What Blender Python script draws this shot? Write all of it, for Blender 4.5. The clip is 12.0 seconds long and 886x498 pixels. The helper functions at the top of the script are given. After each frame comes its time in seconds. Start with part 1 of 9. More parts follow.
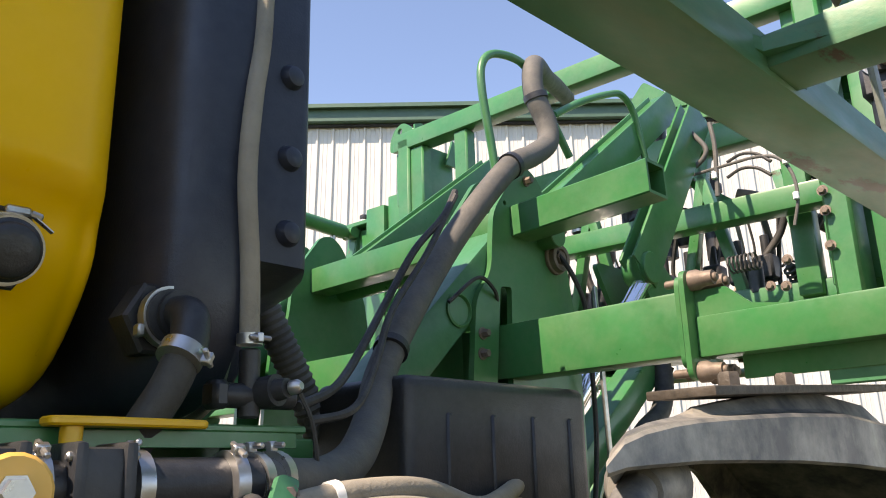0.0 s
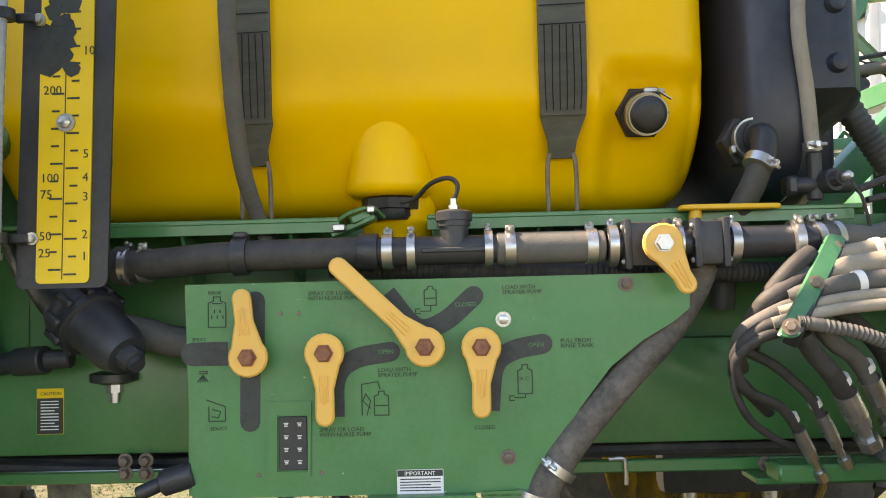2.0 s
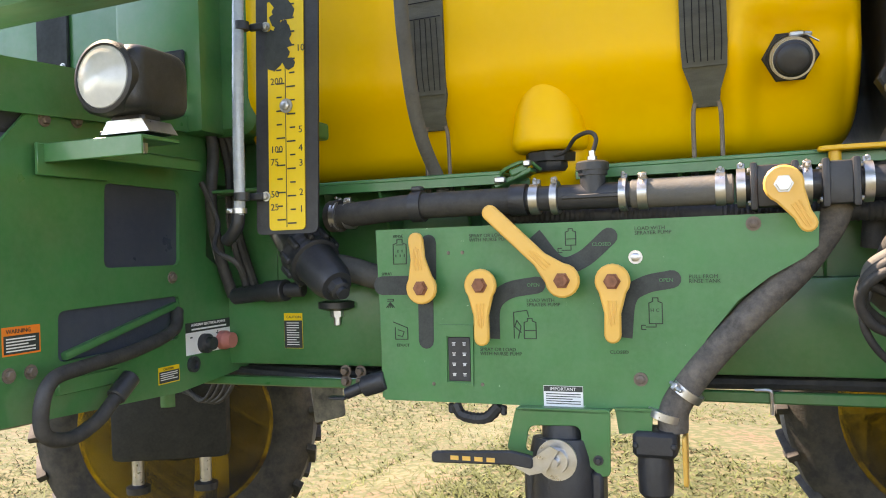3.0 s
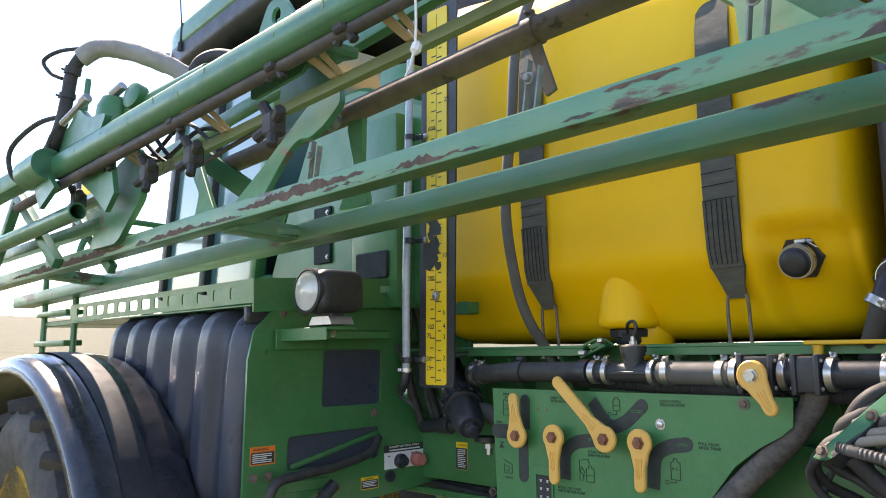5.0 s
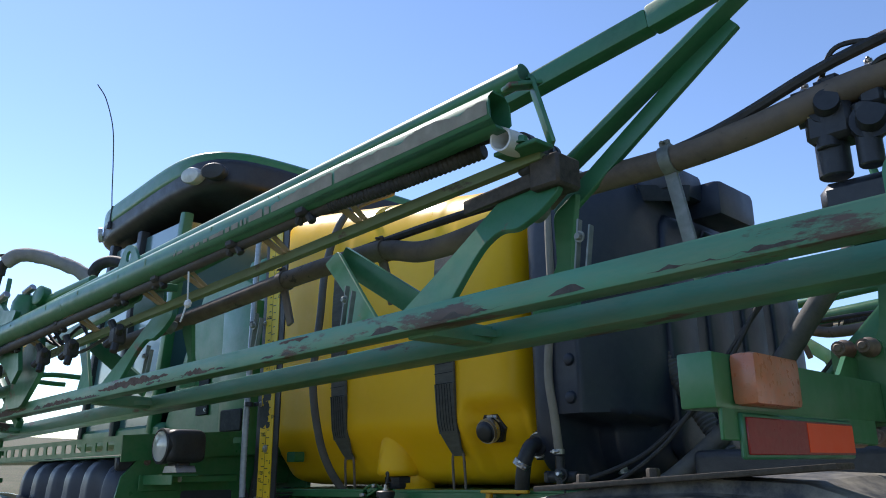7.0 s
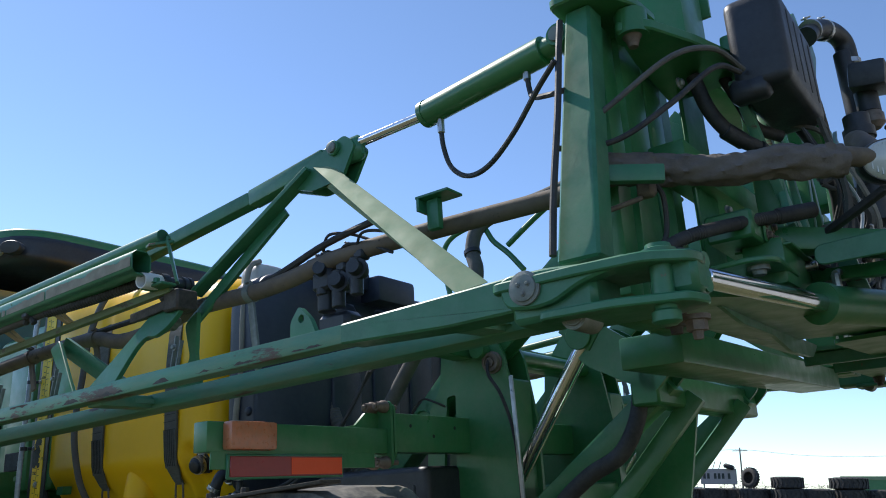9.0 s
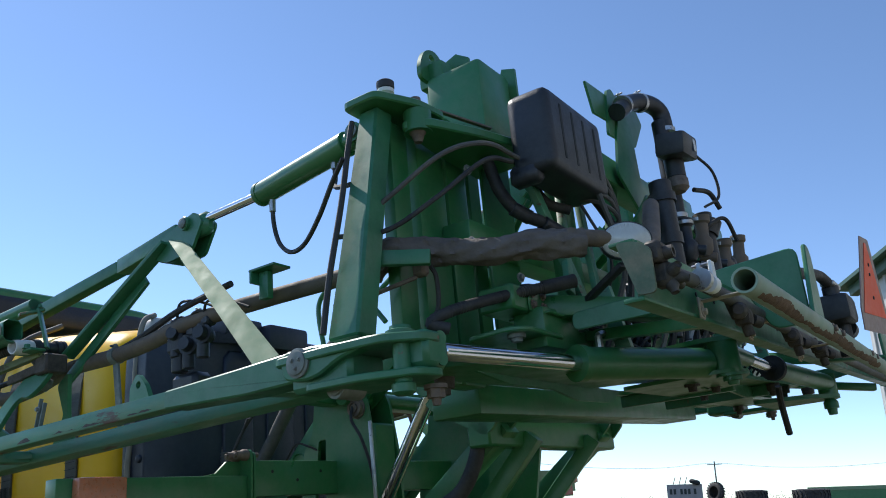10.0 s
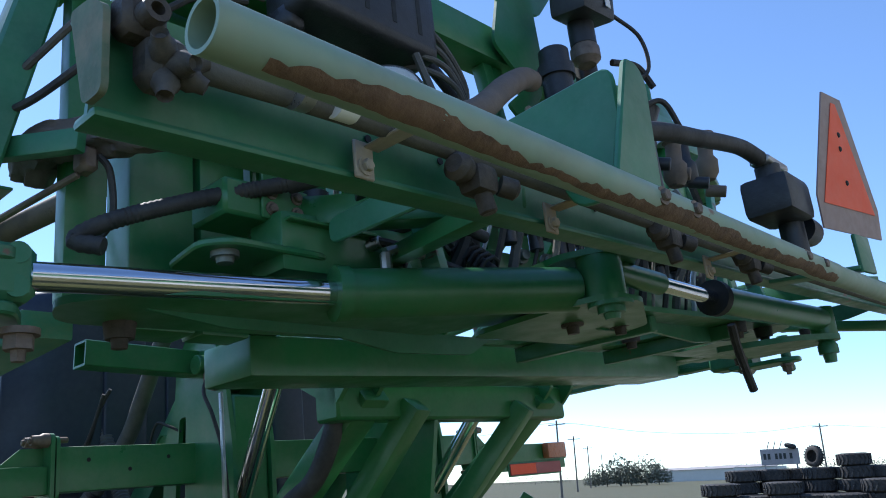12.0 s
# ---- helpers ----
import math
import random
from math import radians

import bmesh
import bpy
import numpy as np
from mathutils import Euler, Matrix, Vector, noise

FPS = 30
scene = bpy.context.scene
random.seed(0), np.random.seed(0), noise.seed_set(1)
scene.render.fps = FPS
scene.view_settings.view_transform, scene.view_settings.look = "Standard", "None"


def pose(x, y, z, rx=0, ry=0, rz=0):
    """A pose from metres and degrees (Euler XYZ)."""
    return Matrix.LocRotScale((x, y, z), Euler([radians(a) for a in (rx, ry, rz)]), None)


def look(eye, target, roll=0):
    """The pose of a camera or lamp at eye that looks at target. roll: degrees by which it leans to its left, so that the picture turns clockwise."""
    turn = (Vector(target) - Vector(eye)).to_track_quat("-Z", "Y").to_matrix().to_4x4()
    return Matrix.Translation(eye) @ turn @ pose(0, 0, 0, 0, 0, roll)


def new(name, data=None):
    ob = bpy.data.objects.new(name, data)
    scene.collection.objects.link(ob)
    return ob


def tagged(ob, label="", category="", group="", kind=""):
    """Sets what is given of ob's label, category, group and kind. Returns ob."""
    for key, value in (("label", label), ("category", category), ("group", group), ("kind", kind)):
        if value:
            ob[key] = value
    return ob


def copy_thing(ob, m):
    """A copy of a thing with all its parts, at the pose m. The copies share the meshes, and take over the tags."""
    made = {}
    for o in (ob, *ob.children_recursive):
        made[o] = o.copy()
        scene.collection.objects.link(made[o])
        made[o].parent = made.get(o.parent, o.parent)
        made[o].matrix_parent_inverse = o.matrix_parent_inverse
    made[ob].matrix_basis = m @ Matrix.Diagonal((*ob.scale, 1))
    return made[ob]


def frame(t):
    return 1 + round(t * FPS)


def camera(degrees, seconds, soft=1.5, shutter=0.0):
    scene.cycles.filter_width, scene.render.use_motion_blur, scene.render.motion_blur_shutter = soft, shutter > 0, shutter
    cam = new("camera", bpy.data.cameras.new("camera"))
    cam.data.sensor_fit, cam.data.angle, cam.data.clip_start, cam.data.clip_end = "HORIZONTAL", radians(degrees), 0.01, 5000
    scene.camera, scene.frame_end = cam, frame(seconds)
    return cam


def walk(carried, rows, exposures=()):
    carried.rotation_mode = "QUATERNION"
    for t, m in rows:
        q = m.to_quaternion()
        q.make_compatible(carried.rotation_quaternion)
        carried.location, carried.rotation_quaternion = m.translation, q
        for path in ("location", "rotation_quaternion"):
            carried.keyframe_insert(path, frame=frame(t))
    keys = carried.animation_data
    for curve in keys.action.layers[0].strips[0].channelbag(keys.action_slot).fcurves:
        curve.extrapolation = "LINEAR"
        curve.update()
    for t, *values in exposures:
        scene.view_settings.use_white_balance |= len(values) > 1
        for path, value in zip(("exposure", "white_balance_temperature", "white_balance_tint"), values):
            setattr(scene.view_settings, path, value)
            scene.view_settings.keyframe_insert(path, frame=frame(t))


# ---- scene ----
cam = camera(57.89, 12.0, soft=1.0, shutter=0.0)

# The machine stands on sloping ground: its own axes (x to its rear, y across it) lean in the world.
UP = Vector((0.057, 0.034, 0.998)).normalized()
TILT = Matrix.Translation((0, 0, 0.15)) @ UP.rotation_difference(Vector((0, 0, 1))).to_matrix().to_4x4()


def aim(x, y, z, yaw, pitch, roll=0):
    """Eye, turn to the right from +y, tilt up, lean, in the machine's axes."""
    return TILT @ pose(x, y, z, 90 + pitch, 0, -yaw) @ pose(0, 0, 0, 0, 0, roll)


PATH = [
    (0.0, aim(0.553, -0.927, 1.620, 46.01, 15.68, -1.52)),
    (0.5, aim(0.541, -1.080, 1.596, 34.10, 14.35, -1.60)),
    (1.0, aim(0.462, -1.294, 1.589, 21.17, 10.96, -1.32)),
    (1.5, aim(0.402, -1.491, 1.554, 9.65, 6.97, -1.33)),
    (2.0, aim(0.432, -1.647, 1.530, -0.88, 2.88, -1.45)),
    (2.5, aim(0.597, -1.736, 1.491, -10.86, 0.95, -1.67)),
    (3.0, aim(0.780, -1.873, 1.493, -20.95, 0.13, -1.81)),
    (3.2, aim(0.854, -1.934, 1.486, -24.66, 0.52, -1.73)),
    (4.8, aim(1.706, -2.061, 1.674, -45.53, 5.81, -1.11)),
    (5.0, aim(1.833, -2.085, 1.689, -46.23, 7.23, -0.83)),
    (5.5, aim(2.112, -2.099, 1.769, -47.76, 10.53, -0.38)),
    (6.0, aim(2.400, -2.098, 1.761, -47.46, 13.10, -0.33)),
    (6.5, aim(2.764, -2.153, 1.774, -46.24, 14.89, -0.56)),
    (6.7, aim(2.897, -2.199, 1.788, -45.73, 15.19, -0.74)),
    (8.3, aim(4.122, -2.507, 1.719, -38.77, 16.22, -1.92)),
    (8.5, aim(4.261, -2.563, 1.724, -37.69, 16.45, -2.32)),
    (9.0, aim(4.639, -2.597, 1.704, -35.81, 17.00, -3.26)),
    (9.5, aim(4.998, -2.614, 1.707, -34.36, 17.77, -4.33)),
    (10.0, aim(5.320, -2.570, 1.728, -33.83, 18.34, -5.20)),
    (10.5, aim(5.580, -2.331, 1.716, -34.23, 18.59, -5.69)),
    (11.0, aim(5.659, -2.030, 1.729, -35.37, 18.70, -6.13)),
    (11.5, aim(5.576, -1.657, 1.751, -37.40, 18.26, -6.43)),
    (12.0, aim(5.460, -1.269, 1.725, -40.48, 17.03, -6.35)),
]
EXPOSURES = [(0.0, 1.28, 8300, 20), (0.5, 1.48, 8700, 20), (1.0, 1.72, 9300, 20), (1.5, 2.0, 9600, 21), (2.0, 2.22, 9600, 22), (3.2, 2.45, 9100, 24), (4.8, 1.9, 8100, 22), (5.5, 1.4, 7200, 20),
             (6.5, 0.62, 6500, 17), (8.5, 0.33, 6450, 12), (10.0, 0.24, 6300, 11), (11.0, 0.28, 6150, 10), (12.0, 0.54, 5850, 12)]
walk(cam, PATH, EXPOSURES)

# ---- world and sun ----
SUN_TO = Vector((-0.67, 0.06, 0.74)).normalized()
world = bpy.data.worlds.new("world")
scene.world = world
world.use_nodes = True
sky = world.node_tree.nodes.new("ShaderNodeTexSky")
sky.sky_type, sky.sun_disc = "NISHITA", False
sky.sun_elevation = math.asin(SUN_TO.z)
sky.sun_rotation = math.atan2(SUN_TO.x, SUN_TO.y)
sky.air_density, sky.dust_density, sky.ozone_density = 0.75, 0.05, 2.2
back = world.node_tree.nodes["Background"]
hue = world.node_tree.nodes.new("ShaderNodeMix")
hue.data_type, hue.blend_type = "RGBA", "MULTIPLY"
hue.inputs[0].default_value = 1.0
hue.inputs[7].default_value = (0.95, 1.0, 1.03, 1)
world.node_tree.links.new(sky.outputs[0], hue.inputs[6])
world.node_tree.links.new(hue.outputs[2], back.inputs[0])
back.inputs[1].default_value = 0.165
sun = new("sun", bpy.data.lights.new("sun", "SUN"))
sun.data.energy, sun.data.angle, sun.data.color = 4.0, radians(0.53), (1.0, 0.95, 0.87)
sun.matrix_world = look(SUN_TO * 30, (0, 0, 0))


# ---- materials ----
def material(name, base, rough=0.5, metal=0.0, vary=0.25, scale=6.0, dust=0.0, dust_col=(0.32, 0.26, 0.18), bump=0.0,
             bump_scale=60.0, wear=0.0, wear_col=(0.12, 0.05, 0.03), wear_scale=9.0, coat=0.0, emit=0.0, island=0.0, streak=None):
    """A painted, moulded or metal surface: base colour, broad and fine variation, dust, worn patches, fine relief."""
    m = bpy.data.materials.new(name)
    m.use_nodes = True
    nt = m.node_tree
    bs = nt.nodes["Principled BSDF"]
    co = nt.nodes.new("ShaderNodeTexCoord")

    def noise_tex(sc, det=4.0, rgh=0.55):
        n = nt.nodes.new("ShaderNodeTexNoise")
        n.inputs["Scale"].default_value, n.inputs["Detail"].default_value, n.inputs["Roughness"].default_value = sc, det, rgh
        if streak:
            mp = nt.nodes.new("ShaderNodeMapping")
            mp.inputs["Scale"].default_value = streak
            nt.links.new(co.outputs["Object"], mp.inputs["Vector"])
            nt.links.new(mp.outputs[0], n.inputs["Vector"])
        else:
            nt.links.new(co.outputs["Object"], n.inputs["Vector"])
        return n.outputs["Fac"]

    def ramp(fac, lo, hi):
        r = nt.nodes.new("ShaderNodeMapRange")
        r.inputs["From Min"].default_value, r.inputs["From Max"].default_value = lo, hi
        nt.links.new(fac, r.inputs["Value"])
        return r.outputs[0]

    def mix(fac, a, b):
        x = nt.nodes.new("ShaderNodeMix")
        x.data_type = "RGBA"
        if isinstance(fac, float):
            x.inputs[0].default_value = fac
        else:
            nt.links.new(fac, x.inputs[0])
        for sock, v in ((x.inputs[6], a), (x.inputs[7], b)):
            if isinstance(v, tuple):
                sock.default_value = (*v, 1)
            else:
                nt.links.new(v, sock)
        return x.outputs[2]

    lo = tuple(c * (1 - vary) for c in base)
    hi = tuple(min(1, c * (1 + vary)) for c in base)
    col = mix(ramp(noise_tex(scale), 0.3, 0.7), lo, hi)
    if vary:
        fine = ramp(noise_tex(scale * 11, 3.0), 0.35, 0.75)
        col = mix(fine, col, mix(0.5, col, tuple(min(1, c * 1.0 + 0.02) for c in base)))
    if island:
        g = nt.nodes.new("ShaderNodeNewGeometry")
        col = mix(ramp(g.outputs["Random Per Island"], 0.0, 1.0 / island), col, tuple(c * 0.5 for c in base))
    if dust:
        d = nt.nodes.new("ShaderNodeMath")
        d.operation = "MULTIPLY"
        d.inputs[1].default_value = dust
        nt.links.new(ramp(noise_tex(scale * 1.7, 7.0, 0.7), 0.38, 0.72), d.inputs[0])
        col = mix(d.outputs[0], col, dust_col)
    if wear:
        wf = ramp(noise_tex(wear_scale, 9.0, 0.68), 0.72 - wear, 0.76 - wear)
        col = mix(wf, col, mix(ramp(noise_tex(wear_scale * 4), 0.3, 0.7), wear_col, tuple(c * 2.2 for c in wear_col)))
    nt.links.new(col, bs.inputs["Base Color"])
    bs.inputs["Metallic"].default_value = metal
    rr = ramp(noise_tex(scale * 2.3, 5.0), 0.25, 0.75)
    mr = nt.nodes.new("ShaderNodeMapRange")
    mr.inputs["To Min"].default_value, mr.inputs["To Max"].default_value = max(0.03, rough - 0.1), min(1, rough + 0.14)
    nt.links.new(rr, mr.inputs["Value"])
    nt.links.new(mr.outputs[0], bs.inputs["Roughness"])
    bs.inputs["Coat Weight"].default_value = coat
    bs.inputs["Coat Roughness"].default_value = 0.2
    if bump:
        b = nt.nodes.new("ShaderNodeBump")
        b.inputs["Strength"].default_value = bump
        b.inputs["Distance"].default_value = 0.01
        nt.links.new(noise_tex(bump_scale, 6.0, 0.6), b.inputs["Height"])
        nt.links.new(b.outputs[0], bs.inputs["Normal"])
    if emit:
        bs.inputs["Emission Color"].default_value = (*base, 1)
        bs.inputs["Emission Strength"].default_value = emit
    return m


GREEN = material("green_paint", (0.021, 0.165, 0.048), 0.36, vary=0.14, scale=5, dust=0.12, bump=0.03, bump_scale=25, coat=0.25)
PANEL_GREEN = material("panel_green", (0.026, 0.18, 0.052), 0.42, vary=0.12, scale=7, dust=0.14, dust_col=(0.2, 0.3, 0.2), wear=0.05, wear_col=(0.14, 0.25, 0.15), wear_scale=34, coat=0.15)
BOOM_GREEN = material("boom_green", (0.027, 0.165, 0.07), 0.4, vary=0.2, scale=7, dust=0.2, dust_col=(0.16, 0.3, 0.2), wear=0.07, wear_col=(0.085, 0.045, 0.03), wear_scale=6, bump=0.05, bump_scale=30, coat=0.15)
# base paled and blued for reflected sky; rust wear and dust are real
CHORD_GREEN = material("worn_sky_tinted_chord", (0.065, 0.26, 0.15), 0.42, vary=0.18, scale=7, dust=0.6, dust_col=(0.2, 0.26, 0.14), wear=0.13, wear_col=(0.055, 0.034, 0.024), wear_scale=5, bump=0.08, bump_scale=30, coat=0.1, streak=(0.4, 1.0, 1.6))
PALE_GREEN = material("pale_green", (0.17, 0.27, 0.15), 0.75, vary=0.12, scale=6, dust=0.3, dust_col=(0.4, 0.36, 0.2))
PALE_PIPE = material("faded_pipe", (0.24, 0.35, 0.25), 0.5, vary=0.14, scale=8, dust=0.3, dust_col=(0.33, 0.29, 0.2), wear=0.05, wear_col=(0.12, 0.065, 0.035), wear_scale=9)
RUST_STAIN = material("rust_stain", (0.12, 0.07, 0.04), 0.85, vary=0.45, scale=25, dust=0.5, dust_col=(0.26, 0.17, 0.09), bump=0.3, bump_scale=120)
YELLOW = material("yellow_plastic", (0.97, 0.53, 0.004), 0.36, vary=0.05, scale=3, dust=0.06, dust_col=(0.6, 0.4, 0.1), bump=0.02, bump_scale=140)
YELLOW.node_tree.nodes["Principled BSDF"].inputs["Specular IOR Level"].default_value = 0.25
RIM_YELLOW = material("yellow_paint", (0.85, 0.5, 0.02), 0.4, vary=0.08, scale=5, dust=0.15, bump=0.02)
LEVER = material("lever_yellow", (0.8, 0.43, 0.085), 0.42, vary=0.08, scale=9, dust=0.15, dust_col=(0.7, 0.5, 0.25), bump=0.02)
BLACK = material("black_plastic", (0.019, 0.021, 0.025), 0.42, vary=0.25, scale=5, dust=0.16, dust_col=(0.09, 0.09, 0.09), bump=0.12, bump_scale=160)
# black plastics below: the blue in both bases is painted sky reflection
FUEL = material("sky_tinted_fuel_plastic", (0.04, 0.048, 0.07), 0.34, vary=0.2, scale=4, dust=0.3, dust_col=(0.08, 0.085, 0.09), bump=0.1, bump_scale=150)
BLACK_TANK = material("sky_tinted_tank_plastic", (0.017, 0.023, 0.04), 0.38, vary=0.2, scale=3, dust=0.2, dust_col=(0.035, 0.04, 0.05), bump=0.1, bump_scale=200, wear=0.0, wear_col=(0.07, 0.07, 0.065), wear_scale=50)
RUBBER = material("black_rubber", (0.02, 0.02, 0.021), 0.62, vary=0.3, scale=8, dust=0.35, dust_col=(0.13, 0.12, 0.1), bump=0.15, bump_scale=120)
TYRE = material("tyre_rubber", (0.022, 0.022, 0.023), 0.75, vary=0.3, scale=5, dust=0.6, dust_col=(0.12, 0.1, 0.075), bump=0.2, bump_scale=80)
GREY_HOSE = material("grey_hose", (0.085, 0.085, 0.08), 0.7, vary=0.25, scale=9, dust=0.5, dust_col=(0.17, 0.15, 0.12), bump=0.15, bump_scale=120)
TAN_HOSE = material("dusty_hose", (0.26, 0.235, 0.19), 0.8, vary=0.2, scale=10, dust=0.5, dust_col=(0.36, 0.31, 0.23), bump=0.2, bump_scale=150)
BROWN_PIPE = material("dirty_pipe", (0.125, 0.098, 0.075), 0.7, vary=0.3, scale=7, dust=0.6, dust_col=(0.22, 0.16, 0.1), bump=0.1, bump_scale=90, wear=0.1, wear_col=(0.03, 0.025, 0.02))
WRAP = material("wrap_cloth", (0.123, 0.104, 0.090), 0.85, vary=0.35, scale=12, dust=0.4, dust_col=(0.17, 0.145, 0.12), bump=0.4, bump_scale=45)
TAN_PLASTIC = material("tan_bracket", (0.4, 0.31, 0.2), 0.6, vary=0.2, scale=14, dust=0.4, dust_col=(0.3, 0.22, 0.13))
STEEL = material("steel", (0.5, 0.5, 0.5), 0.33, metal=0.9, vary=0.2, scale=20, dust=0.2)
PIN = material("weathered_pin", (0.22, 0.23, 0.21), 0.55, metal=0.4, vary=0.3, scale=25, dust=0.35, dust_col=(0.1, 0.17, 0.11))
DARK_LINE = material("dark_line", (0.045, 0.043, 0.045), 0.6, vary=0.35, scale=9, dust=0.55, dust_col=(0.16, 0.125, 0.09), bump=0.1, bump_scale=90)
OLIVE_RAIL = material("olive_rail", (0.14, 0.19, 0.075), 0.55, vary=0.25, scale=8, dust=0.35, dust_col=(0.2, 0.18, 0.1), wear=0.12, wear_col=(0.05, 0.035, 0.022), wear_scale=6, streak=(0.5, 1, 1))
RUSTY = material("rusty_steel", (0.17, 0.13, 0.105), 0.6, metal=0.35, vary=0.4, scale=30, dust=0.3, bump=0.1)
CHROME = material("chrome_rod", (0.75, 0.75, 0.77), 0.1, metal=1.0, vary=0.05, scale=20, dust=0.05)
STRAP = material("strap_webbing", (0.12, 0.12, 0.1), 0.85, vary=0.25, scale=12, dust=0.3, dust_col=(0.12, 0.12, 0.09), bump=0.6, bump_scale=260, streak=(1, 1, 4))
STITCH = material("stitch_thread", (0.012, 0.012, 0.012), 0.9, vary=0.0)
DECAL = material("dark_decal", (0.022, 0.028, 0.025), 0.55, vary=0.3, scale=20, dust=0.15, dust_col=(0.1, 0.12, 0.1))
INK = material("black_ink", (0.012, 0.03, 0.016), 0.6, vary=0.1)
WHITE = material("white_label", (0.78, 0.78, 0.76), 0.5, vary=0.05, dust=0.1)
GAUGE_Y = material("gauge_yellow", (0.85, 0.56, 0.01), 0.42, vary=0.05, scale=9, dust=0.08)
ORANGE = material("warning_orange", (0.85, 0.2, 0.02), 0.5, vary=0.05)

AMBER = material("amber_lens", (0.55, 0.16, 0.06), 0.3, vary=0.15, scale=30, dust=0.3, coat=0.4)
SMV_ORANGE = material("fluorescent_orange", (0.95, 0.1, 0.022), 0.5, vary=0.04)
REFLECT_RED = material("dark_red_reflector", (0.32, 0.02, 0.02), 0.35, vary=0.1, scale=40, coat=0.4)
CLEAR_TUBE = material("milky_tube", (0.36, 0.41, 0.46), 0.25, vary=0.1, scale=20, coat=0.5)
LAMP = material("lamp_glass", (0.5, 0.52, 0.51), 0.15, vary=0.1, scale=40, coat=1.0)
REFLECTOR = material("lamp_reflector", (0.8, 0.8, 0.8), 0.12, metal=1.0, vary=0.05)
DIRTY_HOSE = material("dirty_hose", (0.062, 0.056, 0.05), 0.75, vary=0.45, scale=16, dust=0.9, dust_col=(0.19, 0.16, 0.13), bump=0.3, bump_scale=60)
DARK_HOSE = material("dark_hose", (0.032, 0.034, 0.036), 0.6, vary=0.3, scale=9, dust=0.35, dust_col=(0.1, 0.095, 0.085), bump=0.15, bump_scale=120)
PIVOT_RUST = material("rusted_bolt", (0.27, 0.105, 0.055), 0.75, metal=0.15, vary=0.4, scale=60, bump=0.2, bump_scale=200)
GRIME = material("oily_grime", (0.055, 0.045, 0.036), 0.6, metal=0.2, vary=0.5, scale=30, dust=0.5, dust_col=(0.13, 0.105, 0.08), bump=0.2, bump_scale=90)
# near-black: dark parts, and painted shade in openings, slots and holes
DARK = material("dark_parts_and_shade", (0.012, 0.014, 0.014), 0.7, vary=0.2)
OLIVE = material("dusty_fender", (0.05, 0.054, 0.062), 0.5, vary=0.25, scale=4, dust=0.9, dust_col=(0.4, 0.37, 0.31), bump=0.08, bump_scale=40)
GLASSY = material("cab_glass", (0.1, 0.2, 0.2), 0.06, vary=0.1, scale=1.0, coat=1.0)
SIDING = material("white_siding", (0.52, 0.515, 0.48), 0.45, vary=0.04, scale=1.2, dust=0.1, dust_col=(0.6, 0.56, 0.48))
TRIM = material("green_trim", (0.05, 0.11, 0.075), 0.45, vary=0.1)
BOARD = material("grey_board", (0.36, 0.33, 0.32), 0.8, vary=0.15, scale=3)
WOOD = material("pole_wood", (0.16, 0.14, 0.12), 0.9, vary=0.2, scale=4)
# leaf green is lightened to hold the haze of distance
LEAF = material("hazed_leaves", (0.17, 0.19, 0.14), 0.8, vary=0.4, scale=2, island=2.0)
BLADE = material("grass_blades", (0.105, 0.135, 0.03), 0.8, vary=0.5, scale=0.8, island=1.6)


def soil_material():
    """Dry mown grass over reddish soil."""
    m = material("dry_grass_ground", (0.108, 0.09, 0.042), 0.95, vary=0.35, scale=0.55, bump=1.0, bump_scale=9)
    nt = m.node_tree
    bs = nt.nodes["Principled BSDF"]
    old = bs.inputs["Base Color"].links[0].from_socket
    co = nt.nodes.new("ShaderNodeTexCoord")
    n1 = nt.nodes.new("ShaderNodeTexNoise")
    n1.inputs["Scale"].default_value, n1.inputs["Detail"].default_value = 0.9, 8
    n2 = nt.nodes.new("ShaderNodeTexNoise")
    n2.inputs["Scale"].default_value, n2.inputs["Detail"].default_value = 14, 6
    for n in (n1, n2):
        nt.links.new(co.outputs["Object"], n.inputs["Vector"])
    prev = old
    for n, lo, hi, c in ((n1, 0.54, 0.64, (0.135, 0.082, 0.048)), (n2, 0.44, 0.54, (0.042, 0.062, 0.014))):
        r = nt.nodes.new("ShaderNodeMapRange")
        r.inputs["From Min"].default_value, r.inputs["From Max"].default_value = lo, hi
        r.inputs["To Max"].default_value = 0.75
        nt.links.new(n.outputs["Fac"], r.inputs["Value"])
        x = nt.nodes.new("ShaderNodeMix")
        x.data_type = "RGBA"
        nt.links.new(r.outputs[0], x.inputs[0])
        nt.links.new(prev, x.inputs[6])
        x.inputs[7].default_value = (*c, 1)
        prev = x.outputs[2]
    nt.links.new(prev, bs.inputs["Base Color"])
    return m


def ground_z(x, y):
    """The yard: gentle unevenness, and a fall towards the machine's front."""
    far = math.hypot(x, y)
    if far > 60:
        return 0.0
    return 0.05 * noise.noise(Vector((x * 0.25, y * 0.25, 0))) - 0.33 * smooth01((-0.6 - x) / 2.0) * smooth01((60 - far) / 40)


def smooth01(t):
    t = max(0.0, min(1.0, t))
    return t * t * (3 - 2 * t)


SOIL = soil_material()

# ---- shapes ----
MIRROR = [False]  # when set, parts are flipped across the machine's middle
MID = 1.17


def vec(p):
    return Vector(p)


def joined(*bms):
    out = bmesh.new()
    for b in bms:
        tmp = bpy.data.meshes.new("tmp")
        b.to_mesh(tmp)
        out.from_mesh(tmp)
        bpy.data.meshes.remove(tmp)
        b.free()
    return out


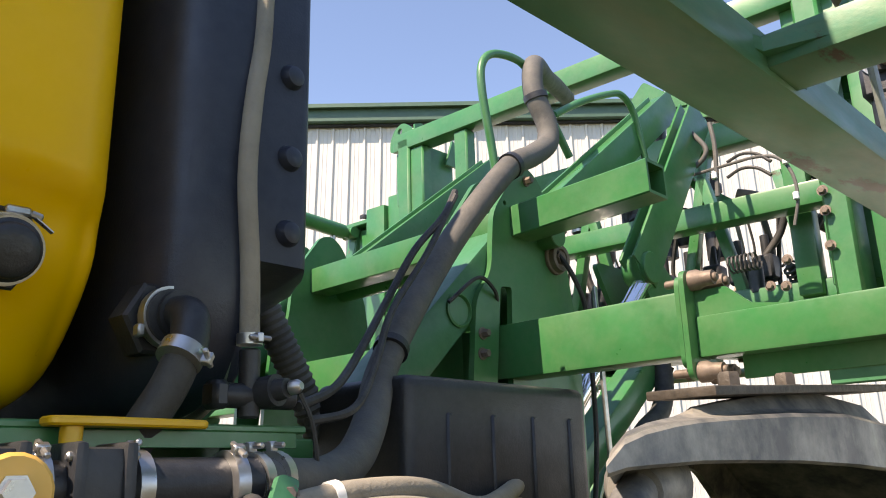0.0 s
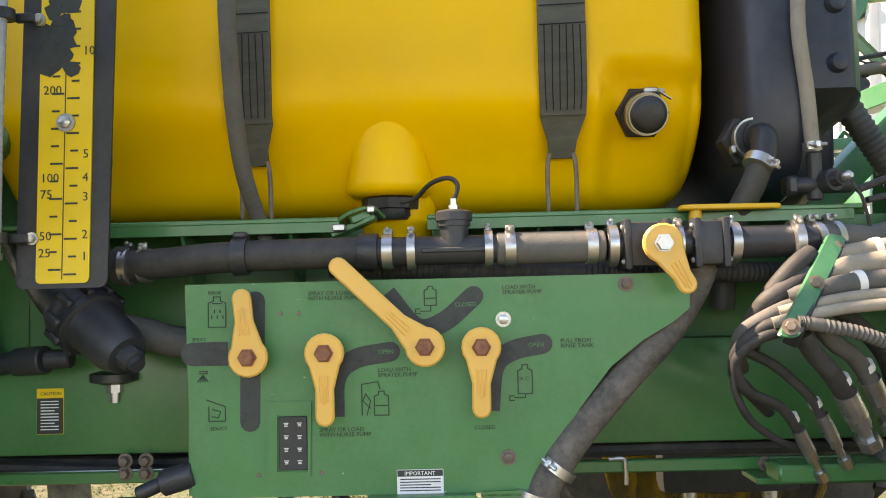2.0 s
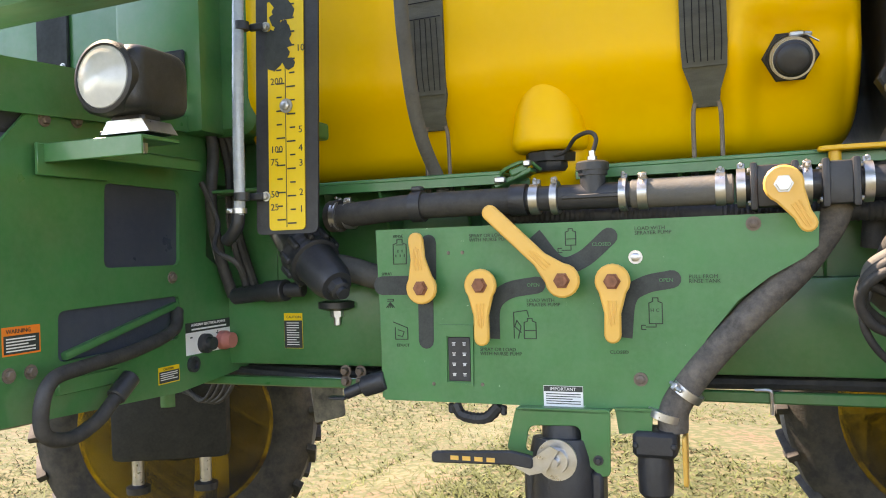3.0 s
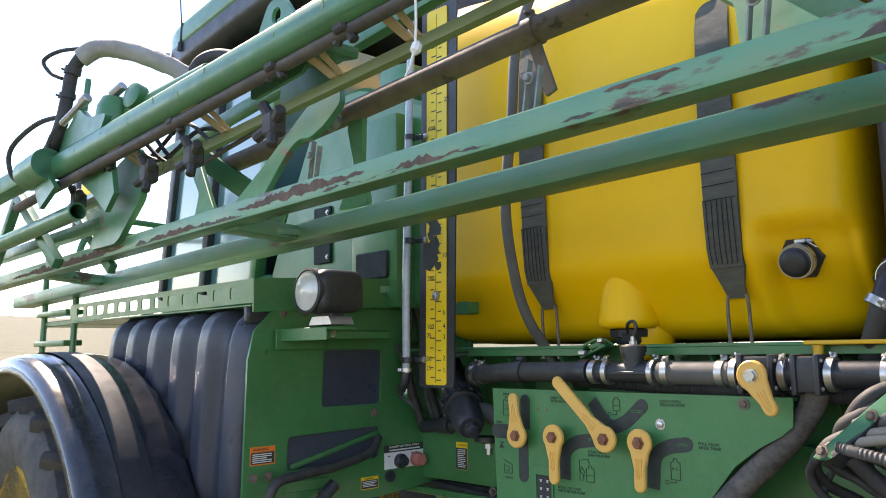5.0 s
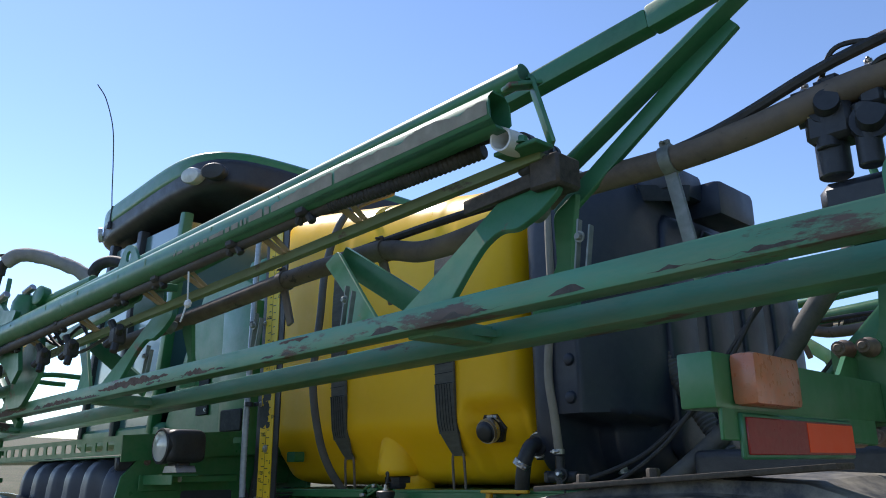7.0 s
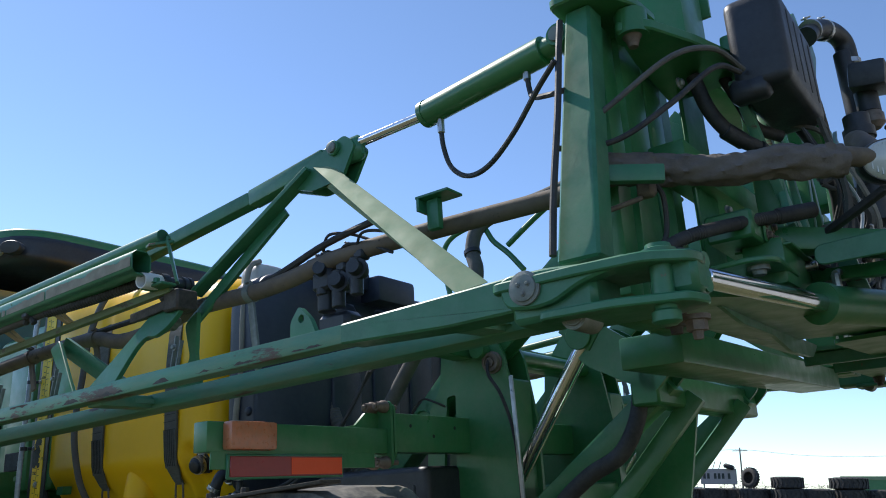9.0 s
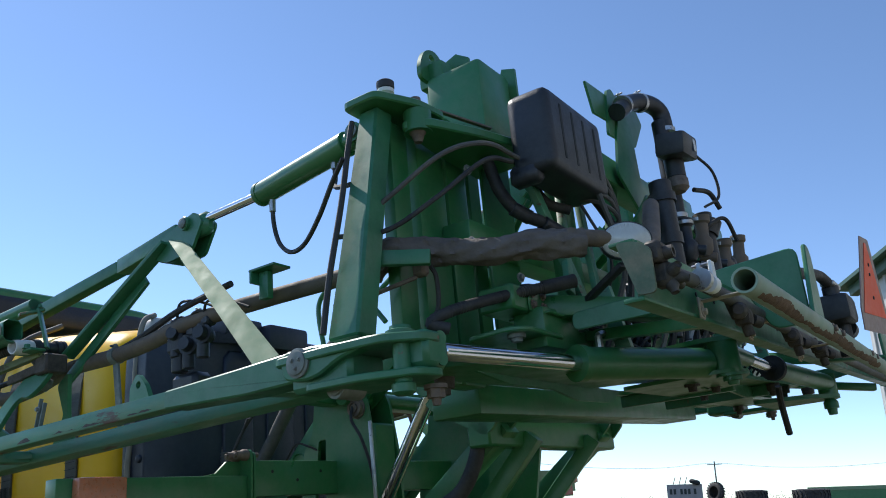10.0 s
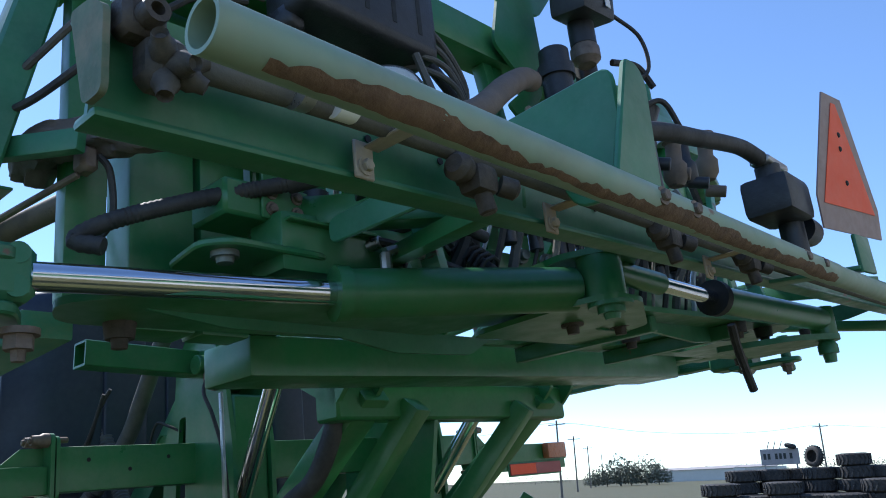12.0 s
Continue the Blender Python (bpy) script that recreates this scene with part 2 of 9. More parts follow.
def basis(along, up=(0, 0, 1)):
    """Columns: side, up, along."""
    a = vec(along).normalized()
    s = vec(up).cross(a)
    if s.length < 1e-4:
        s = Vector((1, 0, 0)).cross(a)
    s.normalize()
    u = a.cross(s)
    return Matrix((s, u, a)).transposed()


def box(c, s, bev=0.004, rot=None, seg=1):
    bm = bmesh.new()
    bmesh.ops.create_cube(bm, size=1)
    for v in bm.verts:
        v.co = Vector((v.co.x * s[0], v.co.y * s[1], v.co.z * s[2]))
    if bev:
        bmesh.ops.bevel(bm, geom=bm.edges[:], offset=min(bev, min(s) * 0.45), segments=seg, affect="EDGES", profile=0.6)
    for v in bm.verts:
        v.co = (rot @ v.co if rot else v.co) + vec(c)
    return bm


def span(x0, x1, y0, y1, z0, z1, bev=0.004, seg=1):
    return box(((x0 + x1) / 2, (y0 + y1) / 2, (z0 + z1) / 2), (abs(x1 - x0), abs(y1 - y0), abs(z1 - z0)), bev, None, seg)


def beam(p0, p1, w, h, up=(0, 0, 1), bev=0.006, hollow=0.0):
    """A bar from p0 to p1, w wide and h high; hollow: the wall's thickness of a tube."""
    p0, p1 = vec(p0), vec(p1)
    r = basis(p1 - p0, up)
    ln = (p1 - p0).length
    if not hollow:
        return box((p0 + p1) / 2, (w, h, ln), bev, r, 2)
    t = hollow
    bm = bmesh.new()
    rows = []
    for q in (p0, p1):
        for a, b, cut in ((w / 2, h / 2, bev), (w / 2 - t, h / 2 - t, bev * 0.5)):
            ring = [(a, b - cut), (a - cut, b), (cut - a, b), (-a, b - cut), (-a, cut - b), (cut - a, -b), (a - cut, -b), (a, cut - b)]
            rows.append([bm.verts.new(q + r @ Vector((u, v, 0))) for u, v in ring])
    o0, i0, o1, i1 = rows
    for k in range(8):
        n = (k + 1) % 8
        for quad in ((o0[k], o0[n], o1[n], o1[k]), (i0[n], i0[k], i1[k], i1[n]), (o0[n], o0[k], i0[k], i0[n]), (o1[k], o1[n], i1[n], i1[k])):
            bm.faces.new(quad)
    bmesh.ops.recalc_face_normals(bm, faces=bm.faces)
    return bm


def lathe(p, along, profile, seg=24, up=(0, 0, 1)):
    """A turned piece: profile of (distance along, radius)."""
    bm = bmesh.new()
    r = basis(along, up)
    rings = []
    for d, rad in profile:
        ring = []
        for i in range(seg):
            a = 2 * math.pi * i / seg
            ring.append(bm.verts.new(vec(p) + r @ Vector((math.cos(a) * rad, math.sin(a) * rad, d))))
        rings.append(ring)
    for a, b in zip(rings, rings[1:]):
        for i in range(seg):
            j = (i + 1) % seg
            bm.faces.new((a[i], a[j], b[j], b[i]))
    if profile[0][1] > 1e-5:
        bm.faces.new(rings[0][::-1])
    if profile[-1][1] > 1e-5:
        bm.faces.new(rings[-1])
    return bm


def cyl(p0, p1, r, seg=20, bev=0.003, r2=None):
    p0, p1 = vec(p0), vec(p1)
    ln = (p1 - p0).length
    r2 = r if r2 is None else r2
    b = min(bev, ln * 0.3, r * 0.4)
    return lathe(p0, p1 - p0, [(0, r - b), (b, r), (ln - b, r2), (ln, r2 - b)], seg)


def pipe(p0, p1, ro, ri, seg=24):
    """A cylinder with a bore seen at both ends."""
    p0, p1 = vec(p0), vec(p1)
    ln = (p1 - p0).length
    bm = lathe(p0, p1 - p0, [(ln, ri), (0, ri), (0, ro), (ln, ro), (ln, ri)], seg)
    return bm


def curve_points(pts, steps=8):
    pts = [vec(p) for p in pts]
    if len(pts) < 3:
        return [pts[0].lerp(pts[-1], i / steps) for i in range(steps + 1)]
    out = []
    ext = [pts[0] * 2 - pts[1]] + pts + [pts[-1] * 2 - pts[-2]]
    for i in range(1, len(ext) - 2):
        a, b, c, d = ext[i - 1:i + 3]
        for k in range(steps):
            t = k / steps
            out.append(0.5 * ((2 * b) + (c - a) * t + (2 * a - 5 * b + 4 * c - d) * t * t + (3 * b - a - 3 * c + d) * t ** 3))
    out.append(pts[-1])
    return out


def hose(pts, r, seg=12, steps=8, corr=0.0, pitch=0.012, wob=0.0):
    """A round hose through the points; corr: depth of corrugations; wob: uneven wrapping."""
    line = curve_points(pts, steps)
    if corr:
        dense = [line[0]]
        for a, b in zip(line, line[1:]):
            n = max(1, int((b - a).length / (pitch / 2)))
            dense += [a.lerp(b, (i + 1) / n) for i in range(n)]
        line = dense
    bm = bmesh.new()
    rings = []
    prev = None
    for i, p in enumerate(line):
        t = (line[min(i + 1, len(line) - 1)] - line[max(i - 1, 0)]).normalized()
        if prev is None:
            u = basis(t).col[0].copy()
        else:
            u = prev - t * prev.dot(t)
            u.normalize()
        prev = u
        w = t.cross(u)
        rad = r + (corr if i % 2 else 0)
        ring = []
        for k in range(seg):
            a = 2 * math.pi * k / seg
            q = rad + (wob * noise.noise(p * 22 + Vector((k, 0, 0))) if wob else 0)
            ring.append(bm.verts.new(p + (u * math.cos(a) + w * math.sin(a)) * q))
        rings.append(ring)
    for a, b in zip(rings, rings[1:]):
        for i in range(seg):
            j = (i + 1) % seg
            bm.faces.new((a[i], a[j], b[j], b[i]))
    bm.faces.new(rings[0][::-1])
    bm.faces.new(rings[-1])
    return bm


def plate(pts, thick, holes=(), bev=0.0):
    """A flat plate with the outline pts (coplanar, in order), pushed out by the vector thick; holes: further outlines."""
    bm = bmesh.new()
    edges = []
    for loop in (pts, *holes):
        vs = [bm.verts.new(vec(p)) for p in loop]
        edges += [bm.edges.new((a, b)) for a, b in zip(vs, vs[1:] + vs[:1])]
    if holes:
        bmesh.ops.triangle_fill(bm, use_beauty=True, edges=edges)
    else:
        bm.faces.new(bm.verts[:])
    res = bmesh.ops.extrude_face_region(bm, geom=bm.faces[:])
    for v in res["geom"]:
        if isinstance(v, bmesh.types.BMVert):
            v.co += vec(thick)
    bmesh.ops.recalc_face_normals(bm, faces=bm.faces[:])
    if bev:
        sharp = [e for e in bm.edges if len(e.link_faces) == 2 and e.calc_face_angle(0) > 1.0]
        bmesh.ops.bevel(bm, geom=sharp, offset=bev, segments=1, affect="EDGES")
    return bm


def rounded(pts, r, n=4):
    """An outline with its corners rounded."""
    pts = [vec(p) for p in pts]
    out = []
    for i, p in enumerate(pts):
        a, b = pts[i - 1], pts[(i + 1) % len(pts)]
        da, db = (a - p), (b - p)
        rr = min(r, da.length * 0.45, db.length * 0.45)
        s, e = p + da.normalized() * rr, p + db.normalized() * rr
        for k in range(n + 1):
            t = k / n
            out.append(s.lerp(p, t).lerp(p.lerp(e, t), t))
    return out


def circle(c, along, r, n=14, up=(0, 0, 1)):
    m = basis(along, up)
    return [vec(c) + m @ Vector((math.cos(2 * math.pi * i / n) * r, math.sin(2 * math.pi * i / n) * r, 0)) for i in range(n)]


def on_y(y, pts):
    return [Vector((x, y, z)) for x, z in pts]


def on_x(x, pts):
    return [Vector((x, y, z)) for y, z in pts]


def on_z(z, pts):
    return [Vector((x, y, z)) for x, y in pts]


def bolt(p, along, r=0.012, ln=0.012):
    """A hex head on a washer."""
    a = vec(along).normalized()
    return joined(lathe(p, a, [(0, r * 1.5), (0.003, r * 1.5)], 14), lathe(vec(p) + a * 0.003, a, [(0, r), (ln * 0.8, r), (ln, r * 0.8)], 6))


def band(p, along, r, w=0.02, bolt_up=(0, 0, 1), thick=0.003):
    """A clamp band round a hose, with its ear and screw."""
    a = vec(along).normalized()
    c = vec(p)
    u = (vec(bolt_up) - a * vec(bolt_up).dot(a)).normalized()
    s = a.cross(u)
    ear = box(c + u * (r + 0.008), (0.012, 0.016, w * 0.9), 0.002, Matrix((s, u, a)).transposed())
    screw = cyl(c + u * (r + 0.01) - s * 0.018, c + u * (r + 0.01) + s * 0.022, 0.0045, 8)
    ring = lathe(c - a * w / 2, a, [(0, r), (0, r + thick), (w, r + thick), (w, r)], 24)
    return joined(ring, ear, screw)


# ---- things and their parts ----
MACHINE = []


def flip(me):
    for v in me.vertices:
        v.co.y = 2 * MID - v.co.y
    me.flip_normals()


def mesh_of(name, bm, mat, at=(0, 0, 0), sharp=38):
    bmesh.ops.recalc_face_normals(bm, faces=bm.faces[:])
    me = bpy.data.meshes.new(name)
    bm.to_mesh(me)
    bm.free()
    if MIRROR[0]:
        flip(me)
    o = vec(at)
    if o.length:
        me.transform(Matrix.Translation(-o))
    me.polygons.foreach_set("use_smooth", [True] * len(me.polygons))
    me.set_sharp_from_angle(angle=radians(sharp))
    me.materials.append(mat)
    return me


def place(at):
    at = vec(at)
    return Vector((at.x, 2 * MID - at.y, at.z)) if MIRROR[0] else at


def thing(name, at, label, category, group="", kind="", machine=True):
    """An Empty at a thing's base, under which its parts hang."""
    ob = new(name)
    ob.empty_display_size = 0.05
    ob.location = place(at)
    tagged(ob, label, category, group, kind)
    if machine:
        MACHINE.append(ob)
    return ob


def root_at(ob):
    p = Vector(ob.location)
    while ob.parent:
        ob = ob.parent
        p = p + ob.location
    return p


def part(name, bm, mat, parent, label="", sharp=38):
    """One mesh under a thing, or under a part of it."""
    me = mesh_of(name, bm, mat, root_at(parent), sharp)
    ob = new(name, me)
    ob.parent = parent
    if label:
        tagged(ob, label)
    return ob


def parts(name, bms, mat, parent, label="", sharp=38):
    """Alike parts, each a mesh of its own."""
    return [part(name, b, mat, parent, label, sharp) for b in bms]


def solid(name, bm, mat, at, label, category, group="", kind="", machine=True, sharp=38):
    """A thing that is one mesh."""
    at = place(at)
    ob = new(name, mesh_of(name, bm, mat, at, sharp))
    ob.location = at
    tagged(ob, label, category, group, kind)
    if machine:
        MACHINE.append(ob)
    return ob


def moved(bm, by):
    for v in bm.verts:
        v.co += vec(by)
    return bm


def shift(ob, by):
    ob.location += vec(by)


SWING = Matrix.Translation((1.94, -0.857, 2.637)) @ Matrix.Rotation(-0.0435, 4, "Y") @ Matrix.Rotation(0.040, 4, "Z") @ Matrix.Translation((-1.975, 0.865, -2.6))


def swung(bm):
    """The outer boom section hangs outwards and down from its rear end."""
    bmesh.ops.transform(bm, matrix=SWING, verts=bm.verts[:])
    return bm


FACE_Y = Matrix(((1, 0, 0), (0, 0, -1), (0, 1, 0)))  # writing that is read looking along +y
FACE_X = Matrix(((0, 0, 1), (1, 0, 0), (0, 1, 0)))  # writing that is read looking along -x


def words(text, at, size, facing, mat, parent, name="lettering", align="LEFT", space=1.0):
    cu = bpy.data.curves.new("letters", "FONT")
    cu.body, cu.size, cu.align_x, cu.extrude = text, size, align, 0.0004
    cu.space_line = 0.85 * space
    cu.resolution_u = 2
    tmp = bpy.data.objects.new("letters", cu)
    scene.collection.objects.link(tmp)
    bpy.context.view_layer.update()
    me = bpy.data.meshes.new_from_object(tmp.evaluated_get(bpy.context.evaluated_depsgraph_get()))
    bpy.data.objects.remove(tmp)
    me.transform(Matrix.Translation(vec(at) - root_at(parent)) @ facing.to_4x4())
    me.materials.clear()
    me.materials.append(mat)
    ob = new(name, me)
    ob.parent = parent
    return ob


# ---- the yellow tank and the black rinse tank ----
def swollen_box(c, h, ex, ey, ez, nu=96, nv=56, shape=None):
    """A rounded box: centre, half sizes, and how square it is along x, above and below."""
    bm = bmesh.new()

    rows = []
    for j in range(nv + 1):
        u = -1 + 2 * j / nv
        x = math.copysign(1 - (1 - abs(u)) ** 1.7, u)
        rad = max(0.0, 1 - abs(x) ** (2 / ex)) ** (ex / 2)
        row = []
        for i in range(nu):
            th = 2 * math.pi * i / nu
            cs, sn = math.cos(th), math.sin(th)
            e = ey if sn > 0 else ez
            k = rad / (abs(cs) ** (2 / e) + abs(sn) ** (2 / e)) ** (e / 2)
            p = Vector((c[0] + h[0] * x, c[1] + h[1] * k * cs, c[2] + h[2] * k * sn))
            row.append(bm.verts.new(shape(p) if shape else p))
        rows.append(row)
    for a, b in zip(rows, rows[1:]):
        for i in range(nu):
            k = (i + 1) % nu
            bm.faces.new((a[i], a[k], b[k], b[i]))
    bmesh.ops.remove_doubles(bm, verts=bm.verts[:], dist=1e-5)
    return bm


def tank_shape(p):
    up = smooth01((p.z - 2.2) / 0.8)
    p.z += up * (0.97 - p.x) * 0.15
    # pocket round the drain cap
    f = smooth01((p.x - 0.76) / 0.07) * smooth01((2.06 - p.z) / 0.07) * smooth01((1.06 - p.x) / 0.05) * smooth01((0.5 - p.y) / 0.1)
    p.y += 0.055 * f
    # shallow grooves in which the straps lie
    for sx in (-0.04, 0.69):
        g = max(0.0, 1 - ((p.x - sx) / 0.06) ** 4)
        p.y += 0.006 * g * smooth01((0.6 - p.y) / 0.2)
    p.y += 0.095 * smooth01((1.985 - p.z) / 0.2) * smooth01((0.7 - p.y) / 0.3)
    return p


tank = thing("spray_tank", (0.3, MID, 1.71), "large yellow plastic spray tank strapped onto a green deck", "tank")
body = part("tank_body", swollen_box((0.165, MID, 2.37), (0.895, 0.985, 0.66), 0.15, 0.36, 0.16, 220, 170, tank_shape), YELLOW, tank, sharp=70)
sump = lathe((0.277, 0.29, 1.755), (0, 0, 1), [(0, 0.09), (0.012, 0.103), (0.03, 0.104), (0.1, 0.095), (0.19, 0.081), (0.228, 0.072), (0.244, 0.052), (0.25, 0.0)], 40)
part("sump", sump, YELLOW, tank, "yellow moulded sump bulge", sharp=60)
part("sump_neck", lathe((0.29, 0.37, 1.648), (0, 0, 1), [(0, 0.0), (0, 0.08), (0.012, 0.09), (0.1, 0.098), (0.13, 0.095)], 32), YELLOW, tank, "yellow sump bottom below the deck", sharp=60)
part("sump_collar", lathe((0.277, 0.29, 1.70), (0, 0, 1), [(0, 0.045), (0.01, 0.052), (0.025, 0.052), (0.026, 0.068), (0.05, 0.07), (0.056, 0.06)], 8), BLACK, tank, "black threaded sump collar")
tab = part("drain_tab", plate(rounded(on_y(0.16, [(-0.44, 1.88), (-0.372, 1.88), (-0.372, 1.83), (-0.44, 1.83)]), 0.012), (0, 0.06, 0)), GREEN, tank, "green steel tab")
CD = Vector((0.06, -1, -0.3)).normalized()
CP = Vector((0.885, 0.27, 1.943))
cap = part("drain_fitting", joined(lathe(CP, CD, [(-0.03, 0.066), (0.018, 0.066), (0.022, 0.061)], 6), lathe(CP, CD, [(0.0, 0.054), (0.03, 0.054), (0.03, 0.046), (0.065, 0.046)], 32)), BLACK, tank, "black hexagonal drain fitting")
part("cap_disc", lathe(CP + CD * 0.062, CD, [(0, 0.044), (0.008, 0.044), (0.012, 0.039), (0.02, 0.038), (0.026, 0.033), (0.029, 0.02), (0.03, 0.0)], 32), BLACK, cap, "black domed cap")
part("clamp_ring", joined(lathe(CP + CD * 0.038, CD, [(0, 0.046), (0, 0.0505), (0.02, 0.0505), (0.02, 0.046)], 32), lathe(CP + CD * 0.06, CD, [(0, 0.044), (0, 0.048), (0.01, 0.047), (0.01, 0.041)], 32)), STEEL, cap, "steel clamp ring")
part("clamp_screw", joined(box(CP + CD * 0.048 + Vector((0.012, 0, 0.056)), (0.034, 0.016, 0.013), 0.003), cyl(CP + CD * 0.048 + Vector((0.028, 0, 0.056)), CP + CD * 0.048 + Vector((0.046, 0, 0.052)), 0.006, 8), box(CP + CD * 0.05 + Vector((0.048, 0, 0.042)), (0.03, 0.01, 0.002), 0, Euler((0, 0.6, 0)).to_matrix())), STEEL, cap)

for sx, wob in ((-0.04, 0.0), (0.69, 0.02)):
    st = thing("tank_strap", (sx, 0.2, 1.7), "grey webbing strap with stitched end over the yellow tank", "strap", "tank straps")
    w = 0.055
    rows = []
    prof = [(0.262, 1.835, 0.55), (0.235, 1.87, 0.62), (0.208, 1.925, 0.95), (0.196, 1.98, 1.0), (0.184, 2.13, 1.0), (0.178, 2.3, 1.0), (0.178, 2.5, 1.0), (0.19, 2.66, 1.0),
            (0.225, 2.8, 1.0), (0.29, 2.91, 1.0), (0.4, 2.985, 1.0), (0.6, 3.045, 1.0), (0.9, 3.07, 1.0)]
    lift = (0.97 - sx) * 0.15

    def strap_mesh(k, inset):
        bm = bmesh.new()
        prev = None
        for y, z, ww in k:
            zz = z + smooth01((z - 2.2) / 0.8) * lift
            a = bm.verts.new((sx - w * ww, y - 0.012 - inset, zz))
            b = bm.verts.new((sx + w * ww, y - 0.012 - inset, zz))
            if prev:
                bm.faces.new((prev[0], prev[1], b, a))
            prev = (a, b)
        r = bmesh.ops.extrude_face_region(bm, geom=bm.faces[:])
        for v in r["geom"]:
            if isinstance(v, bmesh.types.BMVert):
                v.co.y += 0.012
        return bm
    part("webbing", strap_mesh(prof, 0.0), STRAP, st)
    part("folded_end", strap_mesh(prof[2:5], 0.006), STRAP, st, "doubled stitched webbing end")
    st_bms = []
    for i in range(6):
        x = sx - 0.042 + i * 0.0168
        st_bms.append(hose([(x + 0.012 * (0.5 - i / 5) * 0.5, 0.183, 1.935), (x, 0.172, 1.99), (x + 0.002 * math.sin(i), 0.162, 2.128)], 0.0014, 5, 4))
    for z, y in ((2.13, 0.163), (2.175, 0.164), (2.215, 0.163)):
        st_bms.append(hose([(sx - 0.053, y - 0.0, z), (sx + 0.053, y, z + 0.003)], 0.0014, 5, 2))
    part("stitching", joined(*st_bms), STITCH, st, "dark stitching")
    part("wire_loop", hose([(sx - 0.034, 0.255, 1.70), (sx - 0.034, 0.25, 1.80), (sx - 0.03, 0.248, 1.838), (sx - 0.02, 0.247, 1.848), (sx + 0.02, 0.247, 1.848), (sx + 0.03, 0.248, 1.838), (sx + 0.034, 0.25, 1.80), (sx + 0.034, 0.255, 1.70)], 0.0058, 8, 5), RUSTY, st, "bent rusty steel loop")
    parts("anchor", [*[joined(lathe((sx + d, 0.255, 1.69), (0, 0, 1), [(0, 0.02), (0.006, 0.02)], 12), bolt((sx + d, 0.255, 1.655), (0, 0, 1), 0.011, 0.02)) for d in (-0.034, 0.034)]], STEEL, st)


def rinse_shape(p):
    # slanted rear corner, and an undercut low on the near side
    near = smooth01((0.9 - p.y) / 0.5)
    p.y += 1.5 * max(0.0, p.x - 1.365) * near
    f = smooth01((p.x - 1.25) / 0.03) * smooth01((1.97 - p.z) / 0.04) * smooth01((0.75 - p.y) / 0.2)
    p.y += 0.22 * f
    return p


rinse = thing("rinse_tank", (1.35, MID, 1.71), "black moulded plastic rinse tank with bolt bosses", "tank")
part("tank_body", swollen_box((1.295, MID, 2.33), (0.21, 0.975, 0.62), 0.3, 0.22, 0.24, 300, 70, rinse_shape), BLACK_TANK, rinse, sharp=50)
for i in range(4):
    part("rib", swollen_box((1.49, 0.74 + 0.34 * i, 2.3), (0.034, 0.115, 0.5), 0.3, 0.3, 0.25, 24, 10), BLACK_TANK, rinse, sharp=60)
for z in (2.03, 2.17, 2.33):
    part("boss", lathe((1.325, 0.212, z), (0.1, -1, 0), [(0, 0.028), (0.014, 0.026), (0.03, 0.019), (0.033, 0.012)], 16), BLACK_TANK, rinse)
part("lid_box", joined(box((1.5, 0.72, 2.93), (0.2, 0.3, 0.12), 0.03, None, 2), box((1.6, 1.02, 2.88), (0.16, 0.34, 0.16), 0.03, None, 2)), BLACK_TANK, rinse, "black moulded lid boxes")
part("lid_bar", joined(beam((1.33, 0.5, 2.9), (1.66, 0.62, 2.84), 0.012, 0.07), bolt((1.45, 0.53, 2.88), (-0.2, -1, 0), 0.022, 0.02)), DARK, rinse, "dark steel hold-down bar")
part("pocket_bolt", bolt((1.4, 0.4, 1.76), (0, -0.3, 1), 0.016, 0.02), STEEL, rinse)
solid("filler_pad", swollen_box((1.18, 0.42, 2.92), (0.09, 0.12, 0.1), 0.4, 0.5, 0.5, 32, 18), material("pale_pad", (0.55, 0.54, 0.5), 0.6, vary=0.08), (1.18, 0.42, 2.82), "pale grey padded cover on top of the tanks", "cover")

outlet = thing("rinse_outlet", (1.16, 0.2, 1.7), "black elbow fitting and clamped hose below the rinse tank", "fitting")
part("flange", joined(lathe((1.135, 0.235, 1.855), (0.05, -1, 0), [(-0.03, 0.064), (0.014, 0.064), (0.02, 0.058)], 6), lathe((1.135, 0.22, 1.855), (0.05, -1, 0), [(0, 0.043), (0.04, 0.043)], 24)), BLACK, outlet)
part("clamp_ring", joined(lathe((1.138, 0.205, 1.855), (0.05, -1, 0), [(0, 0.042), (0, 0.049), (0.018, 0.049), (0.018, 0.042)], 28), box((1.09, 0.195, 1.83), (0.012, 0.02, 0.02), 0.003)), STEEL, outlet)
part("elbow", joined(hose([(1.14, 0.22, 1.855), (1.142, 0.165, 1.856), (1.14, 0.135, 1.845), (1.132, 0.118, 1.81), (1.12, 0.11, 1.78)], 0.029, 16), lathe((1.146, 0.2, 1.856), (0.05, -1, 0), [(0, 0.04), (0.03, 0.04)], 20)), BLACK, outlet)
part("outlet_hose", hose([(1.128, 0.116, 1.80), (1.108, 0.125, 1.74), (1.08, 0.15, 1.675), (1.062, 0.18, 1.6), (1.05, 0.2, 1.46)], 0.028, 18), DARK_HOSE, outlet, "dark dusty hose")
part("clamp", band((1.117, 0.111, 1.785), (-0.6, -0.25, -1), 0.031, 0.022, (1, -1, 0)), STEEL, outlet)

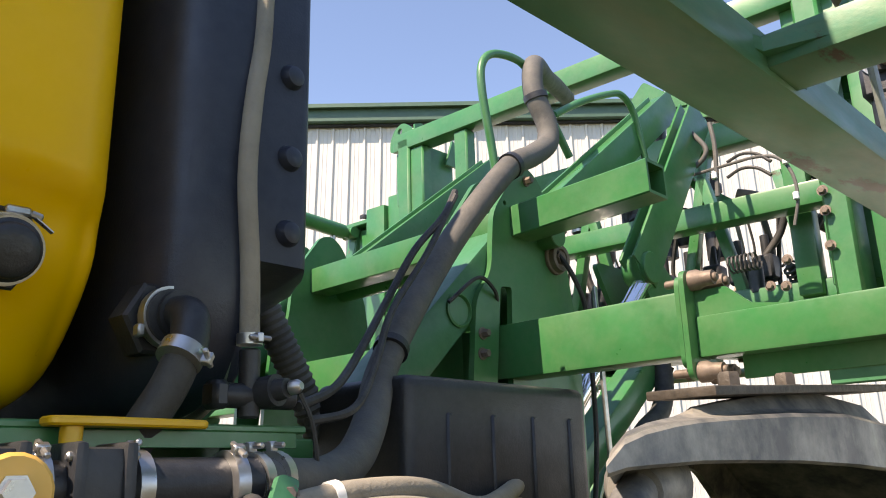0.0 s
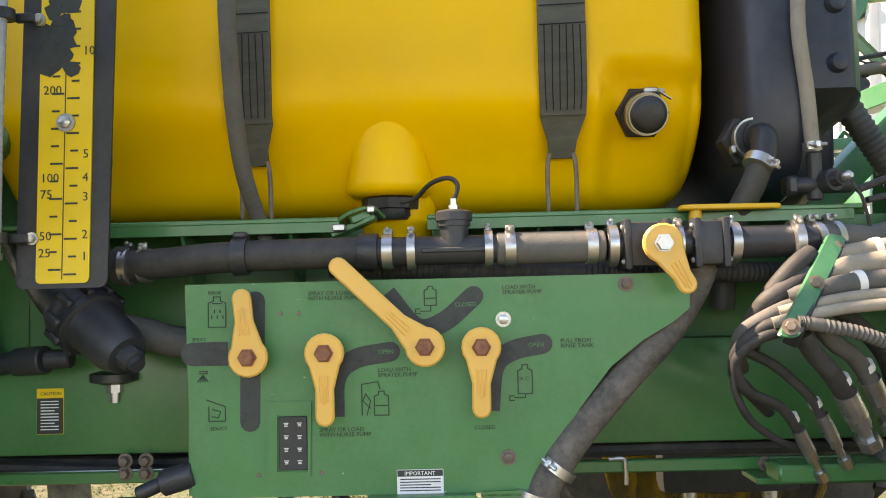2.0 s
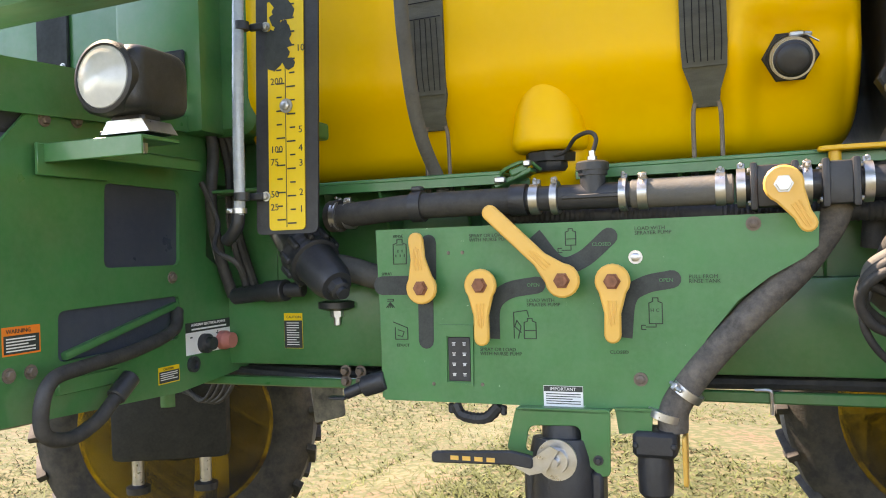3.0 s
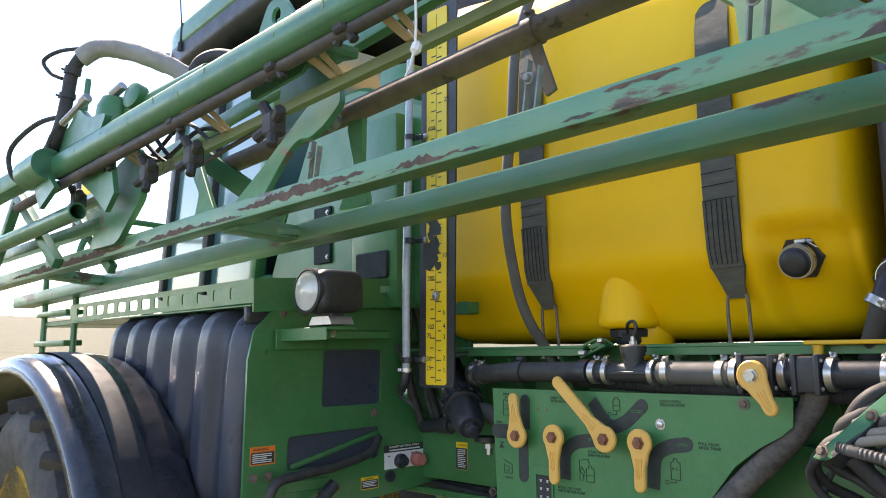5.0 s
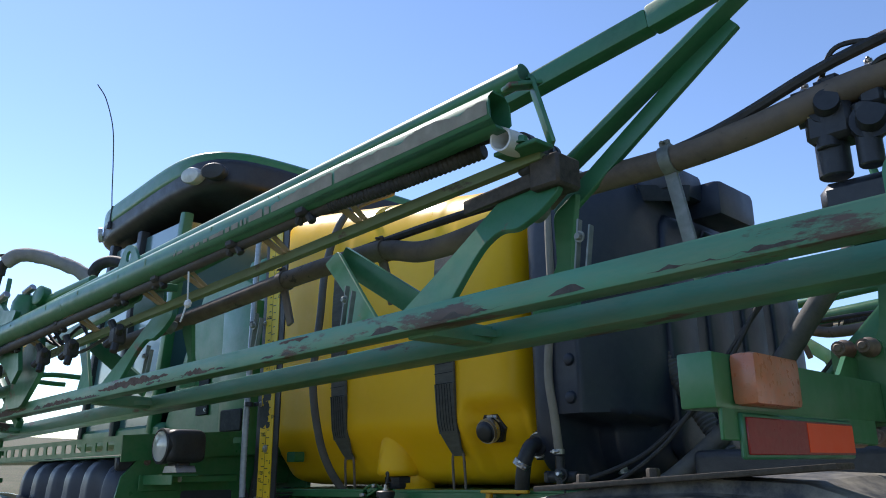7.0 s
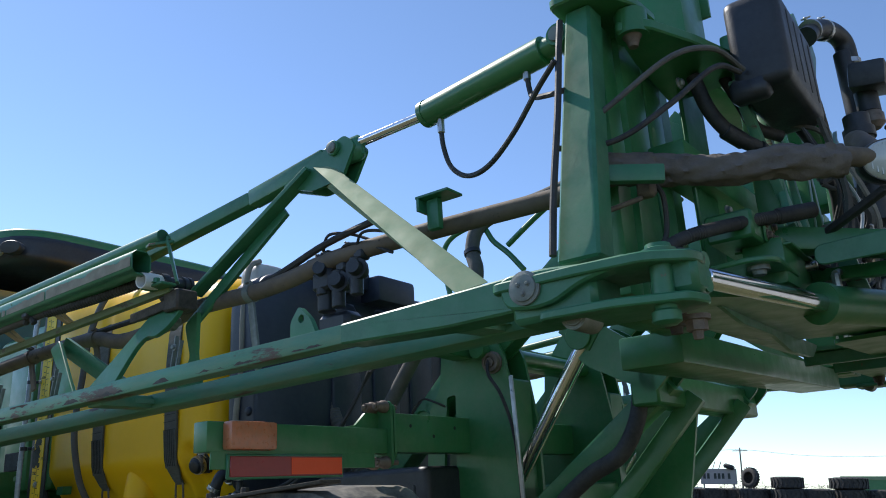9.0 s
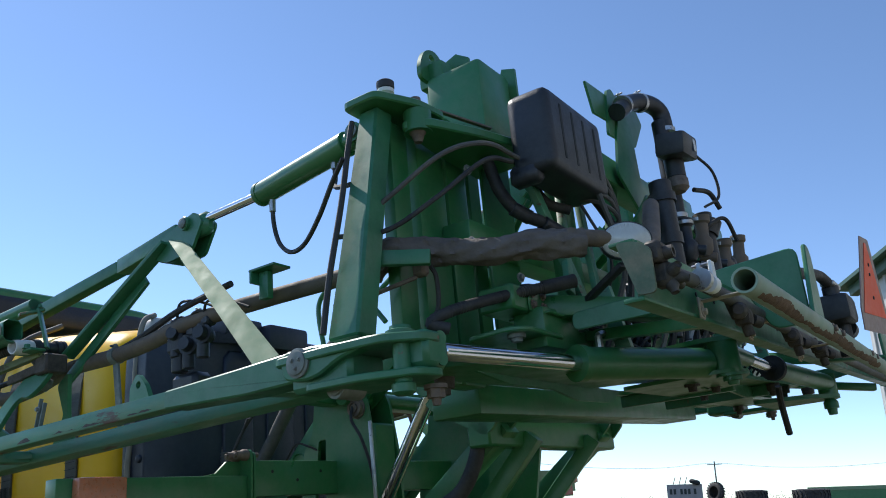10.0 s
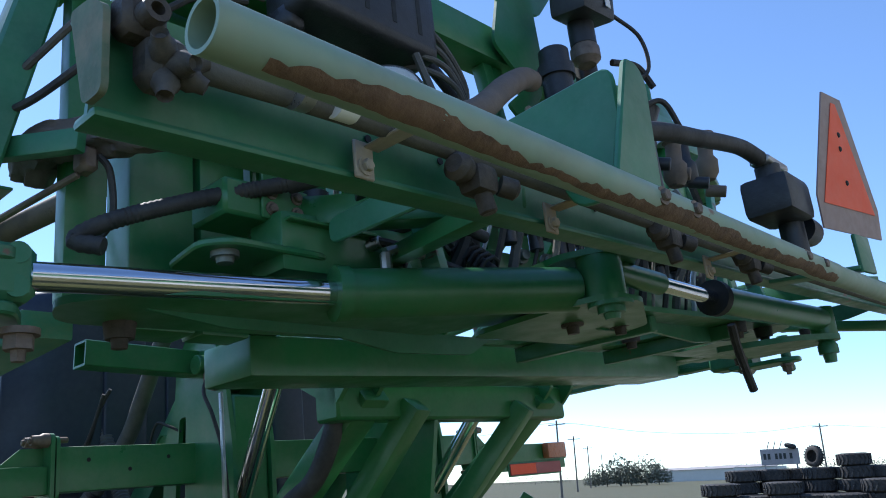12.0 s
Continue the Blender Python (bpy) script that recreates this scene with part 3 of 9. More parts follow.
# ---- sight gauge ----
gauge = thing("sight_gauge", (-0.37, 0.0, 1.55), "yellow sight gauge strip with peeling black numbers beside a clear tube", "gauge")
part("back_plate", plate(rounded(on_y(-0.012, [(-0.475, 1.552), (-0.285, 1.552), (-0.235, 3.05), (-0.43, 3.05)]), 0.02), (0, 0.008, 0)), BLACK, gauge, "black backing plate")
part("strip", plate(rounded(on_y(-0.0165, [(-0.431, 1.562), (-0.321, 1.562), (-0.286, 3.02), (-0.398, 3.02)]), 0.012), (0, 0.004, 0)), GAUGE_Y, gauge, "yellow printed strip")


def gx(z):
    return -0.376 + (z - 1.56) * 0.023


tick_z = [1.58 + 0.0365 * i for i in range(38)]
parts("tick_mark", [box((gx(z) + s * (0.016 + (0.004 if i % 2 else 0.0)), -0.0175, z + (0.01 if s < 0 else 0)), (0.026 - (0.01 if i % 2 else 0), 0.001, 0.004), 0) for i, z in enumerate(tick_z) for s in (-1, 1)], DECAL, gauge)
part("centre_line", plate(on_y(-0.0168, [(-0.3772, 1.57), (-0.3752, 1.57), (-0.3432, 3.0), (-0.3452, 3.0)]), (0, -0.0006, 0)), DECAL, gauge)
for s, x, z in (("1", -0.336, 1.608), ("2", -0.335, 1.653), ("3", -0.333, 1.731), ("4", -0.333, 1.771), ("5", -0.332, 1.82), ("10", -0.331, 2.036), ("15", -0.32, 2.27), ("25", -0.31, 2.637),
                ("25", -0.425, 1.616), ("50", -0.423, 1.651), ("75", -0.421, 1.737), ("100", -0.42, 1.771), ("200", -0.414, 1.954), ("600", -0.4, 2.537)):
    words(s, (x, -0.0172, z), 0.026, FACE_Y, DECAL, gauge, "numeral")
rng = random.Random(5)
peel = []
for i in range(26):
    z = rng.uniform(2.0, 2.24)
    x = gx(z) + rng.uniform(-0.05, 0.012)
    n = 9
    r0 = rng.uniform(0.012, 0.034)
    peel.append(plate([Vector((x + math.cos(a * 2 * math.pi / n) * r0 * rng.uniform(0.5, 1.2), -0.0172 - i * 0.00003, z + math.sin(a * 2 * math.pi / n) * r0 * rng.uniform(0.6, 1.5))) for a in range(n)], (0, 0.0004, 0)))
parts("peeled_patch", peel, DECAL, gauge, "black patches where the print has peeled")
part("sight_tube", hose([(-0.505, -0.05, 1.6), (-0.497, -0.055, 1.66), (-0.49, -0.06, 1.9), (-0.475, -0.06, 2.3), (-0.455, -0.06, 2.75), (-0.445, -0.055, 3.0)], 0.0155, 12), CLEAR_TUBE, gauge, "milky clear sight tube")
part("tube_elbow", hose([(-0.505, -0.05, 1.615), (-0.51, -0.05, 1.58), (-0.53, -0.045, 1.555), (-0.56, -0.03, 1.54)], 0.018, 12), BLACK, gauge)
for z, x in ((1.655, -0.455), (2.112, -0.44), (2.52, -0.43)):
    part("tube_clip", joined(lathe((x - 0.035, -0.055, z - 0.011), (0, 0, 1), [(0, 0.0165), (0, 0.021), (0.022, 0.021), (0.022, 0.0165)], 16), box((x - 0.005, -0.03, z), (0.04, 0.012, 0.02), 0.003)), BLACK, gauge)
    part("clip_bolt", bolt((x + 0.018, -0.018, z), (0, -1, 0), 0.009, 0.008), STEEL, gauge)
part("strip_bolt", bolt((-0.366, -0.018, 1.894), (0, -1, 0), 0.013, 0.008), STEEL, gauge)
parts("stay", [beam((-0.4 + 0.012 * i, -0.006, 1.65 + 0.03 * i), (-0.4 + 0.012 * i, 0.175, 1.67 + 0.012 * i), 0.03, 0.006, (0, 0, 1), 0.001) for i in range(2)], BLACK, gauge)
part("tube_band", band((-0.503, -0.05, 1.618), (0, 0, 1), 0.018, 0.014, (-1, -1, 0)), STEEL, gauge)

# ---- valve panel ----
PY = 0.045
panel = thing("valve_station", (0.35, PY, 1.1), "green steel valve panel with printed symbols and yellow levers", "panel")
outline = [(-0.144, 1.553), (-0.132, 1.105), (0.59, 1.105), (0.626, 1.183), (0.683, 1.274), (0.752, 1.36), (0.82, 1.413), (0.89, 1.453), (0.92, 1.478), (0.924, 1.553)]
part("sheet", joined(plate(on_y(PY, outline), (0, 0.005, 0)), span(-0.144, 0.924, PY + 0.005, PY + 0.03, 1.545, 1.553, 0.001), span(-0.141, -0.132, PY + 0.005, PY + 0.05, 1.11, 1.54, 0.001), span(-0.13, 0.58, PY + 0.005, PY + 0.04, 1.105, 1.112, 0.001)), PANEL_GREEN, panel)


def ribbon(pts, w, y, taper=1.0):
    """A flat band with rounded ends in the plane of the panel."""
    line = curve_points([(x, y, z) for x, z in pts], 8) if len(pts) > 2 else [vec((x, y, z)) for x, z in pts]
    left, right = [], []
    for i, p in enumerate(line):
        t = (line[min(i + 1, len(line) - 1)] - line[max(i - 1, 0)]).normalized()
        s = Vector((-t.z, 0, t.x))
        ww = w * (1 + (taper - 1) * i / (len(line) - 1))
        left.append(p + s * ww / 2)
        right.append(p - s * ww / 2)
    t = (line[-1] - line[-2]).normalized()
    s = Vector((-t.z, 0, t.x))
    ww = w * taper
    tip = [line[-1] + s * math.cos(a) * ww / 2 + t * math.sin(a) * ww / 2 for a in (math.pi * k / 6 for k in range(1, 6))]
    return plate(left + tip + right[::-1], (0, -0.0007, 0))


for k in ([(-0.053, 1.406), (-0.128, 1.406)], [(-0.006, 1.39), (-0.008, 1.262)], [(0.004, 1.42), (0.006, 1.515)]):
    part("lever_track", ribbon(k, 0.05 if k[0][1] == 1.406 else 0.042, PY - 0.0005), DECAL, panel)
for k in ([(0.17, 1.269), (0.175, 1.35), (0.215, 1.388), (0.29, 1.402)], [(0.284, 1.524), (0.345, 1.452), (0.404, 1.462), (0.468, 1.515)], [(0.495, 1.275), (0.508, 1.366), (0.548, 1.398), (0.61, 1.411)]):
    part("lever_track", ribbon(k, 0.042, PY - 0.0005), DECAL, panel)
for s, x, z, sz in (("RINSE", -0.094, 1.531, 0.011), ("SPRAY", -0.13, 1.433, 0.011), ("EDUCT", -0.092, 1.246, 0.011), ("SPRAY OR LOAD\nWITH NURSE PUMP", 0.117, 1.524, 0.0125), ("LOAD WITH\nSPRAYER PUMP", 0.528, 1.527, 0.0125),
                    ("LOAD WITH\nSPRAYER PUMP", 0.262, 1.36, 0.0125), ("SPRAY OR LOAD\nWITH NURSE PUMP", 0.137, 1.238, 0.0125), ("CLOSED", 0.462, 1.236, 0.012), ("PULL FROM\nRINSE TANK", 0.647, 1.412, 0.0125)):
    words(s, (x, PY - 0.0008, z), sz, FACE_Y, INK, panel)
for s, x, z in (("CLOSED", 0.427, 1.493), ("OPEN", 0.264, 1.398), ("OPEN", 0.58, 1.405)):
    words(s, (x, PY - 0.0016, z), 0.0125, FACE_Y, PANEL_GREEN, panel)


def wire_icon(loops):
    bms = []
    for lp in loops:
        for a, b in zip(lp, lp[1:]):
            bms.append(ribbon([a, b], 0.0022, PY - 0.0007))
    return joined(*bms)


def tank_loop(x, z, w, h):
    return [(x, z), (x + w, z), (x + w, z + h * 0.8), (x + w * 0.7, z + h * 0.86), (x + w * 0.7, z + h), (x + w * 0.3, z + h), (x + w * 0.3, z + h * 0.86), (x, z + h * 0.8), (x, z)]


part("symbol", wire_icon([tank_loop(-0.094, 1.462, 0.037, 0.064), [(-0.086, 1.512), (-0.065, 1.512)], *[[(-0.087 + i * 0.006, 1.48 + (i % 2) * 0.012), (-0.087 + i * 0.006, 1.486 + (i % 2) * 0.012)] for i in range(5)]]), INK, panel)
part("symbol", wire_icon([tank_loop(0.364, 1.497, 0.025, 0.04), [(0.366, 1.512), (0.387, 1.512)], [(0.377, 1.497), (0.377, 1.485), (0.355, 1.485)], [(0.355, 1.49), (0.345, 1.49), (0.345, 1.48), (0.355, 1.48)]]), INK, panel)
part("symbol", wire_icon([tank_loop(0.254, 1.27, 0.03, 0.05), [(0.256, 1.29), (0.282, 1.29)], [(0.228, 1.27), (0.228, 1.335), (0.262, 1.34), (0.266, 1.325)], [(0.238, 1.27), (0.246, 1.3), (0.236, 1.315), (0.23, 1.3), (0.246, 1.285)]]), INK, panel)
part("symbol", wire_icon([tank_loop(0.556, 1.308, 0.03, 0.06), [(0.571, 1.308), (0.571, 1.3), (0.548, 1.3)], [(0.548, 1.304), (0.538, 1.304), (0.538, 1.294), (0.548, 1.294)]]), INK, panel)
words("H C", (0.559, PY - 0.0008, 1.335), 0.012, FACE_Y, INK, panel)
part("symbol", wire_icon([[(-0.1, 1.31), (-0.06, 1.295), (-0.06, 1.265), (-0.095, 1.265), (-0.095, 1.295)], [(-0.088, 1.29), (-0.07, 1.285), (-0.075, 1.272), (-0.088, 1.275)]]), INK, panel)
part("symbol", wire_icon([[(-0.115, 1.37), (-0.098, 1.37), (-0.098, 1.365), (-0.115, 1.365)], *[[(-0.107, 1.362), (-0.118 + 0.0055 * i, 1.348)] for i in range(5)]]), INK, panel)
sticker = part("sticker", span(0.298, 0.395, PY - 0.001, PY, 1.106, 1.156, 0), WHITE, panel, "white notice sticker")
part("sticker_head", span(0.299, 0.394, PY - 0.0016, PY - 0.001, 1.142, 1.155, 0), DECAL, sticker)
words("IMPORTANT", (0.346, PY - 0.0018, 1.1445), 0.0115, FACE_Y, WHITE, sticker, align="CENTER")
parts("text_line", [span(0.304, 0.389 - 0.02 * (i % 3 == 2), PY - 0.0014, PY - 0.001, 1.135 - i * 0.0058, 1.1372 - i * 0.0058, 0) for i in range(5)], DECAL, sticker)
sw = part("switch_frame", plate(on_y(PY - 0.001, [(0.03, 1.305), (0.122, 1.303), (0.118, 1.148), (0.026, 1.151)]), (0, -0.004, 0), holes=[on_y(PY - 0.001, [(0.05, 1.275), (0.114, 1.274), (0.112, 1.156), (0.048, 1.158)])]), PANEL_GREEN, panel)
part("switch_bank", span(0.052, 0.112, PY - 0.003, PY + 0.0005, 1.16, 1.272, 0.002), BLACK, sw, "black membrane switch bank")
part("switch_symbols", joined(*[joined(*[box((0.068 + c * 0.028, PY - 0.0035, 1.255 - r * 0.026 + d), (0.01 - 0.003 * abs(k), 0.0006, 0.0016), 0) for k, d in ((0, 0.003), (1, 0), (-1, -0.003))]) for r in range(4) for c in range(2)]), WHITE, sw)
for x, z in ((0.529, 1.464), (0.789, 1.532), (0.532, 1.177)):
    part("panel_bolt", bolt((x, PY, z), (0, -1, 0), 0.011, 0.007), STEEL if x < 0.53 else RUSTY, panel)
parts("panel_rivet", [*[lathe((x, PY, z), (0, -1, 0), [(0, 0.005), (0.002, 0.004)], 10) for x, z in ((0.009, 1.151), (0.141, 1.153), (0.06, 1.487), (0.098, 1.487))]], RUSTY, panel)


def lever(px, py, pz, tx, tz, name="lever"):
    """A yellow moulded lever: round head on a bolt, ribbed tapering grip."""
    a = Vector((tx - px, 0, tz - pz))
    ln = a.length
    a.normalize()
    s = Vector((a.z, 0, -a.x))
    c = Vector((px, py + 0.012, pz))
    pts = []
    R = 0.041
    for k in range(15):
        an = math.pi * 0.28 + (2 * math.pi - math.pi * 0.56) * k / 14
        pts.append(c + a * math.cos(an) * R + s * math.sin(an) * R)
    ends = []
    for d, w in ((0.075, 0.019), (ln * 0.75, 0.0195), (ln - 0.018, 0.0195)):
        ends.append((d, w))
    pts += [c + a * d - s * w for d, w in ends]
    pts += [c + a * (ln - 0.018) + a * math.sin(math.pi * k / 7) * 0.0195 - s * math.cos(math.pi * k / 7) * 0.0195 for k in range(1, 7)]
    pts += [c + a * d + s * w for d, w in ends[::-1]]
    lv = part(name, plate(pts, (0, -0.016, 0), bev=0.004), LEVER, panel, "worn yellow lever")
    ribs = [hose([c + a * d0 + s * o - Vector((0, 0.0165, 0)), c + a * d1 + s * o * 0.7 - Vector((0, 0.0165, 0))], 0.0022, 6, 2) for o, d0, d1 in ((-0.009, 0.045, 0.1), (0.0, 0.045, 0.105), (0.009, 0.045, 0.1))]
    part("grip_ribs", joined(*ribs), LEVER, lv)
    part("pivot_bolt", joined(lathe(c + Vector((0, -0.016, 0)), (0, -1, 0), [(0, 0.02), (0.003, 0.02), (0.003, 0.016), (0.012, 0.015)], 6), cyl(c, c + Vector((0, 0.06, 0)), 0.01)), PIVOT_RUST if name == "lever" else STEEL, lv)
    return lv


lever(0.0, 0.0, 1.40, -0.014, 1.54)
lever(0.157, 0.0, 1.405, 0.157, 1.257)
lever(0.365, -0.012, 1.414, 0.178, 1.594)
lever(0.48, 0.0, 1.41, 0.477, 1.267)

# ---- main plumbing along the panel ----
run = thing("plumbing_run", (0.3, 0.07, 1.58), "black plumbing pipe with steel clamps and valve bodies", "pipe")
Z = 1.614
YP = 0.07
part("left_pipe", joined(hose([(-0.3, 0.13, 1.60), (-0.2, 0.1, 1.603), (-0.05, YP, 1.611), (0.25, YP, Z)], 0.0335, 20), lathe((-0.32, 0.135, 1.6), (1, -0.2, 0), [(0, 0.045), (0.03, 0.045), (0.032, 0.038)], 24)), RUBBER, run, "black rubber pipe")
part("pipe_saddle", joined(lathe((-0.045, YP, 1.611), (1, 0, 0.02), [(0, 0.034), (0, 0.041), (0.032, 0.041), (0.032, 0.034)], 24), box((-0.03, YP, 1.657), (0.03, 0.03, 0.014), 0.004)), BLACK, run)
part("saddle", joined(lathe((0.226, YP, Z), (1, 0, 0), [(0, 0.034), (0, 0.04), (0.04, 0.04), (0.04, 0.034)], 24)), BLACK, run)
part("tee_body", joined(cyl((0.26, YP, Z), (0.53, YP, Z), 0.031, 24), cyl((0.43, YP, Z), (0.43, YP, Z + 0.085), 0.031, 24), lathe((0.43, YP, Z + 0.05), (0, 0, 1), [(0, 0.036), (0.012, 0.036), (0.012, 0.04), (0.03, 0.04), (0.034, 0.034)], 12),
                        span(0.36, 0.51, YP - 0.036, YP + 0.03, Z - 0.006, Z + 0.004, 0.002)), BLACK, run, "black moulded tee body")
part("sensor_plug", joined(lathe((0.43, YP, Z + 0.084), (0, 0, 1), [(0, 0.012), (0.012, 0.012), (0.012, 0.008), (0.026, 0.008)], 8)), STEEL, run)
part("sensor_cable", hose([(0.432, YP, Z + 0.105), (0.44, YP + 0.005, Z + 0.14), (0.42, YP + 0.02, Z + 0.158), (0.38, YP + 0.05, Z + 0.15), (0.345, YP + 0.1, Z + 0.125), (0.31, 0.2, Z + 0.12)], 0.0055, 8), RUBBER, run, "thin black sensor cable")
part("mid_hose", cyl((0.52, YP, Z), (0.75, YP, Z), 0.0345, 24), GREY_HOSE, run, "grey dusty hose piece")
for i, x in enumerate((-0.3, -0.258, 0.287, 0.338, 0.503, 0.549, 0.722)):
    yy, zz = (0.125, 1.6) if x < -0.2 else (YP, Z)
    part("clamp", band((x, yy, zz), (1, 0, 0), 0.0375 if i in (0, 3, 4) else 0.0352, 0.017 if i in (0, 3, 4) else 0.022, (0, -0.35 if i % 2 else 0.3, 1)), STEEL, run)


def ball_valve(x0, x1):
    c = (x0 + x1) / 2
    bolts = [cyl((x0 - 0.006, YP + a, Z + b), (x1 + 0.006, YP + a, Z + b), 0.006, 8) for a in (-0.036, 0.036) for b in (-0.036, 0.036)]
    v = part("valve_body", joined(box((c, YP, Z), (x1 - x0 - 0.012, 0.088, 0.094), 0.012, None, 2), box((x0 + 0.008, YP, Z), (0.016, 0.1, 0.106), 0.01, None, 2), box((x1 - 0.008, YP, Z), (0.016, 0.1, 0.106), 0.01, None, 2),
                                  cyl((x0 - 0.03, YP, Z), (x1 + 0.03, YP, Z), 0.033, 24)), BLACK, run, "black bolted ball valve body")
    parts("valve_bolt", bolts, STEEL, v)
    return v


ball_valve(0.785, 0.885)
ball_valve(0.93, 1.005)
lever(0.851, -0.03, 1.612, 0.905, 1.512, "valve_lever")
part("lever_stem", cyl((0.851, -0.02, 1.612), (0.851, 0.06, 1.612), 0.016), BLACK, run)
flat = part("flat_handle", joined(plate(rounded(on_z(1.69, [(0.93, 0.11), (0.99, 0.105), (1.155, 0.12), (1.155, 0.15), (0.99, 0.16), (0.93, 0.155)]), 0.015), (0, 0, 0.012), bev=0.003), cyl((0.965, 0.13, 1.65), (0.965, 0.13, 1.70), 0.014)), material("handle_yellow", (0.75, 0.4, 0.01), 0.4, vary=0.08), run, "flat yellow valve handle")
for i, x in enumerate((0.766, 0.902, 1.022, 1.155)):
    part("clamp", band((x, YP, Z), (1, 0, 0), 0.041, 0.019, (0, -0.5 if i % 2 else 0.2, 1), 0.004), STEEL, run)
part("right_pipe", cyl((1.01, YP, Z), (1.2, YP + 0.01, Z + 0.002), 0.035, 24), BLACK, run, "black pipe stub")
parts("end_band", [band((1.2, 0.085, Z + 0.004), (1, 0.35, 0.05), 0.037, 0.018), band((1.245, 0.1, Z + 0.006), (1, 0.4, 0.05), 0.037, 0.018)], STEEL, run)
part("pressure_hose", hose([(1.19, 0.08, Z), (1.28, 0.115, Z), (1.38, 0.155, 1.617), (1.5, 0.225, 1.65), (1.62, 0.32, 1.72), (1.74, 0.42, 1.84), (1.86, 0.475, 1.97), (2.0, 0.51, 2.13), (2.12, 0.51, 2.28), (2.32, 0.5, 2.5), (2.46, 0.51, 2.585), (2.56, 0.52, 2.66), (2.575, 0.53, 2.74), (2.545, 0.55, 2.84), (2.57, 0.57, 2.95), (2.66, 0.62, 3.02), (2.85, 0.72, 3.08), (3.1, 0.85, 3.18), (3.4, 1.0, 3.28)], 0.036, 20, 10), GREY_HOSE, run, "thick grey pressure hose")
loom = thing("side_loom", (1.45, 0.3, 1.65), "black cables beside the thick grey pressure hose", "cables")
part("thin_cable", hose([(2.0, 0.42, 2.33), (1.93, 0.4, 2.24), (1.84, 0.41, 2.14), (1.74, 0.4, 2.0), (1.64, 0.35, 1.9), (1.55, 0.3, 1.82), (1.46, 0.24, 1.77), (1.36, 0.2, 1.735)], 0.009, 8), RUBBER, loom)
part("thin_cable", hose([(1.98, 0.4, 2.31), (1.86, 0.39, 2.13), (1.72, 0.36, 1.97), (1.62, 0.3, 1.84), (1.5, 0.22, 1.74), (1.38, 0.2, 1.71)], 0.008, 8), RUBBER, loom)
for p, d in (((1.79, 0.445, 1.895), (0.5, 0.25, 0.6)), ((2.33, 0.5, 2.51), (0.6, 0.0, 0.4)), ((2.55, 0.545, 2.82), (-0.2, 0.1, 0.8))):
    part("hose_band", lathe(vec(p), d, [(0, 0.037), (0, 0.042), (0.02, 0.042), (0.02, 0.037)], 20), BLACK, run)
part("lower_loom", hose([(0.15, 0.14, 1.585), (0.5, 0.15, 1.57), (0.75, 0.16, 1.56), (1.0, 0.16, 1.555), (1.2, 0.2, 1.55), (1.4, 0.3, 1.56)], 0.022, 10, 8, 0.0025, 0.012), RUBBER, run, "corrugated black loom")

vent = thing("vent_hose", (-0.03, 0.2, 1.6), "grey vent hose hanging in front of the yellow tank", "hose")
part("tubing", hose([(0.0, 0.24, 1.60), (-0.015, 0.2, 1.68), (-0.035, 0.12, 1.8), (-0.04, 0.06, 1.95), (-0.04, 0.02, 2.2), (-0.01, 0.03, 2.5), (0.0, 0.06, 2.8), (0.05, 0.15, 3.05), (0.1, 0.4, 3.2)], 0.019, 12), GREY_HOSE, vent)
breather = thing("breather_hose", (1.26, 0.16, 1.72), "tan breather hose with a black valve at its foot", "hose")
part("tubing", hose([(1.258, 0.15, 1.83), (1.25, 0.145, 1.95), (1.235, 0.14, 2.1), (1.245, 0.145, 2.25), (1.262, 0.15, 2.4), (1.262, 0.155, 2.7), (1.25, 0.2, 2.95), (1.22, 0.3, 3.02)], 0.0165, 12), TAN_HOSE, breather, "dusty tan hose")
part("foot_valve", joined(cyl((1.26, 0.15, 1.70), (1.26, 0.15, 1.81), 0.017), cyl((1.2, 0.155, 1.735), (1.34, 0.145, 1.735), 0.02), lathe((1.28, 0.14, 1.74), (0.3, -1, 0.1), [(0, 0.026), (0.03, 0.026), (0.03, 0.018), (0.05, 0.016)], 16), box((1.205, 0.155, 1.735), (0.03, 0.045, 0.045), 0.008)), BLACK, breather)
part("valve_tip", lathe((1.3, 0.09, 1.745), (0.3, -1, 0.1), [(0, 0.012), (0.012, 0.012), (0.02, 0.006)], 12), STEEL, breather)
part("clamp", band((1.258, 0.15, 1.825), (0, 0, 1), 0.018, 0.018, (0, -1, 0)), STEEL, breather)
part("lead", hose([(1.31, 0.08, 1.735), (1.33, 0.075, 1.69), (1.345, 0.08, 1.62), (1.35, 0.1, 1.56)], 0.004, 6), RUBBER, breather)
loom = thing("corrugated_hose", (1.5, 0.4, 1.56), "grey corrugated hose slanting behind the rinse tank", "hose")
part("tubing", hose([(1.82, 0.64, 1.56), (1.754, 0.65, 1.703), (1.675, 0.65, 1.85), (1.592, 0.65, 1.985), (1.5, 0.65, 2.15), (1.46, 0.66, 2.3)], 0.034, 16, 9, 0.0045, 0.016), GREY_HOSE, loom)

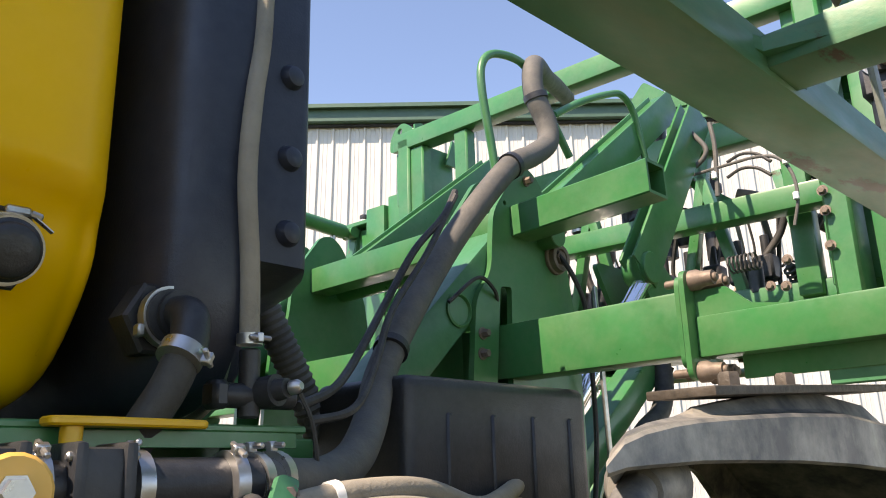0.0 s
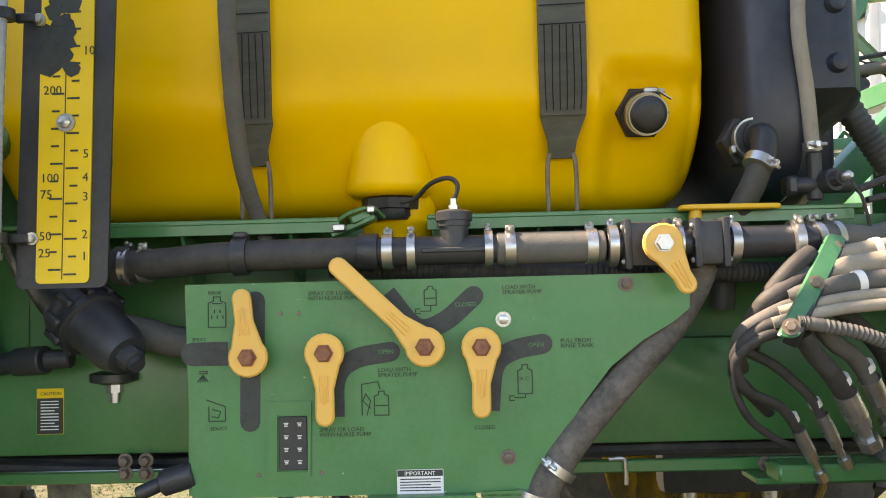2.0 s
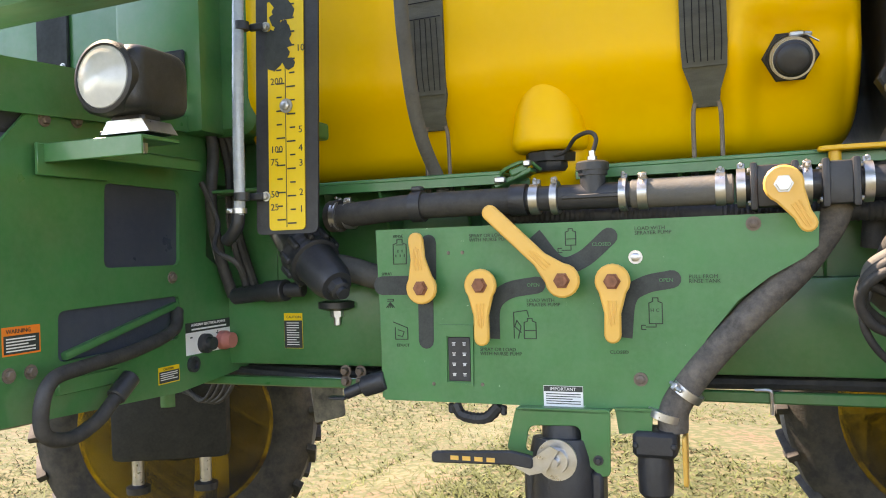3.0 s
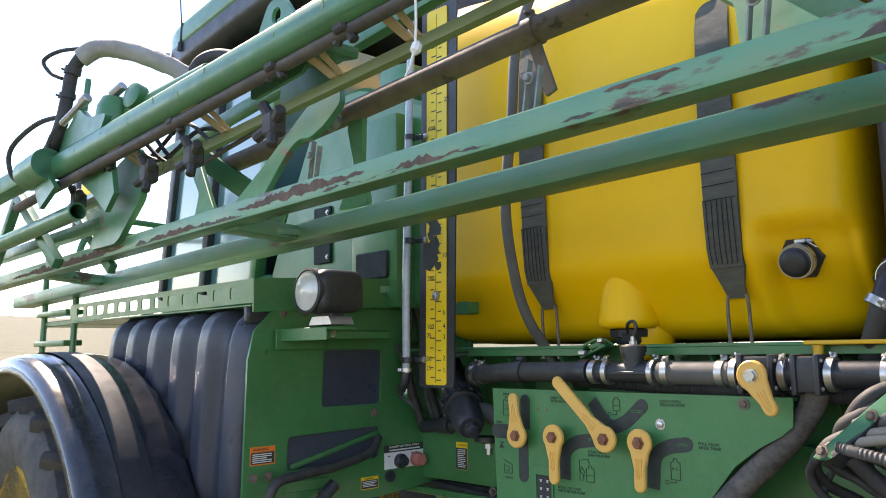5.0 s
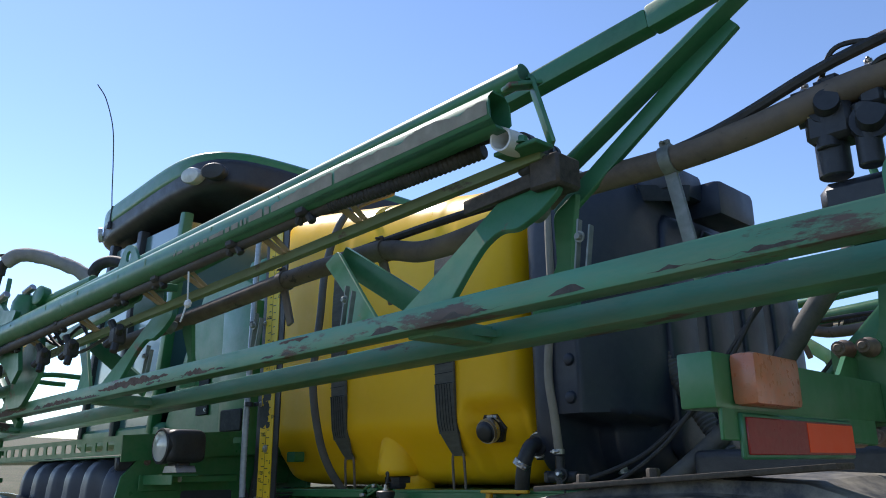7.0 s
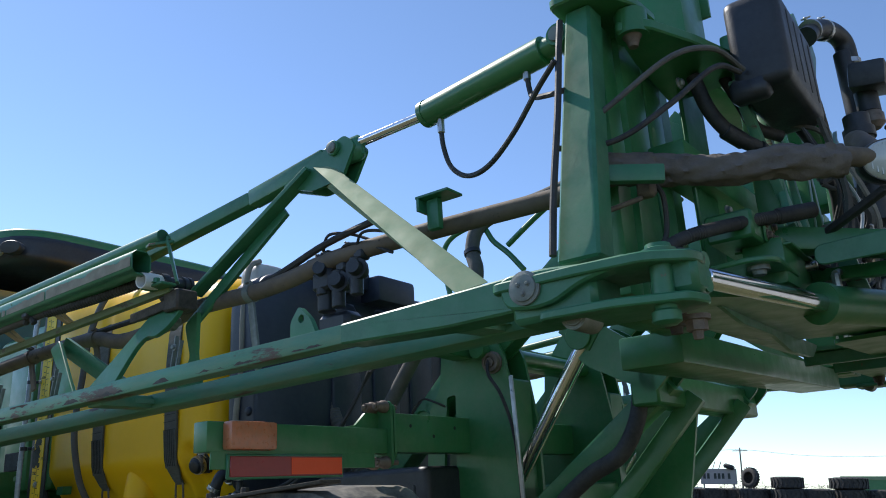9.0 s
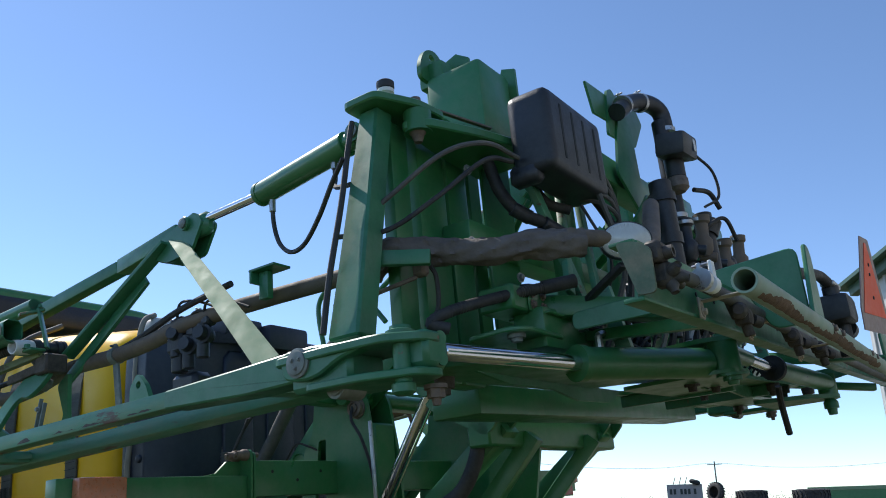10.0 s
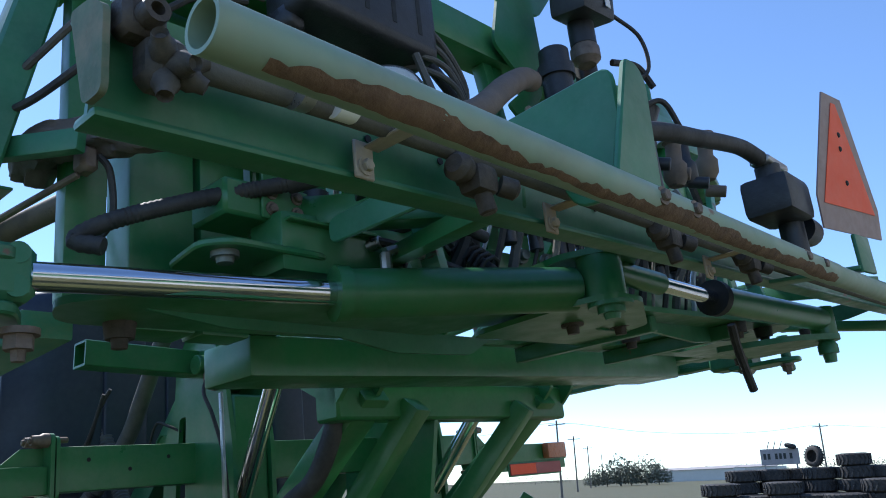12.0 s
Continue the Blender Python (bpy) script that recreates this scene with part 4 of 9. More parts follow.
# ---- electronics by the sump ----
board = solid("wiring_block", joined(box((0.2, 0.2, 1.68), (0.11, 0.06, 0.014), 0.003, Euler((0, radians(-22), 0)).to_matrix()), box((0.215, 0.18, 1.70), (0.05, 0.03, 0.02), 0.004, Euler((0, radians(-22), 0.3)).to_matrix()), hose([(0.14, 0.19, 1.66), (0.18, 0.16, 1.70), (0.24, 0.17, 1.72), (0.27, 0.2, 1.7)], 0.005, 6)), GREEN, (0.2, 0.2, 1.66), "green wiring block with plugs under the sump", "connector")
parts("plug", [box((0.243, 0.165, 1.715), (0.02, 0.02, 0.016), 0.003), box((0.17, 0.16, 1.675), (0.03, 0.02, 0.016), 0.003)], STEEL, board)

# ---- strainer left of the panel ----
strainer = thing("strainer", (-0.36, 0.14, 1.36), "black slanted plastic line strainer under the gauge", "strainer")
sa = Vector((0.742, -0.46, -0.486)).normalized()
s0 = Vector((-0.484, 0.195, 1.541))
part("housing", lathe(s0, sa, [(-0.06, 0.05), (0, 0.058), (0.07, 0.06), (0.15, 0.06), (0.15, 0.066), (0.16, 0.062), (0.24, 0.058), (0.268, 0.05), (0.28, 0.044), (0.28, 0.0)], 28), BLACK, strainer, "scuffed black bowl")
part("collar", lathe(s0 + sa * 0.07, sa, [(0, 0.06), (0, 0.074), (0.012, 0.078), (0.03, 0.078), (0.036, 0.074), (0.056, 0.074), (0.062, 0.077), (0.078, 0.075), (0.084, 0.06)], 32), BLACK, strainer, "black screw collar")
parts("lug", [box(s0 + sa * 0.11 + basis(sa) @ Vector((math.cos(a) * 0.078, math.sin(a) * 0.078, 0)), (0.016, 0.02, 0.055), 0.004, basis(sa)) for a in (i * math.pi / 5 for i in range(10))], BLACK, strainer)
part("bowl_plug", joined(lathe(s0 + sa * 0.275, sa, [(0, 0.03), (0.03, 0.028), (0.034, 0.022)], 8), lathe(s0 + sa * 0.3, sa, [(0, 0.018), (0.022, 0.017), (0.022, 0.0)], 16)), BLACK, strainer)
part("inlet", hose([s0 - sa * 0.05, s0 - sa * 0.12 + Vector((0, 0, 0.01)), s0 - sa * 0.16 + Vector((-0.02, 0.03, 0.05))], 0.05, 18), BLACK, strainer)
part("side_port", hose([(-0.42, 0.12, 1.46), (-0.32, 0.18, 1.455), (-0.22, 0.2, 1.425), (-0.1, 0.22, 1.41)], 0.036, 16), GREY_HOSE, strainer, "dusty black hose")
part("drain", lathe((-0.40, 0.29, 1.352), (0, 0, -1), [(0, 0.04), (0.004, 0.056), (0.022, 0.056), (0.03, 0.03), (0.032, 0.0)], 24), BLACK, strainer)
part("drain_bolt", joined(lathe((-0.40, 0.29, 1.322), (0, 0, -1), [(0, 0.02), (0.02, 0.02), (0.02, 0.011), (0.045, 0.011), (0.045, 0.0)], 6)), STEEL, strainer)
lowp = thing("cable_plugs", (-0.62, 0.2, 1.35), "black cable plugs beside the strainer", "plug")
part("plug", joined(cyl((-0.74, 0.25, 1.37), (-0.6, 0.22, 1.385), 0.026), cyl((-0.6, 0.22, 1.385), (-0.52, 0.2, 1.39), 0.033), cyl((-0.52, 0.2, 1.39), (-0.46, 0.2, 1.392), 0.022)), BLACK, lowp)
part("cable", hose([(-0.75, 0.255, 1.37), (-0.77, 0.22, 1.5), (-0.76, 0.17, 1.66), (-0.77, 0.2, 1.85), (-0.8, 0.15, 2.0), (-0.9, 0.1, 2.08)], 0.018, 10), RUBBER, lowp)
parts("cable", [hose([(-0.7 - 0.03 * i, 0.3, 1.4), (-0.74 - 0.02 * i, 0.27, 1.6), (-0.73 - 0.03 * i, 0.26, 1.8), (-0.8, 0.22 - 0.02 * i, 1.98 + 0.02 * i), (-0.95, 0.14, 2.06 + 0.02 * i)], 0.013, 8, 8, 0.002, 0.012) for i in range(2)], RUBBER, lowp)
part("thin_cable", hose([(-0.74, 0.1, 1.72), (-0.7, 0.12, 1.6), (-0.66, 0.05, 1.52), (-0.6, 0.06, 1.48), (-0.6, 0.1, 1.44)], 0.008, 8), RUBBER, lowp)

# ---- valves below the panel ----
bv = thing("fill_valve", (0.33, 0.0, 0.85), "black ball valve with a long lever under a green bracket", "valve")
part("bracket", joined(plate(rounded(on_y(0.0, [(0.238, 1.108), (0.466, 1.112), (0.462, 0.958), (0.442, 0.952), (0.405, 0.984), (0.3, 0.986), (0.212, 1.004)]), 0.014), (0, 0.006, 0), holes=[rounded(on_y(0.0, [(0.27, 1.066), (0.394, 1.07), (0.397, 1.008), (0.258, 1.002)]), 0.018)], bev=0.0015), span(0.238, 0.462, 0.0, 0.16, 1.1, 1.106, 0.001)), GREEN, bv, "green bent bracket with a window")
part("bracket_bolt", bolt((0.435, 0.0, 0.992), (0, -1, 0), 0.008, 0.006), BLACK, bv)
part("valve_body", joined(lathe((0.345, 0.06, 1.08), (0, -0.12, -1), [(0, 0.055), (0.05, 0.055), (0.05, 0.078), (0.09, 0.085), (0.2, 0.085), (0.24, 0.07), (0.3, 0.066)], 24), box((0.27, 0.03, 0.92), (0.03, 0.07, 0.09), 0.008), box((0.43, 0.03, 0.92), (0.03, 0.07, 0.09), 0.008)), BLACK, bv)
part("indicator", joined(lathe((0.347, -0.045, 1.0), (0, -1, 0), [(0, 0.048), (0.007, 0.048)], 28), lathe((0.347, -0.052, 1.0), (0, -1, 0), [(0, 0.03), (0.012, 0.028), (0.012, 0.012), (0.03, 0.01)], 20)), STEEL, bv, "bare metal indicator disc")
hd = part("lever_arm", plate(rounded(on_y(-0.09, [(0.05, 0.985), (0.05, 1.012), (0.25, 1.024), (0.3, 1.014), (0.3, 0.985), (0.25, 0.992)]), 0.01), (0, 0.016, 0), bev=0.003), BLACK, bv, "black rubber grip")
part("grip_print", joined(*[span(0.1 + i * 0.03, 0.12 + i * 0.03, -0.0915, -0.09, 0.996, 1.006, 0) for i in range(4)]), LEVER, hd)
part("fork", plate(on_y(-0.085, [(0.25, 0.99), (0.3, 1.01), (0.34, 1.04), (0.36, 1.03), (0.33, 0.98), (0.29, 0.97)]), (0, 0.006, 0)), STEEL, bv)
bv2 = thing("rinse_valve", (0.56, 0.03, 0.88), "small black valve with a yellow lever under the panel", "valve")
part("hanger", joined(plate(on_y(0.03, [(0.472, 1.11), (0.56, 1.112), (0.555, 1.055), (0.48, 1.05)]), (0, 0.006, 0)), span(0.472, 0.56, 0.03, 0.1, 1.1, 1.106, 0.001)), GREEN, bv2)
part("valve_body", joined(box((0.562, 0.06, 1.03), (0.1, 0.1, 0.06), 0.01), lathe((0.558, 0.06, 1.0), (0, 0, -1), [(0, 0.04), (0.03, 0.042), (0.09, 0.04), (0.1, 0.03)], 18), *[cyl((0.52 + 0.085 * i, 0.005, 1.03), (0.52 + 0.085 * i, 0.115, 1.03), 0.007, 8) for i in range(2)]), BLACK, bv2)
part("lever_tab", plate(rounded(on_x(0.622, [(0.02, 1.05), (0.09, 1.05), (0.08, 0.93), (0.04, 0.93)]), 0.01), (0.01, 0, 0), bev=0.002), LEVER, bv2, "yellow lever tab")
part("suction_hose", hose([(0.6, 0.06, 1.06), (0.61, 0.055, 1.12), (0.68, 0.06, 1.22), (0.78, 0.07, 1.33), (0.88, 0.085, 1.43), (0.95, 0.1, 1.53), (0.97, 0.1, 1.6)], 0.035, 16), DIRTY_HOSE, bv2, "dirty black suction hose")
part("clamp", joined(band((0.635, 0.055, 1.15), (0.6, 0, 0.8), 0.037, 0.02, (-1, -1, 0)), lathe((0.585, 0.06, 1.085), (0.3, 0, 1), [(0, 0.04), (0, 0.046), (0.018, 0.046), (0.018, 0.04)], 20)), STEEL, bv2)
solid("under_panel_cable", joined(hose([(0.06, 0.06, 1.1), (0.08, 0.06, 1.07), (0.14, 0.065, 1.065), (0.18, 0.06, 1.1)], 0.014, 8, 6, 0.002, 0.01), cyl((0.05, 0.06, 1.075), (0.05, 0.06, 1.1), 0.008), cyl((0.19, 0.06, 1.075), (0.19, 0.06, 1.1), 0.008)), RUBBER, (0.12, 0.06, 1.06), "black loom under the valve panel", "cable")
solid("quick_coupler", joined(cyl((-0.2, 0.06, 1.135), (-0.13, 0.06, 1.155), 0.028), cyl((-0.25, 0.05, 1.115), (-0.19, 0.06, 1.14), 0.016), box((-0.27, 0.045, 1.105), (0.05, 0.03, 0.008), 0.002)), BLACK, (-0.2, 0.06, 1.1), "black quick coupler at the panel's edge", "coupler")

# ---- hydraulic hose bundle to the rear ----
bundle = thing("hose_bundle", (1.2, 0.0, 1.43), "bundle of dusty hydraulic hoses in a green clamp", "hoses")
part("clamp_bar", plate(rounded([Vector((1.03, -0.125, 1.425)), Vector((1.065, -0.125, 1.42)), Vector((1.245, 0.04, 1.615)), Vector((1.21, 0.04, 1.625))], 0.012), (0.005, -0.004, 0.002)), BOOM_GREEN, bundle, "green clamp bar")
parts("clamp_bolt", [*[bolt(Vector((1.055, -0.13, 1.44)).lerp(Vector((1.235, 0.04, 1.605)), t), (-0.3, -0.8, 0.2), 0.011, 0.01) for t in (0.02, 0.5, 0.95)]], RUSTY, bundle)
part("clamp_block", beam((1.07, -0.1, 1.42), (1.24, 0.06, 1.6), 0.05, 0.03, (0.6, -0.5, -0.5), 0.006), BLACK, bundle)
for i, (t, r, mt, fx, fz) in enumerate(((0.86, 0.021, TAN_HOSE, 2.2, 1.6), (0.68, 0.023, TAN_HOSE, 2.2, 1.55), (0.46, 0.021, GREY_HOSE, 2.1, 1.5), (0.29, 0.012, TAN_HOSE, 2.1, 1.45), (0.17, 0.012, TAN_HOSE, 2.1, 1.42))):
    c = Vector((1.07, -0.1, 1.43)).lerp(Vector((1.245, 0.06, 1.6)), t)
    part("hydraulic_hose", hose([c + Vector((-0.05, 0.01, -0.012)), c + Vector((0.0, 0, 0.0)), c + Vector((0.12, 0.0, 0.018)), c + Vector((0.3, 0.03, 0.018)), c + Vector((0.55, 0.12, -0.02)), (fx, 0.4, fz)], r, 12), mt, bundle)
    part("marker_band", lathe(c + Vector((0.08, 0, 0.014)), (1, 0, 0.15), [(0, r + 0.001), (0, r + 0.003), (0.016, r + 0.003), (0.016, r + 0.001)], 16), WHITE, bundle) if i in (0, 2) else None
part("loom_hose", hose([(1.08, -0.1, 1.45), (1.104, -0.1, 1.447), (1.198, -0.1, 1.427), (1.293, -0.09, 1.391), (1.379, -0.08, 1.355), (1.483, -0.05, 1.329), (1.7, 0.05, 1.33)], 0.0125, 12, 10, 0.0022, 0.009), GREY_HOSE, bundle, "grey corrugated loom")
for pts, r, mt in (([(1.165, 0.02, 1.585), (1.13, 0.0, 1.565), (1.095, 0.0, 1.53), (1.067, 0.03, 1.481), (1.072, 0.1, 1.43), (1.1, 0.2, 1.38)], 0.019, RUBBER), ([(1.15, 0.0, 1.545), (1.11, -0.01, 1.52), (1.06, 0.0, 1.485), (1.045, 0.05, 1.43), (1.06, 0.14, 1.38)], 0.02, RUBBER),
                   ([(1.13, -0.02, 1.49), (1.054, -0.03, 1.46), (1.013, 0.0, 1.426), (1.021, 0.06, 1.38), (1.06, 0.15, 1.34)], 0.016, GREY_HOSE), ([(1.1, -0.05, 1.455), (1.03, -0.05, 1.435), (0.996, -0.02, 1.392), (1.003, 0.03, 1.343), (1.05, 0.1, 1.3), (1.12, 0.16, 1.24)], 0.014, RUBBER),
                   ([(1.086, -0.06, 1.433), (1.024, -0.06, 1.418), (0.987, -0.03, 1.372), (1.014, 0.0, 1.311), (1.096, 0.04, 1.27), (1.15, 0.08, 1.21)], 0.011, RUBBER), ([(1.024, 0.05, 1.399), (0.998, 0.02, 1.321), (1.031, 0.04, 1.248), (1.097, 0.08, 1.198), (1.16, 0.12, 1.165)], 0.0085, RUBBER),
                   ([(1.0, 0.03, 1.4), (1.04, 0.025, 1.38), (1.09, 0.03, 1.352), (1.164, 0.06, 1.289), (1.2, 0.08, 1.24)], 0.011, RUBBER),
                   ([(1.1, -0.075, 1.43), (1.13, -0.05, 1.39), (1.172, -0.03, 1.345), (1.215, 0.0, 1.295)], 0.02, RUBBER), ([(1.15, -0.04, 1.44), (1.19, -0.02, 1.4), (1.233, 0.0, 1.374), (1.28, 0.03, 1.32)], 0.018, GREY_HOSE), ([(1.19, 0.0, 1.48), (1.27, 0.04, 1.43), (1.34, 0.08, 1.36), (1.38, 0.12, 1.27)], 0.018, RUBBER)):
    part("curled_hose", hose(pts, r, 12, 8), mt, bundle, "black hydraulic hose end")
for p, d, r in (((1.215, 0.0, 1.295), (0.35, 0.2, -0.6), 0.021), ((1.28, 0.03, 1.32), (0.36, 0.25, -0.62), 0.019), ((1.15, 0.08, 1.21), (0.4, 0.25, -0.7), 0.012), ((1.2, 0.08, 1.24), (0.4, 0.2, -0.7), 0.012), ((1.38, 0.12, 1.27), (0.2, 0.2, -0.7), 0.019)):
    d = Vector(d).normalized()
    part("ferrule", joined(lathe(p, d, [(-0.005, r), (-0.005, r + 0.003), (0.055, r + 0.003), (0.06, r * 0.8)], 16), lathe(vec(p) + d * 0.058, d, [(0, r * 1.1), (0.022, r * 1.1)], 6), lathe(vec(p) + d * 0.08, d, [(0, r * 0.7), (0.03, r * 0.7), (0.03, r * 1.15), (0.055, r * 1.15)], 6)), STEEL, bundle, "crimped steel ferrule")
    part("marker_band", lathe(vec(p) - d * 0.045, d, [(0, r), (0, r + 0.0015), (0.016, r + 0.0015), (0.016, r)], 14), WHITE, bundle)
part("hose_manifold", joined(span(1.12, 1.42, 0.12, 0.2, 1.09, 1.13, 0.006), span(1.1, 1.45, 0.2, 0.3, 1.07, 1.085, 0.003)), GREEN, bundle)

# ---- chassis ----
chassis = thing("chassis", (0.0, MID, 1.1), "green welded steel chassis frame with tank deck", "chassis")
for y0, y1 in ((0.3, 0.42), (1.92, 2.04)):
    part("side_rail", joined(span(-3.4, 2.3, y0, y1, 1.15, 1.4, 0.012, 2)), GREEN, chassis)
    part("rail_lip", span(-0.9, 2.2, y0 - 0.02, y0, 1.085, 1.115, 0.004), GREEN, chassis)
for x in (-2.9, -1.2, 0.5, 1.8):
    part("cross_member", span(x - 0.08, x + 0.08, 0.42, 1.92, 1.17, 1.38, 0.01), GREEN, chassis)
part("tank_deck", joined(span(-0.78, 0.17, 0.16, 2.2, 1.688, 1.7, 0.003), span(0.37, 1.35, 0.16, 2.2, 1.688, 1.7, 0.003), span(-0.78, 1.35, 0.36, 2.2, 1.684, 1.695, 0.003)), GREEN, chassis)
part("deck_lip", joined(span(-0.5, 0.17, 0.16, 0.168, 1.665, 1.689, 0.001), span(0.37, 1.33, 0.16, 0.168, 1.665, 1.689, 0.001)), GREEN, chassis)
for x in (-0.45, -0.2, 0.05, 0.42, 0.62, 0.95, 1.28):
    part("gusset", plate([Vector((x, 0.17, 1.688)), Vector((x, 0.3, 1.688)), Vector((x, 0.42, 1.4)), Vector((x, 0.34, 1.4))], (0.008, 0, 0)), GREEN, chassis)
part("deck_web", span(-0.86, 1.5, 0.34, 0.36, 1.39, 1.69, 0.004), GREEN, chassis)
part("deck_bolt", bolt((1.27, 0.2, 1.688), (0, 0, -1), 0.014, 0.02), RUSTY, chassis)
parts("rail_bolt", [*[bolt((x, 0.28, z), (0, -1, 0), 0.012, 0.014) for x, z in ((-0.37, 1.11), (-0.32, 1.11), (-0.37, 1.14), (-0.32, 1.14), (1.15, 1.1))]], RUSTY, chassis)
part("hook", hose([(0.78, 0.27, 1.12), (0.815, 0.27, 1.12), (0.82, 0.27, 1.1), (0.82, 0.27, 1.06)], 0.005, 8), STEEL, chassis)
belly = thing("oily_lines", (0.3, 0.36, 1.09), "black oily hydraulic lines along the chassis", "hoses")
parts("line", [hose([(-0.9, 0.36 + 0.05 * i, 1.12), (-0.3, 0.34 + 0.04 * i, 1.10 + 0.012 * (i % 2)), (0.2, 0.37 + 0.05 * i, 1.11), (0.9, 0.36 + 0.05 * i, 1.125), (1.6, 0.36 + 0.05 * i, 1.12)], 0.017, 8) for i in range(5)], RUBBER, belly)
st1 = thing("caution_sticker", (-0.56, 0.297, 1.2), "yellow and black caution sticker on the chassis rail", "sticker")
part("label", span(-0.594, -0.528, 0.2985, 0.2995, 1.203, 1.313, 0), GAUGE_Y, st1)
part("black_field", span(-0.593, -0.529, 0.2975, 0.2985, 1.204, 1.29, 0), DECAL, st1)
words("CAUTION", (-0.585, 0.2978, 1.297), 0.0115, FACE_Y, DECAL, st1)
parts("text_line", [span(-0.584, -0.54 - 0.01 * (i % 4 == 3), 0.297, 0.2975, 1.281 - i * 0.0075, 1.2835 - i * 0.0075, 0) for i in range(10)], WHITE, st1)
flap = part("mud_flap", plate(rounded(on_y(1.2, [(-0.959 + u, 0.838 + w) for u, w in ((-0.085, 0.13), (0.07, 0.13), (0.085, -0.045), (-0.065, -0.085))]), 0.015), (0, 0.012, 0), bev=0.003), OLIVE, chassis, "grey plastic flap")


# ---- wheels and fenders ----
def wheel(x, y, z, turn, inner, label):
    """A tall cleated tyre on a yellow rim; inner: the way (-1 or 1 in y) in which the hub motor sits."""
    ob = thing("wheel", (x, y, z - 0.92), label, "wheel", "wheels of the machine")
    rot = Matrix.Rotation(radians(turn), 3, "Z")
    ax = rot @ Vector((0, 1, 0))
    c = Vector((x, y, z))
    R, W = 0.90, 0.19
    tyre = lathe(c - ax * W, ax, [(0.02, 0.60), (0.0, 0.64), (-0.015, 0.72), (0.0, 0.8), (0.04, 0.855), (0.1, 0.872), (W, 0.876), (2 * W - 0.1, 0.872), (2 * W - 0.04, 0.855), (2 * W, 0.8), (2 * W + 0.015, 0.72), (2 * W, 0.64), (2 * W - 0.02, 0.60), (0.02, 0.60)], 64)
    t = part("tyre", tyre, TYRE, ob, "dusty black cleated tyre")
    m = basis(ax)
    lugs = []
    for i in range(44):
        a = 2 * math.pi * i / 44
        s = 1 if i % 2 else -1
        o = m @ Vector((math.cos(a) * 0.885, math.sin(a) * 0.885, s * 0.095))
        e = m @ Vector((math.cos(a + 0.10) * 0.885, math.sin(a + 0.10) * 0.885, 0))
        rad = m @ Vector((math.cos(a), math.sin(a), 0))
        out = m @ Vector((math.cos(a - 0.06) * 0.86, math.sin(a - 0.06) * 0.86, s * 0.185))
        lugs.append(beam(c + out, c + o.lerp(e, 0.75), 0.045, 0.06, rad, 0.008))
    part("tread", joined(*lugs), TYRE, t)
    part("rim", joined(lathe(c - ax * (W - 0.02), ax, [(0, 0.625), (0, 0.575), (0.02, 0.56), (0.05, 0.55), (0.06, 0.53), (0.085, 0.5), (0.11, 0.27), (0.12, 0.25), (0.12, 0.0)], 48), lathe(c + ax * (W - 0.02), -ax, [(0, 0.625), (0, 0.575), (0.02, 0.56), (0.05, 0.55), (0.06, 0.53), (0.14, 0.5)], 48)), RIM_YELLOW, ob, "yellow painted steel rim")
    q = c + ax * inner * 0.12
    part("hub_motor", joined(lathe(q, ax * inner, [(-0.14, 0.24), (0, 0.24), (0.1, 0.22), (0.2, 0.17), (0.22, 0.1)], 28), box(q + ax * inner * 0.2 + Vector((0, 0, 0.1)), (0.7, 0.16, 0.56), 0.06, rot, 2)), DARK, ob, "dark greasy hub motor housing")
    part("axle_leg", joined(cyl(q + ax * inner * 0.22 + Vector((0, 0, 0.15)), q + ax * inner * 0.22 + Vector((0, 0, 1.5 - z)), 0.075), cyl(q + ax * inner * 0.22 + Vector((0, 0, 1.15 - z)), q + ax * inner * 0.22 + Vector((0, 0, 1.35 - z)), 0.11)), GREEN, ob, "green suspension leg")
    for s in (-1, 1):
        base = q + ax * inner * 0.22 + rot @ Vector((s * 0.2, 0, 0))
        part("steel_post", joined(cyl(base + Vector((0, 0, -0.33)), base + Vector((0, 0, 0.05)), 0.036)), STEEL, ob)
        part("post_cup", lathe(base + Vector((0, 0, -0.37)), (0, 0, 1), [(0, 0.07), (0.04, 0.072), (0.05, 0.05)], 18), BLACK, ob)
    for k in range(4):
        part("brake_hose", hose([q + ax * inner * 0.25 + Vector((0.05, 0, 0.35 - 0.03 * k)), q + ax * inner * 0.3 + Vector((0.25 + 0.04 * k, 0, 0.2)), q + ax * inner * 0.3 + Vector((0.35 + 0.04 * k, 0, 0.4)), q + ax * inner * 0.35 + Vector((0.1, 0, 0.6))], 0.012, 8), RUBBER, ob)
    return ob


wheel(-2.72, 2.4, 0.45, 28, -1, "tall cleated tyre on a yellow rim steered to one side")
wheel(1.77, 2.78, 0.66, 0, -1, "tall cleated tyre on a yellow rim behind the chassis")
wheel(-1.98, -0.80, 0.62, -6, 1, "tall cleated tyre on a yellow rim under a glossy black fender")
wheel(1.95, -0.4, 0.62, 0, 1, "tall cleated tyre on a yellow rim under a dusty fender")


